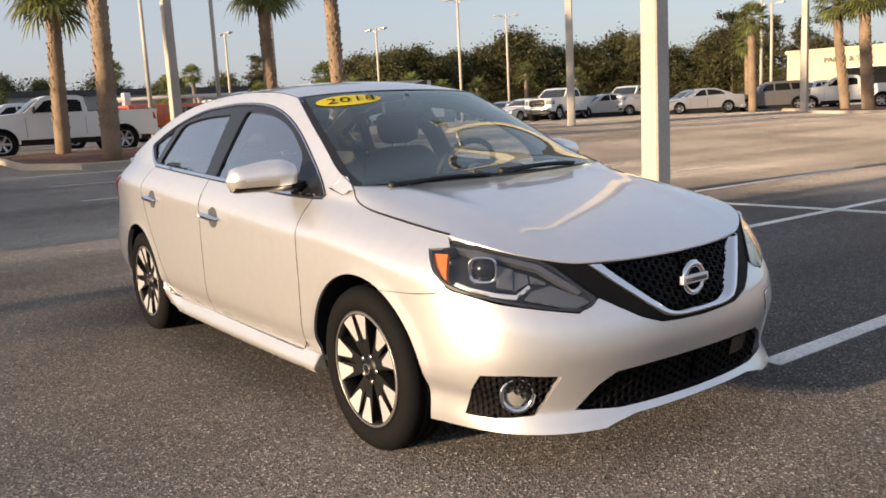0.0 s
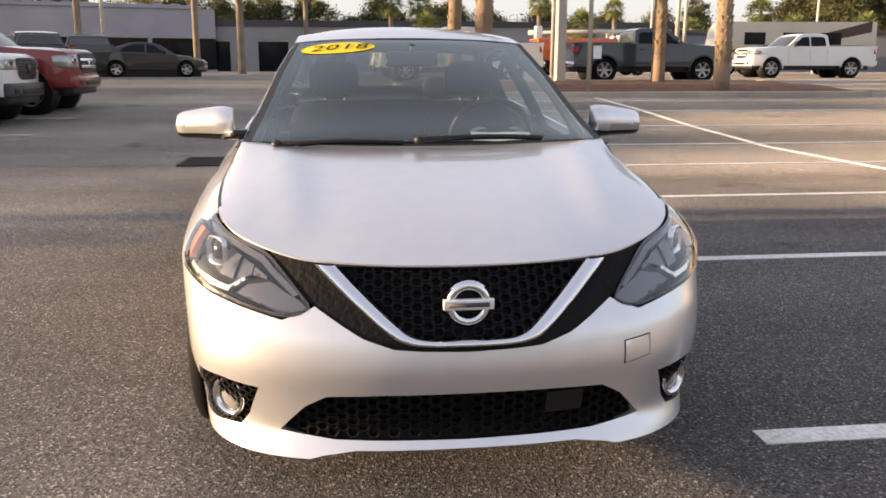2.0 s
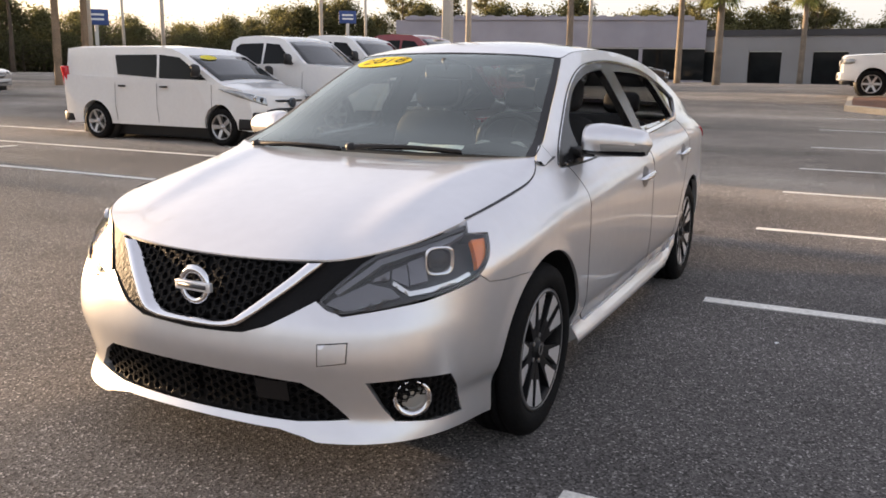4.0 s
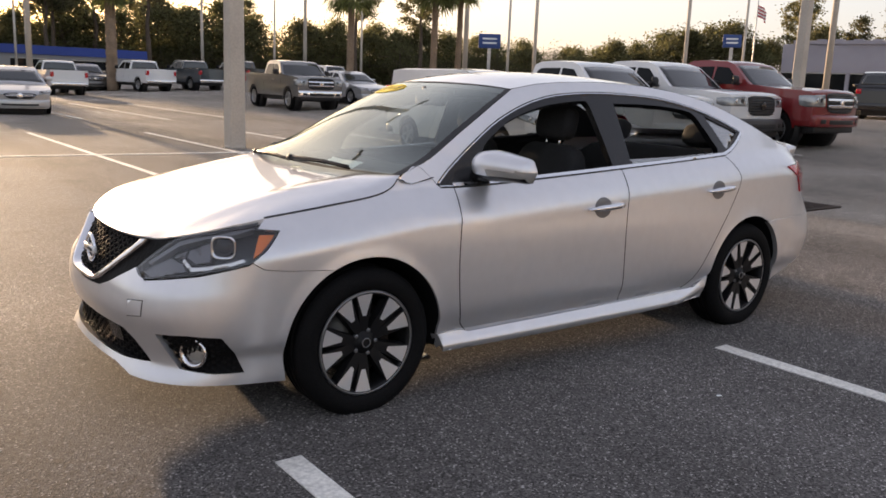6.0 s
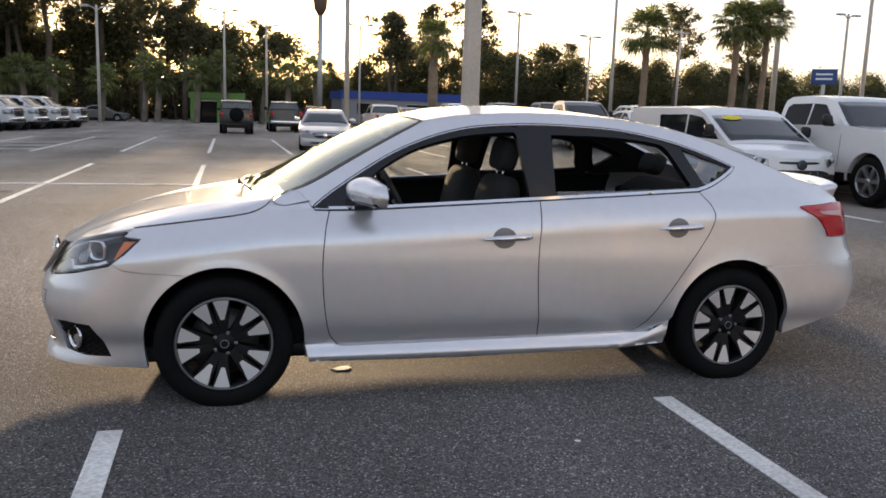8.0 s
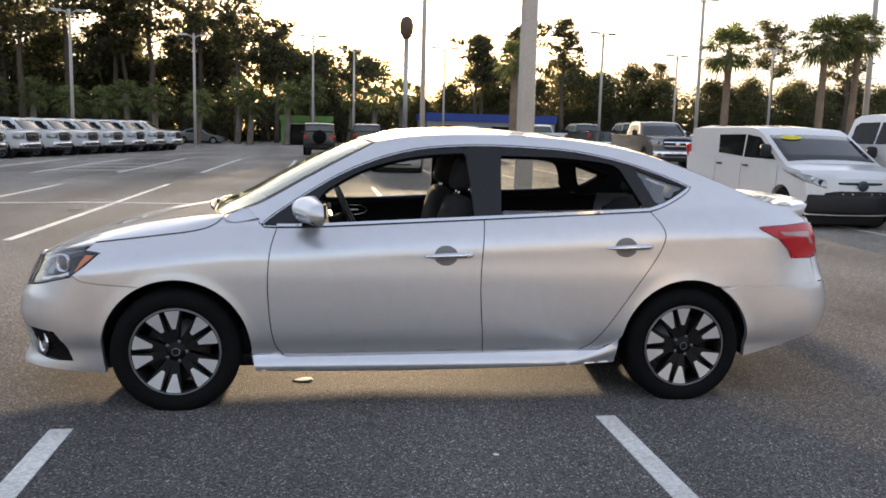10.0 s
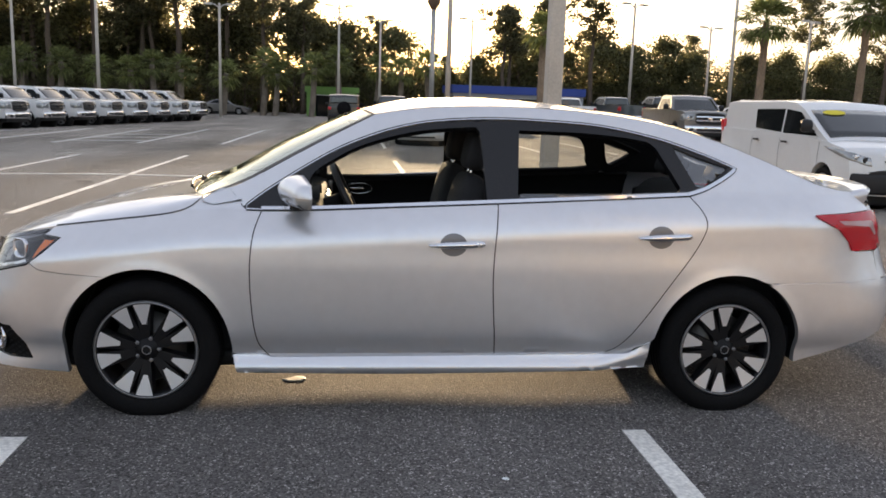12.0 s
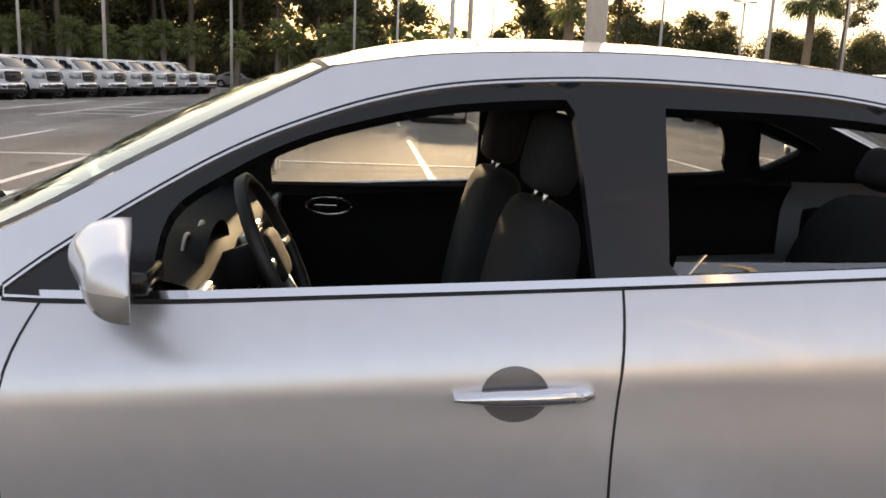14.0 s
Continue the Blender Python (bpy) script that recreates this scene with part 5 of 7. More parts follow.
for y0, y1, lift in ((0.04, -0.44, 0.004), (0.57, 0.10, -0.010)):
    pts = []
    for i in range(13):
        f = i / 12
        p = on_screen(y0 + (y1 - y0) * f, 0.010 + 0.020 * f)
        pts.append((p.x - 0.030, p.y, p.z + lift + 0.010 * math.sin(math.pi * f)))
    wp = part("wiper", tube(pts, [0.012 - 0.006 * min(1.0, i / 5) for i in range(13)], 8), BLACKPL, sedan, "black wiper arm and blade")
    part("wiper_blade", tube([(p[0] + 0.008, p[1], p[2] - 0.010) for p in pts[2:]], 0.005, 6), RUBBER, wp)
    part("wiper_cap", lathe([(0.020, -0.012), (0.022, 0.004), (0.015, 0.014), (0.004, 0.017)], 16, "z", center=pts[0]), BLACKPL, wp)
part("dash_paper", grid_surface([[tuple(on_screen(y, t) + Vector((0.012, 0, -0.012 + 0.002 * math.sin(y * 30)))) for y in [-0.41 + 0.024 * i for i in range(11)]] for t in (0.03, 0.07, 0.115)], flip=True), WHITEPAPER, sedan, "white paper sheet on the dashboard")
n = 48
cy, ct = 0.335, 0.86
ring = []
YELLOW = material("yellow_sticker", (0.80, 0.62, 0.01), 0.5, vary=0.04)
b = bmesh.new()
c0 = b.verts.new(on_screen(cy, ct) + Vector((-0.002, 0, 0.002)))
ring = [b.verts.new(on_screen(cy + 0.165 * math.cos(2 * math.pi * i / n), ct + 0.062 * math.sin(2 * math.pi * i / n)) + Vector((-0.002, 0, 0.002))) for i in range(n)]
for i in range(n):
    b.faces.new((c0, ring[i], ring[(i + 1) % n]))
st = part("year_sticker", b, YELLOW, sedan, "yellow oval windscreen sticker reading 2018")
DIGIT = material("sticker_black", (0.01, 0.01, 0.02), 0.5, vary=0.05)
for k, figure in enumerate("2018"):
    fc = bpy.data.curves.new("digit", "FONT")
    fc.body, fc.size, fc.align_x, fc.align_y = figure, 0.095, "CENTER", "CENTER"
    fc.shear, fc.extrude = 0.25, 0.0005
    tmp = bpy.data.objects.new("digit", fc)
    me = bpy.data.meshes.new_from_object(tmp)
    bpy.data.objects.remove(tmp)
    for v in me.vertices:
        v.co = on_screen(cy - (v.co.x + 0.053 * (k - 1.5)) * 1.25, ct + v.co.y * 0.9) + Vector((-0.0038, 0, 0.0038))
    me.materials.append(DIGIT)
    dg = new("digit", me)
    dg.parent = st


# ---- parked vehicles ----
def outline_with_arches(top, x_front, x_rear, low, arches, r):
    """Side outline of a body: top points front to rear, then along the bottom with round wheel openings."""
    pts = list(top) + [(x_rear, low)]
    for cx in sorted(arches, reverse=True):
        pts += [(cx + r * math.cos(radians(a)), max(low, r * 0.88 + r * math.sin(radians(a)))) for a in range(-6, 187, 12)]
    return pts + [(x_front, low)]


def extrude_profile(poly, half, bevel, top_z=None, pull=0.0, belly=0.0, cuts=(), bend=None):
    """Body of the outline, half wide on each side, drawn in above top_z, then bowed by bend."""
    bm = bmesh.new()
    ring = dense(poly, 0.4)
    v, tris = fill(ring, 0.5)
    index = {}
    for s in (1, -1):
        vs = []
        for x, z in v:
            y = half
            if top_z is not None and z > top_z:
                y -= pull * (z - top_z)
            y -= belly * max(0.0, 0.62 - z)
            vs.append(bm.verts.new((x, y * s, z)))
        index[s] = vs
        for t in tris:
            q = [vs[i] for i in t]
            bm.faces.new(q)
    count = {}
    for t in tris:
        for i in range(3):
            k = tuple(sorted((t[i], t[(i + 1) % 3])))
            count[k] = count.get(k, 0) + 1
    for (a, b), n in count.items():
        if n == 1:
            bm.faces.new((index[1][a], index[1][b], index[-1][b], index[-1][a]))
    bmesh.ops.recalc_face_normals(bm, faces=bm.faces)
    bmesh.ops.dissolve_limit(bm, angle_limit=radians(1.0), verts=bm.verts, edges=bm.edges)
    edges = [e for e in bm.edges if e.is_manifold and e.calc_face_angle(0) > radians(50) and len({round(vv.co.y, 3) for vv in e.verts}) == 1]
    if bevel:
        bmesh.ops.bevel(bm, geom=edges, offset=bevel, segments=3, affect="EDGES", profile=0.55, clamp_overlap=True)
    if bend:
        slice_up(bm, cuts)
        for w in bm.verts:
            w.co = bend(w.co)
    bmesh.ops.triangulate(bm, faces=[f for f in bm.faces if len(f.verts) > 4])
    return bm


def slice_up(bm, cuts):
    """Cuts a mesh along planes across the given axes, so that it can be bowed."""
    for axis, values in cuts:
        n = Vector([1.0 if k == axis else 0.0 for k in range(3)])
        for value in values:
            bmesh.ops.bisect_plane(bm, geom=bm.verts[:] + bm.edges[:] + bm.faces[:], plane_co=n * value, plane_no=n, dist=1e-5)


def auto_smooth(ob, angle=32):
    me = ob.data
    bm = bmesh.new()
    bm.from_mesh(me)
    for e in bm.edges:
        if e.is_manifold and e.calc_face_angle(0) > radians(angle):
            e.smooth = False
    bm.to_mesh(me)
    bm.free()
    even = ob.modifiers.new("even_normals", "WEIGHTED_NORMAL")
    even.keep_sharp, even.weight = True, 80
    return ob


SPEC = {
    # length half, half width, wheel radius, axle x, hood/cab/belt heights
    "pickup": dict(top=[(-2.90, 0.62), (-2.93, 0.97), (-2.88, 1.25), (-2.80, 1.295), (-2.2, 1.335), (-1.45, 1.36), (-1.3, 1.36), (0.62, 1.34), (0.64, 1.35), (2.88, 1.37), (2.92, 0.70)], low=0.52, axles=(-1.98, 1.72), half=1.01, wheel=0.415,
                   cab=[(-1.55, 1.20), (-0.77, 1.825), (-0.55, 1.895), (0.0, 1.92), (0.42, 1.90), (0.58, 1.83), (0.66, 1.24)], belt=1.30, pull=0.30,
                   doors=[[(-1.12, 1.33), (-0.64, 1.75), (-0.30, 1.775), (-0.30, 1.34)], [(-0.23, 1.34), (-0.23, 1.775), (0.36, 1.765), (0.46, 1.70), (0.48, 1.36)]], grille=(0.84, 1.22, 0.56), lamp=(1.0, 1.2), bumper=(0.50, 0.76), bed=(0.74, 2.84)),
    "sedan": dict(top=[(-2.36, 0.42), (-2.40, 0.62), (-2.28, 0.72), (-1.7, 0.86), (-1.0, 0.95), (0.0, 0.97), (1.3, 1.0), (1.75, 1.02), (2.25, 1.0), (2.38, 0.85), (2.40, 0.45)], low=0.20, axles=(-1.42, 1.40), half=0.91, wheel=0.325,
                  cab=[(-1.08, 0.93), (-0.45, 1.34), (-0.1, 1.44), (0.3, 1.455), (0.75, 1.42), (1.2, 1.27), (1.8, 1.0)], belt=0.98, pull=0.52,
                  doors=[[(-0.68, 1.0), (-0.2, 1.32), (0.12, 1.37), (0.14, 1.01)], [(0.22, 1.02), (0.21, 1.37), (0.65, 1.35), (0.98, 1.26), (1.25, 1.06)]], grille=(0.48, 0.66, 0.48), lamp=(0.60, 0.72), bumper=(0.22, 0.46), bed=None),
    "suv": dict(top=[(-2.32, 0.5), (-2.36, 0.80), (-2.25, 0.95), (-1.6, 1.05), (-1.0, 1.09), (0.5, 1.12), (2.15, 1.16), (2.30, 1.0), (2.32, 0.5)], low=0.30, axles=(-1.40, 1.38), half=0.93, wheel=0.36,
                cab=[(-1.12, 1.05), (-0.5, 1.58), (-0.2, 1.69), (0.5, 1.72), (1.5, 1.70), (1.9, 1.64), (2.22, 1.12)], belt=1.12, pull=0.36,
                doors=[[(-0.78, 1.15), (-0.36, 1.54), (-0.02, 1.58), (-0.02, 1.16)], [(0.08, 1.16), (0.08, 1.58), (0.85, 1.58), (0.95, 1.18)], [(1.05, 1.18), (0.98, 1.57), (1.6, 1.54), (1.9, 1.22)]], grille=(0.66, 0.92, 0.55), lamp=(0.82, 0.97), bumper=(0.34, 0.60), bed=None),
    "jeep": dict(top=[(-2.15, 0.62), (-2.18, 1.0), (-2.1, 1.12), (-1.0, 1.18), (0.5, 1.2), (2.1, 1.2), (2.14, 1.1), (2.15, 0.6)], low=0.5, axles=(-1.45, 1.45), half=0.9, wheel=0.41,
                 cab=[(-0.98, 1.16), (-0.72, 1.72), (-0.6, 1.80), (0.5, 1.83), (1.95, 1.82), (2.08, 1.76), (2.12, 1.2)], belt=1.2, pull=0.12,
                 doors=[[(-0.78, 1.26), (-0.6, 1.68), (0.1, 1.70), (0.1, 1.26)], [(0.22, 1.26), (0.22, 1.70), (0.95, 1.70), (0.95, 1.26)], [(1.08, 1.28), (1.08, 1.70), (1.9, 1.70), (1.95, 1.28)]], grille=(0.72, 1.06, 0.42), lamp=(0.86, 1.04), bumper=(0.52, 0.68), bed=None),
    "van": dict(top=[(-2.33, 0.35), (-2.38, 0.62), (-2.30, 0.86), (-2.1, 0.98), (-1.5, 1.10), (-1.35, 1.12), (0.0, 1.14), (2.30, 1.18), (2.38, 0.9), (2.38, 0.35)], low=0.26, axles=(-1.52, 1.50), half=0.92, wheel=0.325,
                cab=[(-1.62, 1.06), (-0.72, 1.58), (-0.4, 1.69), (0.2, 1.73), (1.8, 1.73), (2.22, 1.69), (2.34, 1.1)], belt=1.14, pull=0.12,
                doors=[[(-1.22, 1.135), (-0.62, 1.53), (-0.12, 1.58), (-0.12, 1.15)], [(-0.05, 1.16), (-0.05, 1.58), (0.98, 1.57), (0.90, 1.20)]], grille=(0.52, 0.80, 0.60), lamp=(0.74, 0.96), bumper=(0.28, 0.60), bed=None),
}
SPEC["pickup"].update(sweep=0.0, lamp_w=0.40, wrap=0.24, bars=2, bar_mat="body")
SPEC["truck"] = dict(SPEC["pickup"], grille=(0.80, 1.23, 0.60), lamp=(0.92, 1.2), lamp_w=0.34, bars=2, bar_mat="chrome")
SPEC["wide_truck"] = dict(SPEC["pickup"], grille=(0.82, 1.22, 0.52), lamp=(1.0, 1.21), lamp_w=0.44, bars=0, bar_mat="dark")
SPEC["sedan"].update(sweep=0.10, lamp_w=0.34, wrap=0.34, bars=1, bar_mat="chrome")
SPEC["suv"].update(sweep=0.07, lamp_w=0.36, wrap=0.32, bars=2, bar_mat="chrome")
SPEC["jeep"].update(sweep=0.0, lamp_w=0.24, wrap=0.05, bars=0, bar_mat="dark")
SPEC["van"].update(sweep=0.16, lamp_w=0.30, wrap=0.40, bars=1, bar_mat="dark", grille=(0.30, 0.66, 0.66), lamp=(0.70, 0.84))
proto = {}
GREYBUMPER = material("dark_grey_bumper", (0.05, 0.05, 0.052), 0.4, vary=0.1, scale=10)
CARLAMP = material("car_lamp_glass", (0.32, 0.33, 0.33), 0.06, metal=0.5, coat=0.6, vary=0.35, scale=40)
SEAM = material("door_seam", (0.02, 0.02, 0.02), 0.8, vary=0.1)


KINDS = {"pickup": ("pickup_truck", "pickup truck"), "truck": ("pickup_truck", "pickup truck"), "wide_truck": ("pickup_truck", "pickup truck"), "sedan": ("sedan", "car"), "suv": ("suv", "SUV"), "jeep": ("off_road_vehicle", "SUV"), "van": ("compact_van", "van")}


def vehicle(kind, mat, label, m, group="parked cars", trim=None):
    """A parked vehicle, nose to -x in its own frame."""
    key = (kind, mat.name)
    name, category = KINDS[kind]
    if key in proto:
        return tagged(copy_thing(proto[key], m), label, category, group)
    c = SPEC[kind]
    truck = category == "pickup truck"
    root = thing(name, label, category, m, group)
    proto[key] = root
    half, belt = c["half"], c["belt"]
    xf, xr = min(p[0] for p in c["top"]), max(p[0] for p in c["top"])
    x_low = c["top"][0][0]
    r = c["wheel"] * 1.17
    bow = 0.03 if kind == "jeep" else (0.13 if truck else 0.24)
    cab_x0 = c["cab"][0][0]
    hood_z = belt - 0.22

    def bend(p):
        x, y, z = p
        k = y / half
        if z < belt + 0.02 or x < cab_x0 - 0.02:
            w = min(max((xf + 1.0 - x) / 1.0, 0.0), 1.0)
            t = min(max((x - xr + 0.6) / 0.6, 0.0), 1.0)
            z -= 0.055 * abs(k) ** 3 * min(max((z - hood_z) / 0.2, 0), 1) * (1.0 if x < cab_x0 + 0.3 else 0.3)
            y *= 1 - 0.085 * w * w - 0.03 * t * t
            x += bow * abs(k) ** 2.4 * w ** 1.5 - 0.06 * abs(k) ** 3 * t
        else:
            w = min(max((cab_x0 + 1.6 - x) / 1.6, 0.0), 1.0)
            x += 0.13 * k * k * w
            z -= 0.04 * k * k * min(max((z - belt) / 0.5, 0.0), 1.0)
        return Vector((x, y, z))

    cross = (1, [half * f for f in (-0.8, -0.6, -0.4, -0.2, 0.0, 0.2, 0.4, 0.6, 0.8)])
    cuts = (cross, (0, [xf + 0.08, xf + 0.2, xf + 0.35, xf + 0.55, xf + 0.8, xf + 1.0, xr - 0.4, xr - 0.15]))
    auto_smooth(part("body", extrude_profile(outline_with_arches(c["top"], x_low, c["top"][-1][0], c["low"], c["axles"], r), half, 0.12, 0.8, 0.06, 0.14, cuts, bend), mat, root), 40)
    cab_cuts = (cross, (0, [cab_x0 + 0.3, cab_x0 + 0.6, cab_x0 + 0.9, cab_x0 + 1.3, cab_x0 + 1.7]))
    auto_smooth(part("cab", extrude_profile(c["cab"], half - 0.03, 0.07, belt - 0.02, c["pull"], 0.0, cab_cuts, bend), mat, root), 40)
    wide = lambda z: half - 0.03 - max(0, z - belt + 0.02) * c["pull"]

    def nose_x(z):
        pts = []
        for p in c["top"]:
            if pts and p[1] <= pts[-1][1]:
                break
            pts.append(p)
        for (xa, za), (xb, zb) in zip(pts, pts[1:]):
            if za <= z <= zb:
                return xa + (xb - xa) * (z - za) / (zb - za)
        return pts[0][0] if z < pts[0][1] else pts[-1][0]

    def bent(bm, planes=()):
        slice_up(bm, planes)
        for w in bm.verts:
            w.co = bend(w.co)
        return bm

    def face_patch(y0, y1, z0, z1, out, round_by=0.0, back=0.06, n=10):
        """A panel on the front face."""
        rows = []
        for i in range(n + 1):
            t = i / n
            y = y0 + (y1 - y0) * t
            e = round_by * max(0.0, abs(2 * t - 1) - 0.7) / 0.3
            zz = [z0 + e, z0 + e + 0.012, (z0 + z1) / 2, z1 - e * 0.4 - 0.012, z1 - e * 0.4]
            rows.append([(nose_x(zz[0]) + back, y, zz[0])] + [(nose_x(z) - out, y, z) for z in zz] + [(nose_x(zz[-1]) + back, y, zz[-1])])
        return bent(grid_surface(rows))

    for s in (1, -1):
        for w in c["doors"]:
            b = bmesh.new()
            f = [b.verts.new(bend(Vector((x, (wide(z) + 0.004) * s, z)))) for x, z in w]
            g = [b.verts.new(bend(Vector((x, (wide(z) - 0.03) * s, z)))) for x, z in w]
            b.faces.new(f)
            for i in range(len(f)):
                j = (i + 1) % len(f)
                b.faces.new((f[i], f[j], g[j], g[i]))
            bmesh.ops.recalc_face_normals(b, faces=b.faces)
            part("side_window", b, CARGLASS, root, smooth_faces=False)
            x1 = w[-1][0]
            part("door_handle", box((x1 - 0.22, min(half * s, (half + 0.028) * s), belt - 0.17), (x1 - 0.05, max(half * s, (half + 0.028) * s), belt - 0.135), 0.008), BLACKPL if kind in ("van", "jeep") else mat, root)
        lowest = c["low"] + 0.10
        for xs in sorted({c["doors"][0][0][0] - 0.12, c["doors"][0][-1][0] + 0.05, min(c["doors"][1][-1][0] + 0.06, c["axles"][1] - 0.2)}):
            yy = lambda z: half - 0.06 * max(0, z - 0.8) - 0.14 * max(0.0, 0.62 - z) + 0.0015
            b = bmesh.new()
            zs = sorted(z for z in [lowest, 0.62, 0.8, belt - 0.1] if lowest <= z)
            sv = [[b.verts.new((xs + dx, yy(z) * s, z)) for dx in (-0.005, 0.005)] for z in zs]
            for p, q in zip(sv, sv[1:]):
                b.faces.new((p[0], p[1], q[1], q[0]))
            bmesh.ops.recalc_face_normals(b, faces=b.faces)
            part("door_seam", b, SEAM, root, smooth_faces=False)
        if truck:
            for ax in c["axles"]:
                rr = c["wheel"] * 1.17
                b = grid_surface([[bend(Vector((ax + k * math.cos(radians(a)), (half + 0.014 - 0.14 * max(0.0, 0.62 - rr * 0.88 - k * math.sin(radians(a)))) * s, rr * 0.88 + k * math.sin(radians(a))))) for k in (rr - 0.01, rr + 0.02, rr + 0.055)] for a in range(-4, 185, 9)])
                part("arch_flare", b, mat, root)
        # wing mirror: a rounded shell on an arm
        big = truck or kind == "van"
        hm, xm = (0.22 if big else 0.14), c["doors"][0][0][0] + 0.14
        rows = []
        for i in range(9):
            t = i / 8
            y = half - 0.02 + 0.21 * t
            k = (0.82 + 0.18 * math.sin(math.pi * t)) * (1 if 0 < i < 8 else 0.55)
            rows.append([(xm - 0.075 * k * math.cos(a) + 0.02, y * s, belt + 0.03 + hm / 2 + hm / 2 * k * math.copysign(abs(math.sin(a)) ** 0.7, math.sin(a))) for a in [-math.pi / 2 + math.pi * j / 8 for j in range(9)]])
        b = grid_surface(rows)
        bmesh.ops.holes_fill(b, edges=b.edges)
        bmesh.ops.recalc_face_normals(b, faces=b.faces)
        mr = part("wing_mirror", b, BLACKPL if big or kind == "jeep" else mat, root)
        part("mirror_arm", box((xm - 0.03, min((half - 0.1) * s, (half + 0.04) * s), belt + 0.03), (xm + 0.02, max((half - 0.1) * s, (half + 0.04) * s), belt + 0.075), 0.01), BLACKPL, mr)
        # headlight wraps round the corner of the nose
        z0, z1 = c["lamp"]
        rows = []
        path = [(0.0, half - c["lamp_w"]), (0.0, half - c["lamp_w"] * 0.6), (0.0, half - 0.125), (0.018, half - 0.03), (0.09, half + 0.002), (0.11 + c["wrap"] * 0.45, half + 0.006), (0.11 + c["wrap"], half + 0.006)]
        for i, (dx, y) in enumerate(path):
            t = i / (len(path) - 1)
            lo, hi = z0 + c["sweep"] * t * 1.1, z1 + c["sweep"] * t
            if i == len(path) - 1:
                lo, hi = (lo * 0.35 + hi * 0.65 - 0.01, hi) if c["sweep"] else (lo + 0.03, hi - 0.02)
            col = []
            for f in (0.0, 0.02, 0.12, 0.5, 0.88, 0.98, 1.0):
                z = lo + (hi - lo) * f
                o = 0.016 if 0.05 < f < 0.95 else (0.008 if 0.01 < f < 0.99 else -0.04)
                if i in (3, 4) and o > 0:
                    o += 0.018
                xx = nose_x(z) + dx
                yy_ = (y - 0.06 * max(0, z - 0.8) + (o if dx > 0.01 else 0)) * s
                col.append(bend(Vector((xx - (o if dx <= 0.1 else 0), yy_, z))))
            rows.append(col)
        b = grid_surface(rows)
        bmesh.ops.recalc_face_normals(b, faces=b.faces)
        hl = part("headlight", b, CARLAMP, root)
        for k in range(2):
            y = half - c["lamp_w"] * (0.75 - 0.38 * k)
            z = (z0 + z1) / 2 + c["sweep"] * 0.25 * (k + 0.6)
            p = bend(Vector((nose_x(z) - 0.012, y * s, z)))
            q = min(0.055, (z1 - z0) * 0.33)
            part("lamp_bulb", lathe([(q, 0.02), (q, -0.004), (q * 0.7, -0.008), (q * 0.2, -0.009)], 14, "x", center=p), LAMPCLEAR if k else LAMPBLACK, hl)
        tz = (1.0, 1.28) if truck else ((0.95, 1.35) if kind == "van" else (belt - 0.24, belt - 0.06))
        ly = half - 0.05
        part("tail_light", bent(box((xr - 0.16, min((ly - 0.14) * s, (ly + 0.035) * s), tz[0]), (xr + 0.014, max((ly - 0.14) * s, (ly + 0.035) * s), tz[1]), 0.025)), REDLENS, root)
        for ax in c["axles"]:
            make_wheel(root, ax, (half - 0.125) * s, c["wheel"], c["wheel"], 0.24, c["wheel"] * 0.66, 5 if not truck else 6, "grey", s)
            b = lathe([(r * 1.03, -0.30 * s), (r * 1.03, -0.03 * s)], 24, "y", center=(ax, (half - 0.12) * s, r * 0.88))
            part("wheel_well", b, BLACKPL, root)

    def screen(p, q, t0, t1, out, nm):
        rows = []
        n = Vector((q[1] - p[1], 0, -(q[0] - p[0]))).normalized() * out
        for t in [t0 + (t1 - t0) * j / 5 for j in range(6)]:
            x, z = p[0] + (q[0] - p[0]) * t, p[1] + (q[1] - p[1]) * t
            y = wide(z) - 0.085
            rows.append([bend(Vector((x, y * k / 6, z))) + n for k in range(-6, 7)])
        b = grid_surface(rows)
        rr = bmesh.ops.extrude_face_region(b, geom=list(b.faces))
        for vv in rr["geom"]:
            if isinstance(vv, bmesh.types.BMVert):
                vv.co -= n * 1.6
        bmesh.ops.recalc_face_normals(b, faces=b.faces)
        part(nm, b, CARSCREEN, root)
    screen(c["cab"][0], c["cab"][1], 0.16, 0.95, -0.008, "windscreen")
    screen(c["cab"][-1], c["cab"][-2], 0.2, 0.92, 0.008, "rear_window")
    # nose
    g0, g1, gw = c["grille"]
    gr = part("grille", face_patch(-gw, gw, g0, g1, 0.012, 0.10), BLACKPL, root)
    bar = {"body": mat, "chrome": CHROME if truck is False or mat is not WHITE else GLOSSBLACK, "dark": GLOSSBLACK}[c["bar_mat"]]
    n = c["bars"]
    for k in range(n):
        z = g0 + (g1 - g0) * (k + 1) / (n + 1)
        h = 0.026 if truck else 0.016
        part("grille_bar", face_patch(-gw + 0.03, gw - 0.03, z - h, z + h, 0.028), bar, gr)
    if truck or n == 0:
        for k in range(7):
            z = g0 + (g1 - g0) * (k + 0.7) / 7.4
            part("grille_slat", face_patch(-gw + 0.06, gw - 0.06, z - 0.012, z + 0.004, 0.02), GLOSSBLACK, gr)
    p = bend(Vector((nose_x((g0 + g1) / 2) - 0.03, 0, (g0 + g1) / 2 + (0.27 if kind == "van" else 0))))
    part("badge", lathe([(0.085, 0.03), (0.085, -0.004), (0.06, -0.008), (0.02, -0.009)], 20, "x", center=p), DARKBLUE if kind == "van" else bar, gr)
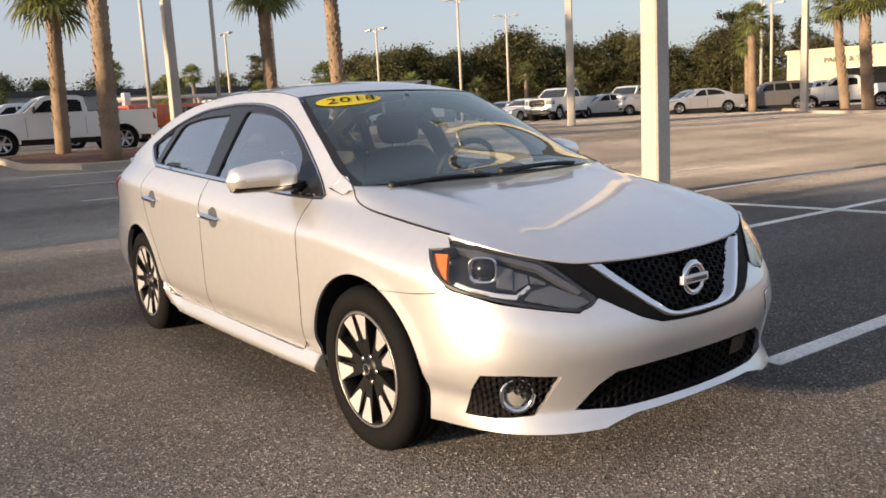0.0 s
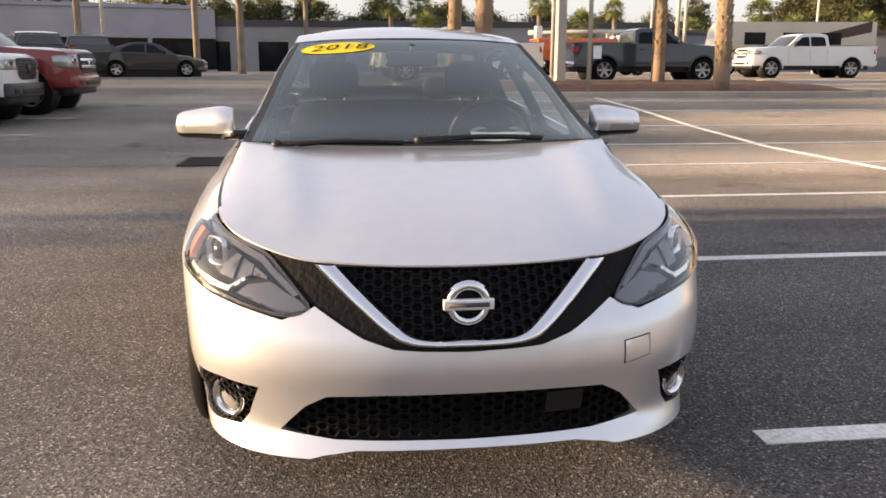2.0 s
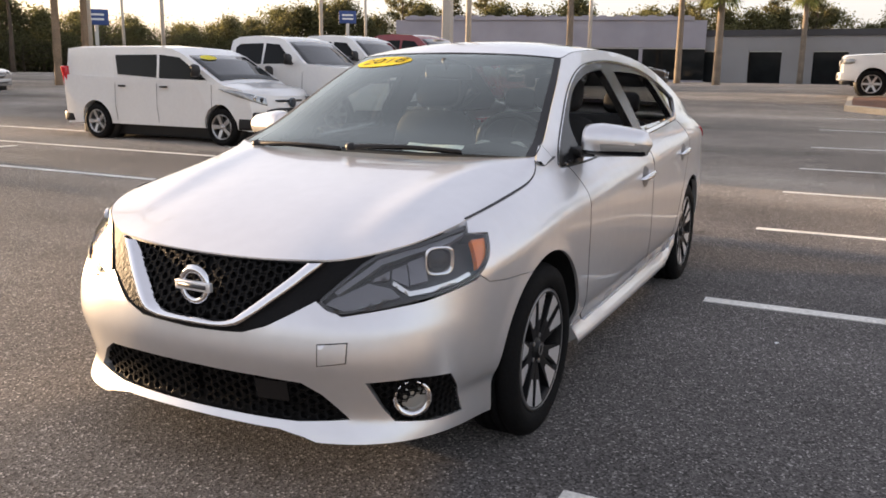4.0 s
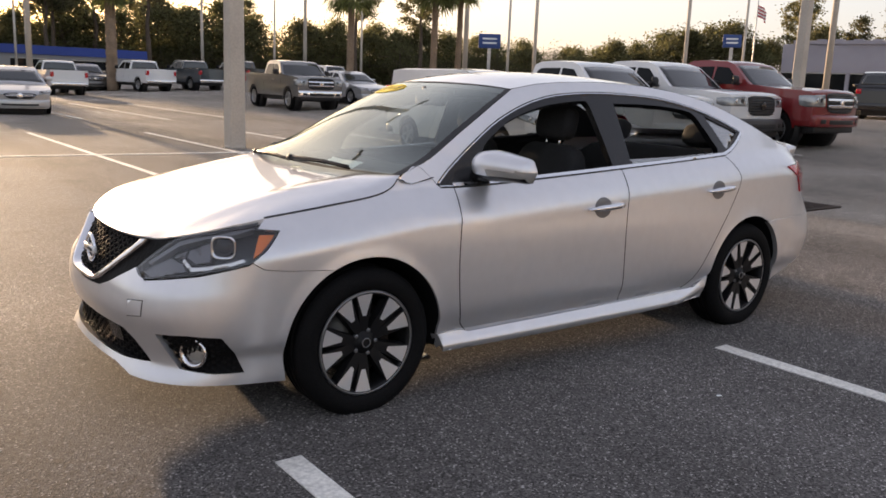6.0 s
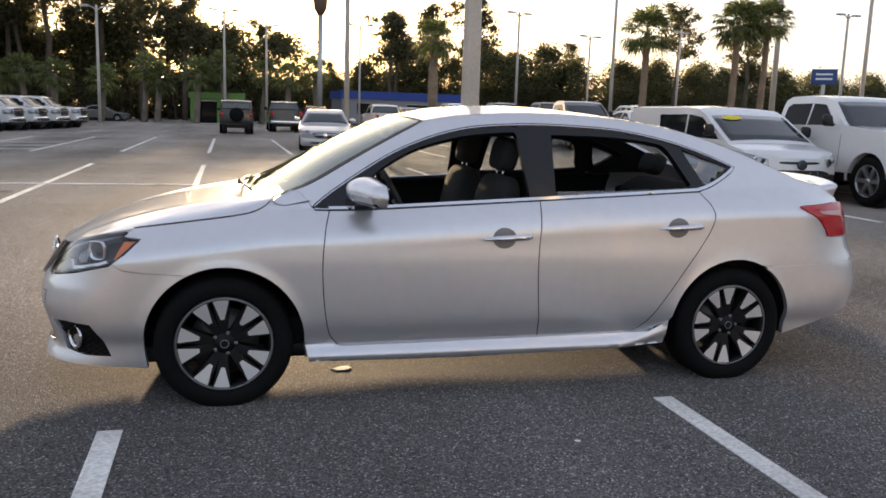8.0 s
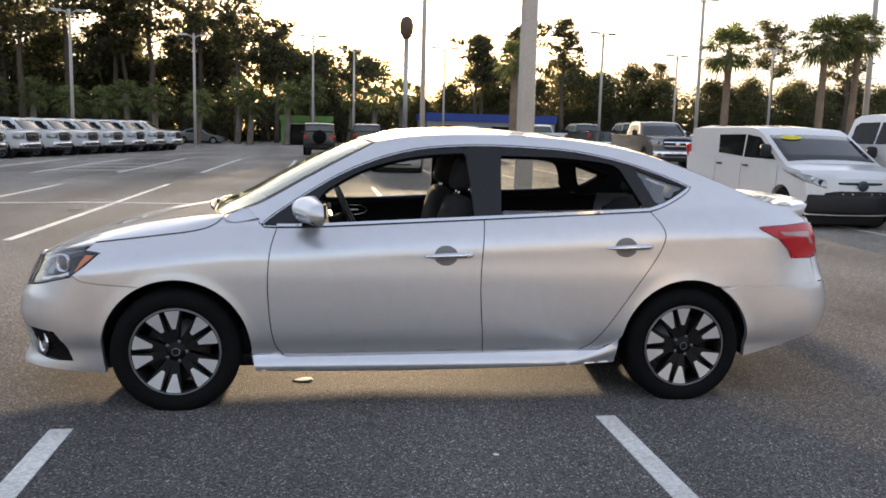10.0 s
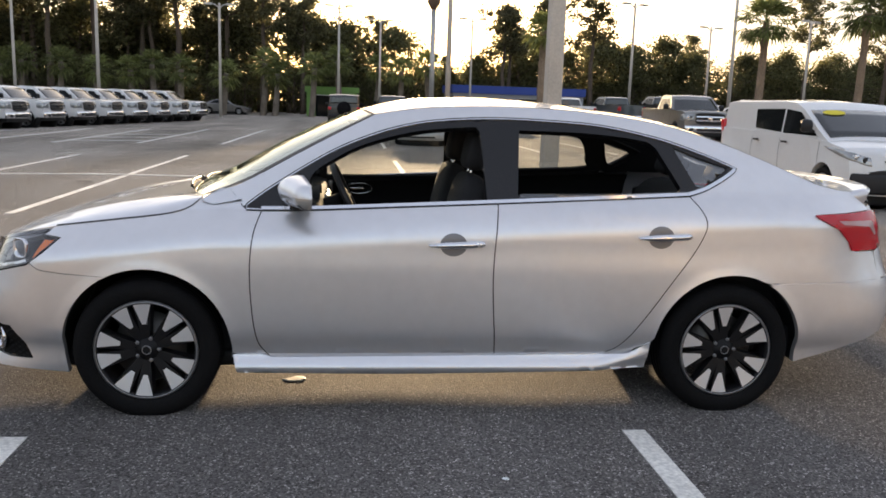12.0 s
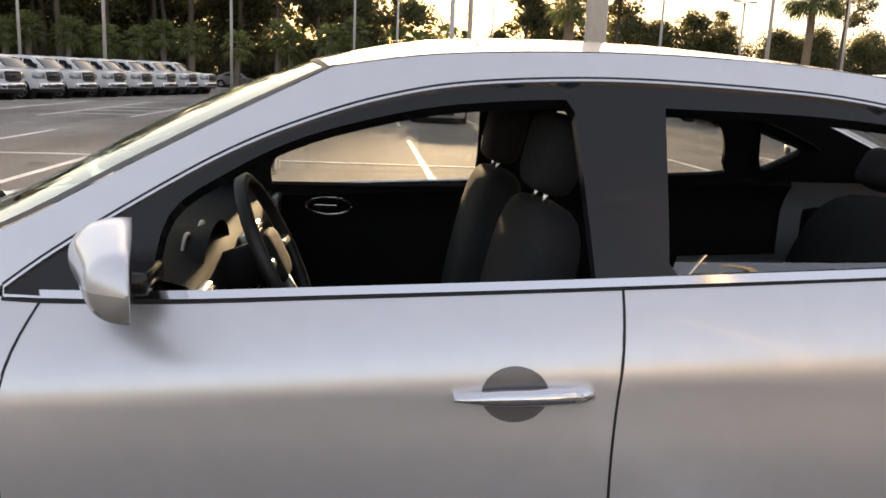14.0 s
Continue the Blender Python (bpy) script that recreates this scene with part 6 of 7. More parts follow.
    if kind == "van":
        part("upper_vent", face_patch(-0.42, 0.42, 0.76, 0.80, 0.008, 0.01), BLACKPL, root)
        b = bmesh.new()
        spot = lambda y, f: bend(Vector((cab_x0 + 0.90 * f, y, 1.06 + 0.52 * f))) + Vector((-0.014, 0, 0.020))
        rim_ring = [b.verts.new(spot(0.42 + 0.19 * math.cos(2 * math.pi * k / 24), 0.84 + 0.075 * math.sin(2 * math.pi * k / 24))) for k in range(24)]
        b.faces.new(rim_ring)
        part("window_sticker", b, material("yellow_oval_sticker", (0.75, 0.62, 0.03), 0.5, vary=0.05), root, "yellow oval windscreen sticker", smooth_faces=False)
    b0, b1 = c["bumper"]
    dark = kind in ("van", "jeep")
    bm_mat = trim or (BLACKPL if dark else (CHROME if kind == "truck" else mat))
    out = 0.075 if truck else 0.02
    lowcut = (cross, (0, [x_low + 0.12, x_low + 0.3]))
    part("front_bumper", bent(box((xf - out, -half + 0.02, b0), (xf + 0.42, half - 0.02, b1), 0.05), lowcut), bm_mat, root)
    if kind != "van":
        part("lower_intake", bent(box((xf - out - 0.006, -0.55, b0 + 0.06), (xf - out + 0.06, 0.55, b0 + (0.16 if truck else 0.12)), 0.015), (cross,)), BLACKPL, root)
    if truck:
        part("lower_valance", bent(box((xf + 0.02, -half + 0.12, b0 - 0.12), (xf + 0.3, half - 0.12, b0 + 0.02), 0.03), (cross,)), BLACKPL, root)
        for s in (1, -1):
            part("fog_light", bent(box((xf - out - 0.008, min(0.66 * s, 0.84 * s), b0 + 0.07), (xf - out + 0.06, max(0.66 * s, 0.84 * s), b0 + 0.17), 0.02)), BLACKPL, root)
    part("rear_bumper", bent(box((xr - 0.25, -half + 0.03, b0 + 0.02), (xr + 0.09, half - 0.03, b0 + 0.22), 0.05), (cross,)), trim or (BLACKPL if dark else (CHROME if truck else mat)), root)
    part("underbody", box((xf + 0.35, -half + 0.25, c["low"] - 0.18), (xr - 0.25, half - 0.25, c["low"] + 0.12), 0.03), BLACKPL, root)
    if c["bed"]:
        x0, x1 = c["bed"]
        part("truck_bed", box((x0, -half + 0.16, 1.355), (x1 - 0.08, half - 0.16, 1.382), 0.004), BLACKPL, root)
    if kind == "jeep":
        b = lathe([(0.36, -0.12), (0.38, -0.08), (0.38, 0.08), (0.36, 0.12), (0.1, 0.12)], 28, "x", center=(xr + 0.14, 0, 1.05))
        part("spare_wheel", b, RUBBER, root)
    return root


def parked(kind, mat, label, x, y, heading, group="parked cars", trim=None):
    """heading: where the nose points, degrees from +x towards +y."""
    return vehicle(kind, mat, label, pose(x, y, rise(x), 0, 0, heading + 180), group, trim)


S, N, E, W = -90, 90, 0, 180
parked("van", WHITE, "white compact cargo van with a black bumper", 8.0, 9.6, S)
parked("pickup", WHITE, "white crew cab pickup truck parked in a row", 10.3, 9.2, S)
parked("wide_truck", WHITE, "white crew cab pickup truck with black grille and bumper", 12.55, 9.1, S, trim=GREYBUMPER)
parked("truck", RED, "dark red crew cab pickup truck with a dark grille", 14.75, 8.6, S, trim=RED)
parked("suv", BLACK, "black SUV parked beyond the row of trucks", 29.5, 11.8, 25)
parked("pickup", BLACK, "black pickup truck parked beyond the row", 37.5, 12.0, 20)
parked("sedan", BLACK, "black low sedan parked side-on", 33.4, 8.4, S + 18)
parked("pickup", WHITE, "white pickup truck parked behind the palm island", 25.8, -3.95, N)
parked("pickup", DARKBLUE, "dark slate pickup truck behind the palm island", 26.2, -10.9, S)


def boom_truck(x, y, heading):
    """A service truck: orange body on a frame, white cab, a pale boom folded along the top."""
    ob = thing("boom_truck", "orange service truck with a pale boom folded over it", "truck", pose(x, y, rise(x), 0, 0, heading + 180))
    auto_smooth(part("cab", extrude_profile([(-3.3, 0.6), (-3.35, 1.15), (-2.6, 1.35), (-2.15, 2.05), (-1.3, 2.1), (-1.25, 0.6)], 1.02, 0.06, 1.35, 0.15), WHITE, ob))
    for s in (1, -1):
        part("side_window", box((-2.05, min(0.90 * s, 1.025 * s), 1.45), (-1.45, max(0.90 * s, 1.025 * s), 1.92), 0.01), CARGLASS, ob)
    part("chassis", box((-1.3, -0.8, 0.55), (3.2, 0.8, 0.78), 0.03), BLACKPL, ob)
    body = part("body", box((-1.15, -1.05, 0.78), (3.2, 1.05, 1.95), 0.06), ORANGE, ob, "orange steel body")
    for s in (1, -1):
        for k in range(6):
            xx = -0.9 + 0.74 * k
            part("rib", box((xx, min(1.05 * s, 1.10 * s), 0.85), (xx + 0.07, max(1.05 * s, 1.10 * s), 1.90), 0.008), ORANGE, body)
        for ax in (-2.4, 2.0):
            make_wheel(ob, ax, 0.92 * s, 0.43, 0.43, 0.26, 0.27, 6, "grey", s)
    pale = material("pale_boom_paint", (0.55, 0.53, 0.48), 0.5, vary=0.1)
    boom = part("boom", tube([(-2.9, 0.1, 2.38), (3.5, 0.1, 2.24)], [0.09, 0.13], 10), pale, ob, "pale folded boom")
    part("boom_bracket", box((2.8, -0.15, 1.94), (3.15, 0.35, 2.6), 0.03), WHITE, boom)
    part("boom_rest", box((-1.0, -0.05, 1.94), (-0.88, 0.25, 2.30), 0.01), pale, boom)


boom_truck(41.0, -13.4, S)
parked("pickup", WHITE, "white utility truck with a ladder rack", 33.0, -4.0, N)
parked("pickup", WHITE, "white crew cab pickup truck parked beside a dark car", 31.4, -20.3, N)
parked("truck", WHITE, "white heavy pickup truck in the far row", 33.0, -34.1, 105)
parked("sedan", LIGHTSILVER, "light silver sedan parked in the far row", 32.6, -37.3, 62)
parked("pickup", WHITE, "white crew cab pickup truck in the far row", 32.7, -40.2, 100)
parked("sedan", LIGHTSILVER, "light silver sedan parked before the far row", 26.9, -39.4, 52)
parked("sedan", GREY, "grey sedan parked behind a silver sedan", 29.4, -41.8, 60)
parked("suv", GREY, "grey SUV parked near a palm", 24.5, -42.9, 42)
parked("suv", WHITE, "white SUV parked near the beige building", 24.9, -47.9, 80)
parked("pickup", WHITE, "white pickup truck near the beige building", 21.2, -45.4, 30)
parked("sedan", WHITE, "white sedan parked in the far row", 36.8, -34.5, 95)
parked("sedan", LIGHTSILVER, "small silver sedan parked in the far row", 43.0, -38.0, 100)
for k in range(3):
    parked("sedan" if k % 2 else "suv", (LIGHTSILVER, WHITE, GREY)[k], ("light silver sedan in a distant row", "white SUV in a distant row", "grey sedan in a distant row")[k], 46.0, -50.0 - 4.2 * k, W)
# the lot beyond
parked("sedan", LIGHTSILVER, "light silver sedan parked facing across the lane", 2.15, 26.2, S - 6)
parked("truck", GREY, "grey crew cab pickup truck with chrome grille", 12.9, 28.0, S - 4)
parked("sedan", LIGHTSILVER, "silver sedan parked beside a grey pickup", 16.8, 30.0, S + 4)
parked("jeep", BLACK, "dark off-road vehicle seen from behind", -0.85, 44.0, N)
parked("pickup", BLACK, "black pickup truck seen from behind", 2.2, 50.5, N)
parked("suv", RED, "dark red SUV in a far row", 4.8, 57.5, N)
parked("pickup", WHITE, "white pickup truck seen from behind", 8.4, 48.5, N)
parked("suv", GREY, "dark grey SUV in a far row", 11.6, 55.0, S)
parked("pickup", WHITE, "white pickup truck in a far row", 13.9, 51.0, N + 8)
parked("pickup", DARKBLUE, "dark slate pickup truck in a far row", 17.2, 51.0, N + 8)
parked("pickup", BLACK, "black pickup truck in a far row", 20.8, 51.5, N + 5)
parked("sedan", WHITE, "white car in a far row", 24.0, 52.0, N)
parked("suv", LIGHTSILVER, "light silver SUV in a far row", 27.5, 52.0, N)
for k in range(11):
    parked("truck", WHITE, "white pickup truck in a long even row", -12.7 - 0.66 * k, 51.2 - 2.52 * k, -11, group="row of white pickup trucks")
parked("sedan", GREY, "dark sedan parked by the far trees", -12.5, 78.0, E)

# ---- poles ----
def lamp_pole(x, y, height, width, label="tall square concrete lamp pole on the car park", heads=2, turn=0.0, square=True):
    z = rise(x)
    ob = thing("lamp_pole", label, "lamp post", pose(x, y, z, 0, 0, turn), group="lamp poles")
    b = bmesh.new()
    w0, w1 = width / 2, width * 0.36
    if square:
        rings = []
        for zz, w in ((0.0, w0), (height, w1)):
            c = w * 0.16
            rings.append([b.verts.new(p + (zz,)) for p in ((-w + c, -w), (w - c, -w), (w, -w + c), (w, w - c), (w - c, w), (-w + c, w), (-w, w - c), (-w, -w + c))])
        for k in range(8):
            b.faces.new((rings[0][k], rings[0][(k + 1) % 8], rings[1][(k + 1) % 8], rings[1][k]))
        b.faces.new(rings[1])
        b.faces.new(rings[0][::-1])
    else:
        b = lathe([(w0, 0), (w1, height)], 14, "z")
    part("shaft", b, CONCRETE, ob, smooth_faces=not square)
    part("base", lathe([(width * 0.62, 0), (width * 0.62, 0.03), (width * 0.5, 0.06)], 16, "z"), CONCRETE, ob)
    top = height - 0.15
    for k in range(heads):
        sgn = 1 if k == 0 else -1
        arm = part("arm", tube([(0, 0, top - 0.25), (0.30 * sgn, 0, top), (0.55 * sgn, 0, top + 0.06)], 0.045, 8), GALV, ob)
        hd = part("lamp_head", box((min(0.5 * sgn, 1.15 * sgn), -0.19, top + 0.02), (max(0.5 * sgn, 1.15 * sgn), 0.19, top + 0.13), 0.03), GALV, ob)
        part("lamp_lens", box((min(0.55 * sgn, 1.1 * sgn), -0.15, top - 0.005), (max(0.55 * sgn, 1.1 * sgn), 0.15, top + 0.02), 0.004), WHITEPAPER, hd)
    return ob


for x, y, h, w in ((3.52, 11.9, 9.6, 0.33), (3.8, -7.15, 9.6, 0.31)):
    lamp_pole(x, y, h, w, "thick square beige concrete lamp pole", turn=0)
for x, y, h, w, a in ((22.4, -24.2, 10.0, 0.34, 40), (21.0, -40.5, 9.5, 0.36, 10), (24.0, -7.2, 9.6, 0.34, 0), (18.6, -6.6, 7.5, 0.13, 0), (34, -9.5, 7.2, 0.22, 30), (30.5, -14.0, 7.0, 0.2, 20), (44, -20, 8.2, 0.22, 30), (48, -38, 9.5, 0.24, 50),
                      (55, -49, 9.5, 0.24, 50), (40, -42, 9.5, 0.26, 20), (36.5, -62, 8.5, 0.26, 0), (52, -33, 7.6, 0.2, 10), (31.0, -52.0, 8.8, 0.24, 10), (60, -24, 8.0, 0.22, 0),
                      (20.5, 57.5, 8.8, 0.24, 20), (24.0, 48.0, 10.0, 0.26, 10), (25.0, 31.8, 9.8, 0.30, 0), (3.6, 31.0, 11.0, 0.24, 0), (-10.5, 62.0, 8.6, 0.24, 10), (-17.8, 56.0, 9.4, 0.26, 0), (-24.8, 60.0, 8.6, 0.24, 0),
                      (28.5, 62.0, 7.6, 0.2, 20), (37, 62, 8.4, 0.22, 30), (44, 50, 9.0, 0.24, 10), (-1.5, 64, 9.0, 0.22, 0), (2.0, 70.0, 8.6, 0.22, 0), (9.5, 66.0, 8.6, 0.2, 0), (33.0, 35.0, 8.8, 0.26, 15), (23.6, 11.9, 9.5, 0.34, 0), (25.6, 12.0, 9.0, 0.24, 0), (36.0, 26.0, 8.5, 0.24, 20), (52.0, 33.0, 8.6, 0.22, 0), (48, 14, 9.0, 0.26, 0)):
    lamp_pole(x, y, h, w, "slim grey concrete lamp pole with two lamps", turn=a, square=w > 0.3)


def meter_box(x, y):
    ob = thing("meter_box", "small pale metal box fixed to a thin pole", "utility box", pose(x, y, rise(x) + 1.0))
    part("case", box((-0.14, -0.20, 0.0), (-0.066, 0.02, 0.36), 0.012), WHITEPAPER, ob)
    part("lid_edge", box((-0.152, -0.21, 0.34), (-0.066, 0.03, 0.365), 0.004), GALV, ob)


meter_box(18.6, -6.70)


# ---- planting island ----
def island(x0=17.8, x1=24.4, y0=-14.6, y1=-1.4):
    isl = thing("planting_island", "kerbed planting island of brown pine mulch", "planting bed", kind="structure")
    b = bmesh.new()
    ring = [(x0 + 1.2, y1), (x1 - 1.2, y1), (x1, y1 - 1.2), (x1, y0), (x0, y0), (x0, y1 - 1.2)]
    inn = [(x0 + 1.3, y1 - 0.16), (x1 - 1.3, y1 - 0.16), (x1 - 0.16, y1 - 1.3), (x1 - 0.16, y0 + 0.16), (x0 + 0.16, y0 + 0.16), (x0 + 0.16, y1 - 1.3)]
    lv = lambda pts, dz: [b.verts.new((x, y, rise(x) + dz)) for x, y in pts]
    o0, o1, i1, i0 = lv(ring, -0.05), lv(ring, 0.14), lv(inn, 0.15), lv(inn, 0.05)
    for p, q in ((o0, o1), (o1, i1), (i1, i0)):
        for k in range(6):
            b.faces.new((p[k], p[(k + 1) % 6], q[(k + 1) % 6], q[k]))
    bmesh.ops.recalc_face_normals(b, faces=b.faces)
    part("kerb", b, KERB, isl, "tan concrete kerb", smooth_faces=False)
    rng = random.Random(5)
    xs = [x0 + 0.14 + (x1 - x0 - 0.28) * i / 10 for i in range(11)]
    ys = [y0 + 0.14 + (y1 - y0 - 0.28) * i / 40 for i in range(41)]
    cut = lambda y: max(0.0, 1.2 - (y1 - y))
    rows = [[(min(max(x, x0 + 0.14 + cut(y)), x1 - 0.14 - cut(y)), y, rise(x) + 0.10 + 0.06 * math.sin(math.pi * i / 10) + rng.uniform(-0.02, 0.025)) for i, x in enumerate(xs)] for y in ys]
    part("mulch", grid_surface(rows, flip=True), MULCH, isl, "brown pine mulch")


island()
island(16.2, 20.4, -43.5, -38.6)
island(21.2, 24.0, -45.6, -42.0)


def palm(x, y, height, r, crown, fronds=54, seed=0, boots=True, lean=0.0, label="cabbage palm with a fan crown"):
    rng = random.Random(seed)
    ob = thing("palm_tree", label, "palm tree", pose(x, y, rise(x) + (0.08 if 18 < x < 25 and y < -1 else 0)), group="palm trees")
    pts, rad = [], []
    n = 14
    for i in range(n + 1):
        t = i / n
        pts.append((lean * math.sin(t * 1.6), lean * 0.4 * t * t, -0.1 + (height + 0.1) * t))
        rad.append(r * (1.18 - 0.25 * t + 0.35 * max(0, 0.12 - t)))
    trunk = part("trunk", tube(pts, rad, 14), BARK if boots else GREYBARK, ob, "tan palm trunk" if boots else "grey palm trunk")
    if boots:
        b = bmesh.new()
        z = height * 0.12
        k = 0
        while z < height - 0.1:
            t = z / height
            cx, cy = lean * math.sin(t * 1.6), lean * 0.4 * t * t
            for j in range(7):
                a = 2 * math.pi * (j + 0.5 * (k % 2)) / 7 + rng.uniform(-0.1, 0.1)
                rr = r * (1.15 - 0.25 * t)
                d, e = Vector((math.cos(a), math.sin(a), 0)), Vector((-math.sin(a), math.cos(a), 0))
                o = Vector((cx, cy, z)) + d * rr * 0.9
                w = r * 0.34
                top = o + d * r * rng.uniform(0.16, 0.36) + Vector((0, 0, r * rng.uniform(0.9, 1.3)))
                q = [b.verts.new(p) for p in (o - e * w, o + e * w, top + e * w * 0.45, top - e * w * 0.45)]
                q2 = [b.verts.new(p) for p in (o - d * 0.02 - e * w, o - d * 0.02 + e * w, top - d * r * 0.3 + e * w * 0.4, top - d * r * 0.3 - e * w * 0.4)]
                b.faces.new(q)
                b.faces.new(q2[::-1])
                for i in range(4):
                    b.faces.new((q[i], q2[i], q2[(i + 1) % 4], q[(i + 1) % 4]))
            z += r * 0.85
            k += 1
        part("boot_cover", b, BARK, trunk, "crossed old leaf bases", smooth_faces=False, kind="stuff")
    b = bmesh.new()
    top = Vector(pts[-1])
    for f in range(fronds):
        a = f * 2.39996 + rng.uniform(-0.2, 0.2)
        el = radians(75 - 125 * (f / fronds) ** 0.9 + rng.uniform(-10, 10))
        d = Vector((math.cos(a) * math.cos(el), math.sin(a) * math.cos(el), math.sin(el)))
        stem = crown * rng.uniform(0.42, 0.55)
        tip = top + d * stem
        s_v = d.cross(Vector((0, 0, 1))).normalized()
        w = crown * 0.012
        q = [b.verts.new(p) for p in (top - s_v * w, top + s_v * w, tip + s_v * w * 0.6, tip - s_v * w * 0.6)]
        b.faces.new(q)
        up = s_v.cross(d)
        m = 13
        for j in range(m):
            ang = radians(-100 + 200 * j / (m - 1))
            L = crown * rng.uniform(0.44, 0.58) * (0.75 + 0.25 * math.cos(ang))
            ld = (d * math.cos(ang) + s_v * math.sin(ang)).normalized()
            droop = Vector((0, 0, -1)) * L * rng.uniform(0.16, 0.42)
            mid = tip + ld * L * 0.55 + up * L * 0.05 + droop * 0.2
            end = tip + ld * L * 0.95 + droop
            wv = ld.cross(up).normalized() * crown * 0.030
            q = [b.verts.new(p) for p in (tip, mid - wv, end, mid + wv)]
            b.faces.new(q)
    part("crown", b, PALM_LEAF, ob, "green fan-shaped fronds", smooth_faces=False)
    return ob


for i, (x, y, h, r, c, ln, bt) in enumerate(((23.6, -3.45, 5.0, 0.20, 1.7, -0.35, True), (18.9, -3.65, 6.4, 0.215, 1.6, -0.15, True), (23.7, -10.6, 5.5, 0.20, 1.6, 0.1, True), (19.1, -10.75, 6.0, 0.20, 1.6, 0.15, True),
                                              (24.5, -41.1, 5.2, 0.20, 1.25, 0.1, True), (17.5, -40.5, 6.0, 0.26, 1.8, 0.3, True), (19.2, -41.5, 5.6, 0.22, 1.5, 0.5, True), (30.0, -49.0, 4.6, 0.2, 1.4, 0.1, True),
                                              (17.4, 31.0, 5.0, 0.15, 1.6, 0.1, True), (20.8, 29.0, 5.2, 0.14, 1.5, 0.1, True), (22.5, 29.3, 5.4, 0.13, 1.4, 0.15, True), (12.6, 52.5, 6.4, 0.3, 1.9, 0.0, True),
                                              (58.7, -14.7, 5.0, 0.16, 1.1, 0, False), (57.0, -20.1, 4.6, 0.16, 1.0, 0.2, False), (55.5, -3.4, 4.7, 0.17, 1.2, 0, False), (55.4, -5.4, 4.6, 0.17, 1.2, 0.1, False), (45.5, -4.9, 2.7, 0.2, 1.2, 0, False), (56, 10, 7.0, 0.2, 1.7, 0, False), (50, 16, 7.4, 0.2, 1.7, 0.2, False), (43.4, -13.6, 2.7, 0.22, 1.3, 0, False), (66, -36, 5.0, 0.22, 1.7, 0, False),
                                              (70, 3, 7.2, 0.2, 1.7, 0, False), (47, 6, 5.4, 0.2, 1.6, 0, False))):
    palm(x, y, h, r, c, seed=i, boots=bt, lean=ln, label="cabbage palm with a rough tan trunk" if bt else "slim palm with a small round crown")
rng = random.Random(77)
for k in range(15):
    palm(-30 + 2.6 * k + rng.uniform(-0.8, 0.8), 67 + 5 * rng.random() + 0.3 * k, rng.uniform(3.6, 5.0), 0.24, 1.9, fronds=32, seed=50 + k, boots=False, lean=rng.uniform(-0.4, 0.4), label="palm at the edge of the woods")
for k in range(9):
    palm(60 + 3.5 * k + rng.uniform(-1, 1), -62 + 3.0 * k + rng.uniform(-1, 1), rng.uniform(3.4, 4.8), 0.22, 1.7, fronds=26, seed=80 + k, boots=False, label="palm in front of the far woods")


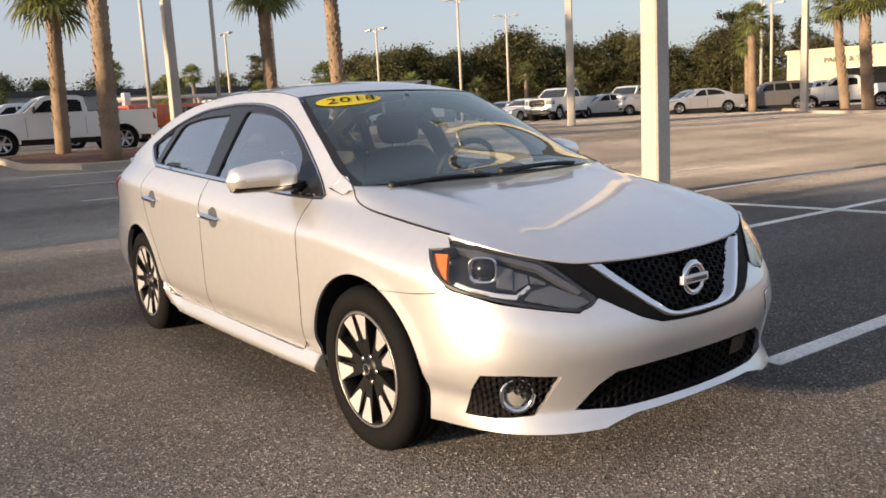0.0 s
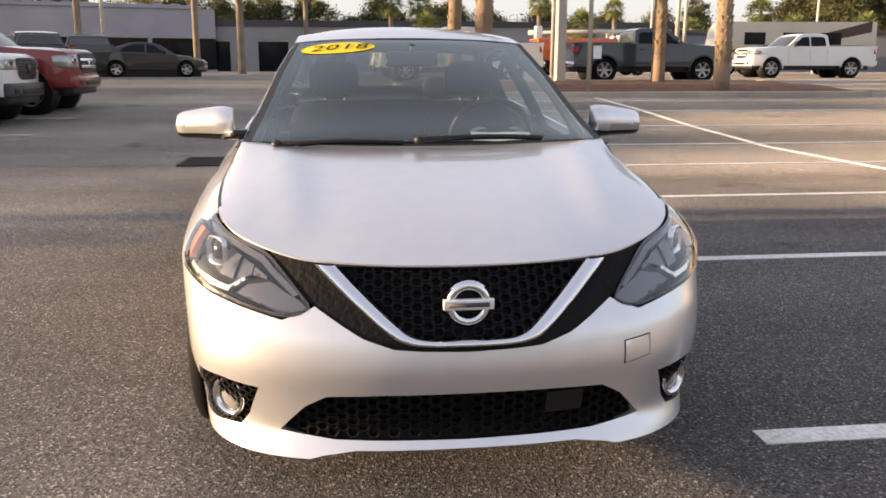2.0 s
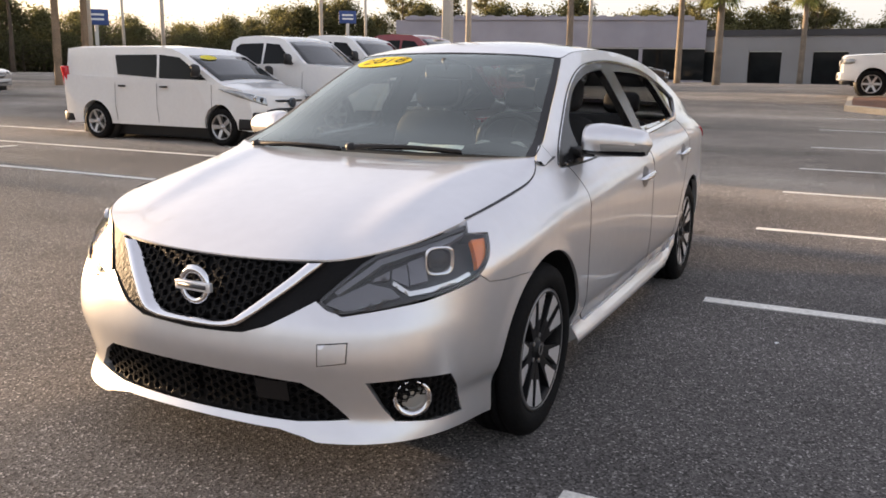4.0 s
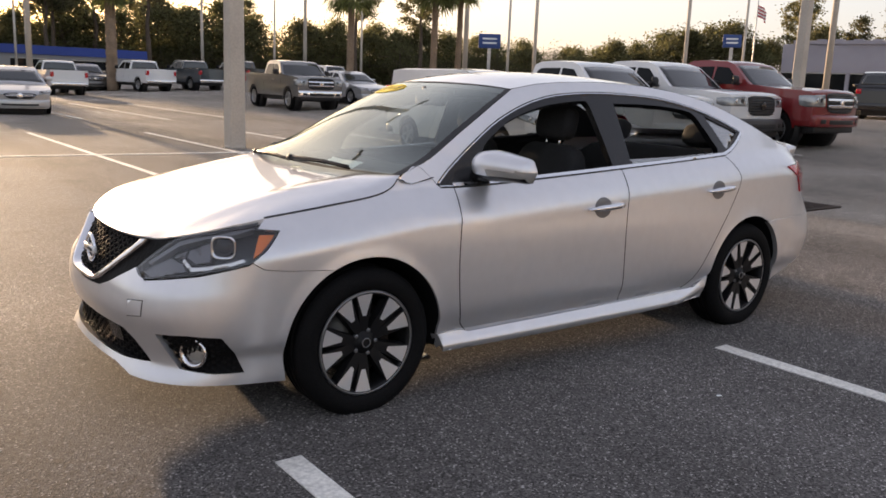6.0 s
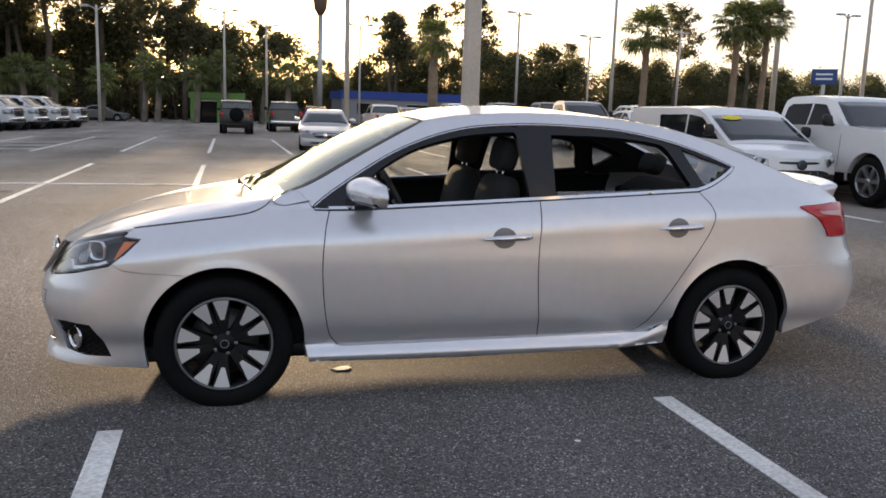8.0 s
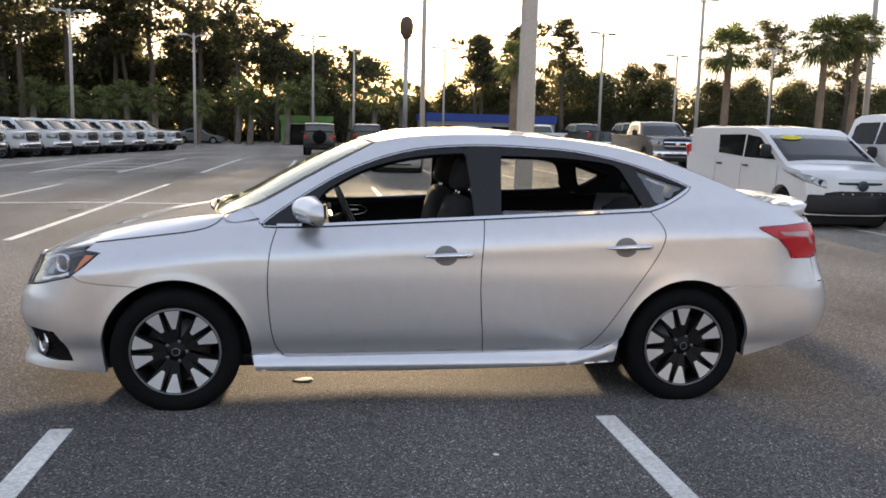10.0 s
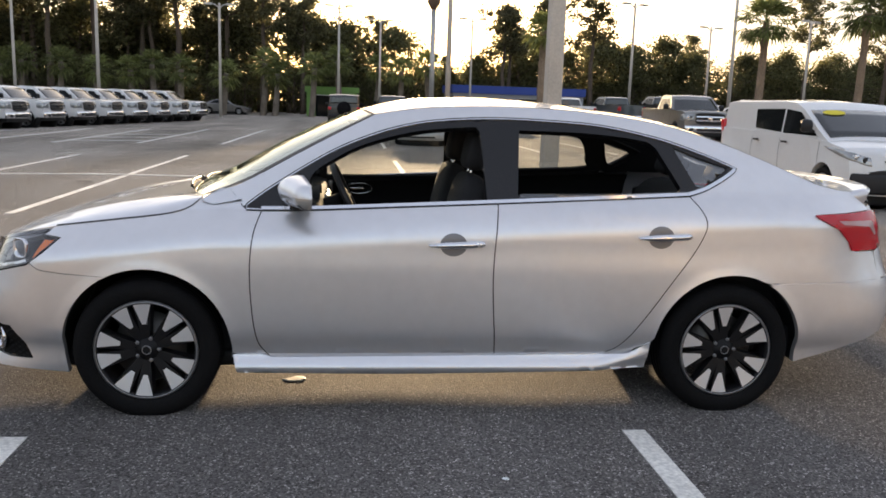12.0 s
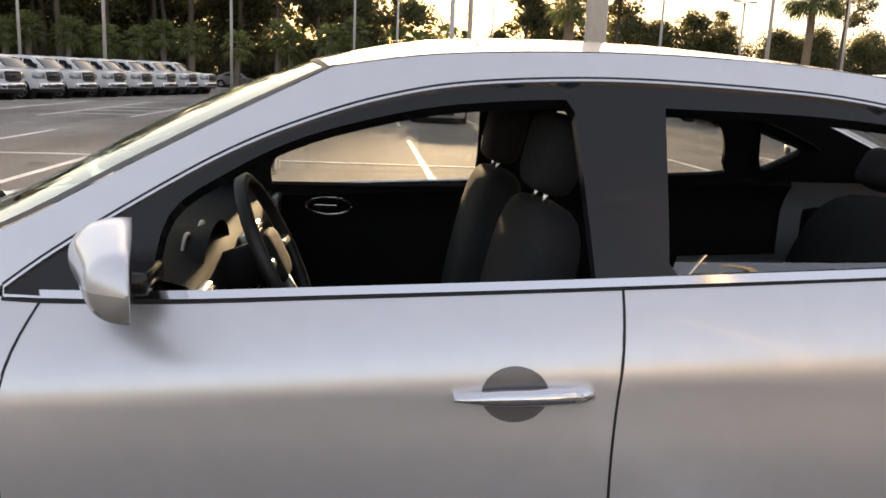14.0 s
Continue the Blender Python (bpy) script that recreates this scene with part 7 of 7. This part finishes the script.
# ---- trees ----
def tree_mesh(seed, height, spread, bare, leaf_mat, kind, leaves):
    rng = random.Random(seed)
    tb, lb = bmesh.new(), bmesh.new()
    limbs = []
    n = 7
    trunk = []
    wob = [(rng.uniform(-0.3, 0.3), rng.uniform(-0.3, 0.3)) for _ in range(n + 1)]
    for i in range(n + 1):
        t = i / n
        trunk.append(Vector((wob[i][0] * t, wob[i][1] * t, height * 0.92 * t)))
    r0 = height * 0.016 + 0.06
    tube(trunk, [r0 * (1.1 - 0.95 * i / n) for i in range(n + 1)], 7, tb)
    clumps = []
    count = 30 if kind == "oak" else 13
    for k in range(count):
        t = bare + (1 - bare) * (k + rng.random()) / count
        i = min(int(t * n), n - 1)
        p = trunk[i].lerp(trunk[i + 1], t * n - i)
        a = k * 2.4 + rng.uniform(-0.5, 0.5)
        prof = math.sin(math.pi * min(1, (t - bare) / (1 - bare) * 0.8 + 0.2)) if kind == "oak" else rng.uniform(0.3, 1.15) * (0.4 + 0.6 * math.sin(math.pi * min(1, (t - bare) / (1 - bare) * 0.75 + 0.25)))
        L = spread * prof * rng.uniform(0.65, 1.1)
        end = p + Vector((math.cos(a) * L, math.sin(a) * L, L * rng.uniform(0.1, 0.5)))
        tube([p, p.lerp(end, 0.5) + Vector((0, 0, 0.12 * L)), end], [r0 * 0.4 * (1 - t * 0.6), r0 * 0.22 * (1 - t * 0.6), 0.02], 5, tb)
        clumps.append((end, spread * rng.uniform(0.22, 0.46) * (1.15 if kind == "oak" else 0.75)))
        if kind == "pine":
            for f in (0.45, 0.75, 0.95):
                clumps.append((p.lerp(end, f) + Vector((rng.uniform(-0.5, 0.5), rng.uniform(-0.5, 0.5), rng.uniform(0.0, 0.5))), spread * rng.uniform(0.1, 0.24)))
        clumps.append((p.lerp(end, 0.55) + Vector((rng.uniform(-0.4, 0.4), rng.uniform(-0.4, 0.4), rng.uniform(-0.5, 0.5))), spread * rng.uniform(0.22, 0.4) * (1.1 if kind == "oak" else 0.6)))
    clumps.append((trunk[-1], spread * 0.35))
    per = leaves // len(clumps)
    for c, R in clumps:
        for _ in range(per):
            v = Vector((rng.gauss(0, 0.5), rng.gauss(0, 0.5), rng.gauss(0, 0.36)))
            p = c + v * R
            s = min(height, 11.0) * (0.014 if kind == "oak" else 0.0115) * rng.uniform(0.5, 1.7)
            d = Vector((rng.uniform(-1, 1), rng.uniform(-1, 1), rng.uniform(-0.6, 0.8))).normalized()
            e = d.cross(Vector((rng.uniform(-1, 1), rng.uniform(-1, 1), rng.uniform(-1, 1)))).normalized()
            q = [lb.verts.new(x) for x in (p - d * s, p + e * s * 0.6, p + d * s, p - e * s * 0.6)]
            lb.faces.new(q)
    return tb, lb


def tree(kind, x, y, scale, turn, which):
    tagline = {"oak": "broad dark evergreen tree at the edge of the woods", "pine": "tall thin pine with a bare trunk", "bush": "dense undergrowth shrub below the trees"}[kind]
    cat = {"oak": "tree", "pine": "pine tree", "bush": "shrub"}[kind]
    m = pose(x, y, rise(x) - 0.1, 0, 0, turn)
    ob = copy_thing(which, m)
    ob.scale = (scale, scale, scale)
    return tagged(ob, tagline, cat, "woods round the car park")


TREES = {"oak": [], "pine": [], "bush": []}
for kind, seeds in (("oak", 4), ("pine", 3), ("bush", 2)):
    for s in range(seeds):
        h, sp, bare, leaves, lm = {"oak": (10.0, 4.2, 0.14, 9500, OAK_LEAF), "pine": (13.5, 3.6, 0.55, 4200, PINE_LEAF), "bush": (4.2, 3.2, 0.03, 4000, SHRUB_LEAF)}[kind]
        tb, lb = tree_mesh(900 + 10 * s + len(kind), h, sp, bare, lm, "oak" if kind == "bush" else kind, leaves)
        root = thing({"oak": "tree", "pine": "pine_tree", "bush": "shrub"}[kind], "broad dark evergreen tree at the edge of the woods" if kind == "oak" else ("tall thin pine with a bare trunk" if kind == "pine" else "dense undergrowth shrub below the trees"), {"oak": "tree", "pine": "pine tree", "bush": "shrub"}[kind], pose(-60 - 14 * s - 5 * len(kind), 120 + 12 * s, 0), "woods round the car park")
        part("trunk", tb, TREEBARK, root)
        part("crown", lb, lm, root, smooth_faces=False)
        TREES[kind].append(root)


def belt(points, gap, rng, rows=2, pine=0.3, bush=True):
    """A belt of woods along a line of (x, y, height factor)."""
    for (ax, ay, ah), (bx, by, bh) in zip(points, points[1:]):
        n = max(1, int(math.hypot(bx - ax, by - ay) / gap))
        d = Vector((bx - ax, by - ay)).normalized()
        out = Vector((d.y, -d.x)) if (d.y * ax - d.x * ay) > 0 else Vector((-d.y, d.x))
        for i in range(n):
            for r in range(rows):
                t = (i + rng.random() * 0.8) / n
                x, y = ax + (bx - ax) * t + out.x * (r * 5 + rng.uniform(-1.5, 1.5)), ay + (by - ay) * t + out.y * (r * 5 + rng.uniform(-1.5, 1.5))
                h = (ah + (bh - ah) * t) * rng.uniform(0.82, 1.12)
                k = "pine" if rng.random() < pine else "oak"
                tree(k, x, y, h * (1.0 if k == "oak" else 1.0), rng.uniform(0, 360), rng.choice(TREES[k]))
            if bush:
                t = (i + rng.random()) / n
                tree("bush", ax + (bx - ax) * t - out.x * 3, ay + (by - ay) * t - out.y * 3, rng.uniform(0.8, 1.3), rng.uniform(0, 360), rng.choice(TREES["bush"]))


rng = random.Random(31)
belt([(-62, 78, 1.2), (-34, 84, 1.15), (-14, 88, 1.1), (-6, 90, 1.05), (2, 92, 0.98), (9, 92, 0.86)], 4.0, rng, rows=2, pine=0.4)
belt([(9, 92, 0.62), (13, 92, 0.64), (16, 92, 0.88), (34, 90, 0.85), (60, 82, 0.72), (84, 66, 0.7)], 4.4, rng, rows=2, pine=0.15)
belt([(84, 66, 0.85), (100, 40, 0.95), (112, 10, 0.88), (112, -20, 0.86)], 5.0, rng, rows=2, pine=0.2, bush=False)
belt([(112, -20, 0.86), (105, -57, 0.76), (103, -63, 1.05), (100, -84, 1.2), (84, -112, 1.2), (60, -124, 1.0)], 4.8, rng, rows=2, pine=0.12)


def far_woods(points, top, seed):
    """The dense dark mass of leaves behind the front trees; one belt is added unseen."""
    r = random.Random(seed)
    b = bmesh.new()
    for (ax, ay), (bx, by) in zip(points, points[1:]):
        n = int(math.hypot(bx - ax, by - ay) * 105)
        for _ in range(n):
            t = r.random()
            p = Vector((ax + (bx - ax) * t + r.uniform(-2, 2), ay + (by - ay) * t + r.uniform(-2, 2), 0))
            p.z = top * r.random() ** 1.15 * (0.75 + 0.25 * noise.noise(Vector((p.x * 0.15, p.y * 0.15, 3.0))))
            d = Vector((r.uniform(-1, 1), r.uniform(-1, 1), r.uniform(-1, 1))).normalized()
            e = d.cross(Vector((r.uniform(-1, 1), r.uniform(-1, 1), r.uniform(-1, 1)))).normalized()
            s = r.uniform(0.22, 0.6)
            b.faces.new([b.verts.new(q) for q in (p - d * s, p + e * s * 0.7, p + d * s, p - e * s * 0.7)])
    ob = part("far_woods", b, SHRUB_LEAF, label="dense dark green woods round the car park, one belt of them added unseen", smooth_faces=False, kind="stuff")
    tagged(ob, category="woods")


far_woods([(-75, 90), (-34, 95), (-8, 98)], 12.5, 3)
far_woods([(-8, 98), (4, 99), (34, 97), (66, 88), (96, 70)], 6.6, 5)
far_woods([(120, -24), (112, -62)], 6.0, 7)
far_woods([(112, -62), (104, -92), (86, -120), (58, -132), (20, -140)], 12.0, 4)
# belt added out of view; darkens reflections and low skylight on the sedan
far_woods([(-75, 90), (-95, 40), (-98, -20), (-80, -80), (-30, -120), (20, -140)], 9.0, 8)
far_woods([(-75, 94), (-34, 99), (-8, 102), (4, 103), (34, 101), (66, 92), (96, 74)], 4.6, 9)
far_woods([(92, 70), (108, 40), (120, 8), (120, -24)], 6.0, 6)
for x, y, s in ((-5.5, 84, 0.95), (15.5, 84, 0.9), (24.5, 82, 1.02), (21, 88, 1.0), (16.5, 86, 0.9), (52, 74, 0.95), (46, 78, 1.0), (-36, 80, 1.5), (-32, 84, 1.42), (-29, 80, 1.35), (-25.5, 82, 1.5), (-22, 86, 1.3), (-18, 84, 1.42), (-13.5, 86, 1.35), (-9.5, 84, 1.22)):
    tree("pine", x, y, s, x * 37 % 360, TREES["pine"][int(abs(x)) % 3])


def motorhome(x, y, heading):
    ob = thing("motorhome", "long beige motorhome with a brown swoosh stripe", "motorhome", pose(x, y, rise(x), 0, 0, heading + 180))
    cream = paint("cream_motorhome_paint", (0.55, 0.50, 0.42))
    auto_smooth(part("body", extrude_profile(outline_with_arches([(-4.9, 0.6), (-5.0, 1.4), (-4.8, 2.6), (-4.5, 3.05), (4.7, 3.1), (4.8, 0.7)], -4.9, 4.8, 0.45, (-3.4, 2.6), 0.5), 1.2, 0.1), cream, ob))
    brown = material("brown_stripe", (0.06, 0.035, 0.03), 0.4, vary=0.1)
    for s in (1, -1):
        b = grid_surface([[(-4.4 + 8.8 * i / 20, 1.207 * s, 1.3 + 1.2 * (i / 20) ** 1.5 + k * (0.15 + 0.5 * i / 20)) for i in range(21)] for k in (0, 1)])
        part("stripe", b, brown, ob, smooth_faces=False)
        for x0 in (-3.6, -1.2, 1.2):
            part("window", box((x0, min(1.19 * s, 1.212 * s), 1.75), (x0 + 1.3, max(1.19 * s, 1.212 * s), 2.45), 0.0), CARGLASS, ob, smooth_faces=False)
        for ax in (-3.4, 2.6):
            make_wheel(ob, ax, 1.05 * s, 0.44, 0.44, 0.26, 0.29, 6, "grey", s)


motorhome(44.5, -27.0, N)


# ---- far buildings ----
BEIGE = material("beige_stucco", (0.62, 0.52, 0.38), 0.85, vary=0.08, grain=0.04, scale=4, bump=0.1)
GREYWALL = material("grey_metal_siding", (0.27, 0.27, 0.275), 0.6, vary=0.08, scale=3)
BLUEGREY = material("blue_grey_siding", (0.19, 0.21, 0.25), 0.6, vary=0.08, scale=3)
PALEWALL = material("pale_grey_wall", (0.52, 0.50, 0.52), 0.7, vary=0.08, scale=3)
MAUVEWALL = material("mauve_grey_panels", (0.34, 0.33, 0.37), 0.7, vary=0.1, scale=3)
DARKROOF = material("dark_roof_edge", (0.06, 0.06, 0.065), 0.7, vary=0.15, scale=3)
BLUE = material("blue_awning", (0.03, 0.065, 0.28), 0.6, vary=0.08, scale=3)
GREEN = material("lime_green_wall", (0.17, 0.33, 0.08), 0.6, vary=0.08, scale=3)
SIGNBLUE = material("blue_sign_face", (0.03, 0.07, 0.22), 0.5, vary=0.05, scale=3)


def building(name, label, m, size, wall, roof_mat, openings, parapet=0.5, canopy=None):
    """A flat-roofed building; openings are (x0, x1, z0, z1) in its front wall, which faces its -y."""
    w, d, h = size
    ob = thing(name, label, "building", m)
    xs = sorted({-w / 2, w / 2, *[o[0] for o in openings], *[o[1] for o in openings]})
    zs = sorted({0.0, h, *[o[2] for o in openings], *[o[3] for o in openings]})
    b = bmesh.new()
    for x0, x1 in zip(xs, xs[1:]):
        for z0, z1 in zip(zs, zs[1:]):
            cx, cz = (x0 + x1) / 2, (z0 + z1) / 2
            if not any(o[0] < cx < o[1] and o[2] < cz < o[3] for o in openings):
                add_box(b, (x0, -d / 2, z0), (x1, -d / 2 + 0.3, z1))
    bmesh.ops.remove_doubles(b, verts=b.verts, dist=0.001)
    part("front_wall", b, wall, ob, smooth_faces=False)
    b = box((-w / 2, d / 2 - 0.3, 0), (w / 2, d / 2, h))
    add_box(b, (-w / 2, -d / 2 + 0.3, 0), (-w / 2 + 0.3, d / 2 - 0.3, h))
    add_box(b, (w / 2 - 0.3, -d / 2 + 0.3, 0), (w / 2, d / 2 - 0.3, h))
    part("wall", b, wall, ob, smooth_faces=False)
    part("roof", box((-w / 2 - 0.15, -d / 2 - 0.15, h + 0.003), (w / 2 + 0.15, d / 2 + 0.15, h + parapet)), roof_mat, ob, smooth_faces=False)
    for x0, x1, z0, z1 in openings:
        win = part("window" if z0 > 0.3 else "door", box((x0 + 0.01, -d / 2 + 0.14, z0 + 0.01), (x1 - 0.01, -d / 2 + 0.2, z1 - 0.01)), CARGLASS, ob, smooth_faces=False)
        part("frame", box((x0 + 0.01, -d / 2 + 0.08, z1 - 0.09), (x1 - 0.01, -d / 2 + 0.138, z1 - 0.012)), GALV, win, smooth_faces=False)
    if canopy:
        part("canopy", box((canopy[0], -d / 2 - canopy[2], canopy[3]), (canopy[1], -d / 2 - 0.155, canopy[3] + 0.5)), roof_mat, ob, smooth_faces=False)
    return ob


row = [(x, x + 2.6, 0.0, 2.7) for x in (-26, -21, -16, -11, -6, -1, 4, 9, 14, 19)]
building("service_building", "long low grey service building with a dark roof", pose(78, -4, 0.75, 0, 0, -92), (52, 14, 3.9), GREYWALL, DARKROOF, row, 0.5)
show = building("showroom", "large pale grey showroom with a glazed front", pose(73, 25.5, 0.75, 0, 0, -75), (25, 12, 5.2), MAUVEWALL, MAUVEWALL, [(x, x + 5.2, 0.2, 2.9) for x in (-13.5, -8, -2.5, 3, 8.5)], 0.3)
# blocks added to shape the jagged corrugated shadow along the roofline
for k in range(18):
    part("parapet_block", box((-12.2 + 1.4 * k, -6.1, 5.503), (-11.5 + 1.4 * k, -5.7, 5.60)), MAUVEWALL, show, smooth_faces=False)
building("metal_shed", "low grey metal building behind parked trucks", pose(82, -34, 0.75, 0, 0, -100), (46, 12, 3.6), BLUEGREY, DARKROOF, [(x, x + 3.0, 0.0, 2.8) for x in (-18, -10, -2, 6, 14)], 0.4)
ps = building("parts_building", "tall beige dealership building with a drive-through portal", pose(28, -76, 0.75, 0, 0, -158), (25, 12, 4.4), BEIGE, BEIGE, [(-8.0, -2.5, 0.0, 3.0), (1.5, 4.0, 0.0, 2.6)], 0.3)
part("tower", box((-1.6, -6.25, 0.0), (12.6, 5.8, 6.6)), BEIGE, ps, smooth_faces=False)
fc = bpy.data.curves.new("sign_letters", "FONT")
fc.body, fc.size, fc.extrude, fc.align_x = "PARTS & S", 0.62, 0.03, "LEFT"
tmp = bpy.data.objects.new("sign_letters", fc)
me = bpy.data.meshes.new_from_object(tmp)
bpy.data.objects.remove(tmp)
me.materials.append(material("grey_sign_letters", (0.16, 0.15, 0.13), 0.5, vary=0.05))
sg = new("sign_letters", me)
sg.parent = ps
sg.matrix_basis = pose(-9.6, -6.16, 3.5, 90, 0, 0)
building("blue_kiosk", "low building with a bright blue awning", pose(15.5, 78, 0.3, 0, 0, 4), (13, 5, 2.3), GREYWALL, BLUE, [(-5, -2, 0.9, 2.0), (0, 3, 0.9, 2.0)], 0.75)
building("green_kiosk", "small lime green building beside the lane", pose(-2.2, 75, 0, 0, 0, 0), (4.6, 4, 2.2), GREEN, GREEN, [(-1.5, 0.0, 0.0, 2.0)], 0.5)


def sign_post(x, y, h, w, hh, label):
    ob = thing("pole_sign", label, "sign", pose(x, y, rise(x), 0, 0, math.degrees(math.atan2(-x - 2, y + 4)) ))
    part("post", box((-0.16, -0.12, 0), (0.16, 0.12, h - hh - 0.003)), GALV, ob, smooth_faces=False)
    bd = part("board", box((-w / 2, -0.15, h - hh), (w / 2, 0.15, h), 0.04), SIGNBLUE, ob, "blue sign board")
    for k in range(2):
        part("lettering_bar", box((-w * 0.32, -0.17, h - hh * (0.4 + 0.3 * k)), (w * 0.32, -0.148, h - hh * (0.28 + 0.3 * k))), WHITEPAPER, bd, smooth_faces=False)


sign_post(52, 62, 5.8, 2.2, 1.4, "blue pole sign beyond the parked trucks")
sign_post(68, 45, 6.4, 1.7, 1.2, "blue pole sign by the showroom")
sign_post(-34, 76, 11.0, 3.4, 2.2, "tall blue pole sign before the woods")


def flag(x, y):
    ob = thing("flag_pole", "pale flag pole with a small hanging flag", "flag", pose(x, y, rise(x)))
    part("pole", tube([(0, 0, 0), (0, 0, 10.2)], [0.09, 0.05], 8), GALV, ob)
    rows = [[(0.05 + 1.7 * i / 8, 0.15 * math.sin(i * 1.1), 9.9 - 0.16 * j - 0.09 * i) for i in range(9)] for j in range(8)]
    b = grid_surface(rows)
    for k, f in enumerate(b.faces):
        f.material_index = (k // 8) % 2
    part("cloth", b, [material("flag_red", (0.4, 0.05, 0.06), 0.8, vary=0.1), material("flag_white", (0.7, 0.7, 0.68), 0.8, vary=0.1)], ob)


flag(74.1, 46.6)


def round_pole_head(x, y):
    # plain brown ball stands in for the round head on the pole
    ob = thing("pole_ball", "rounded brown ball on a tall thin pole", "tower", pose(x, y, 0))
    part("pole", tube([(0, 0, 0), (0, 0, 9.6)], 0.22, 10), GALV, ob)
    part("ball", lathe([(0.05, 11.6), (0.45, 11.4), (0.62, 10.8), (0.55, 10.1), (0.25, 9.6)], 20, "z"), material("brown_ball", (0.14, 0.09, 0.06), 0.7, vary=0.15), ob)


round_pole_head(6.6, 70)
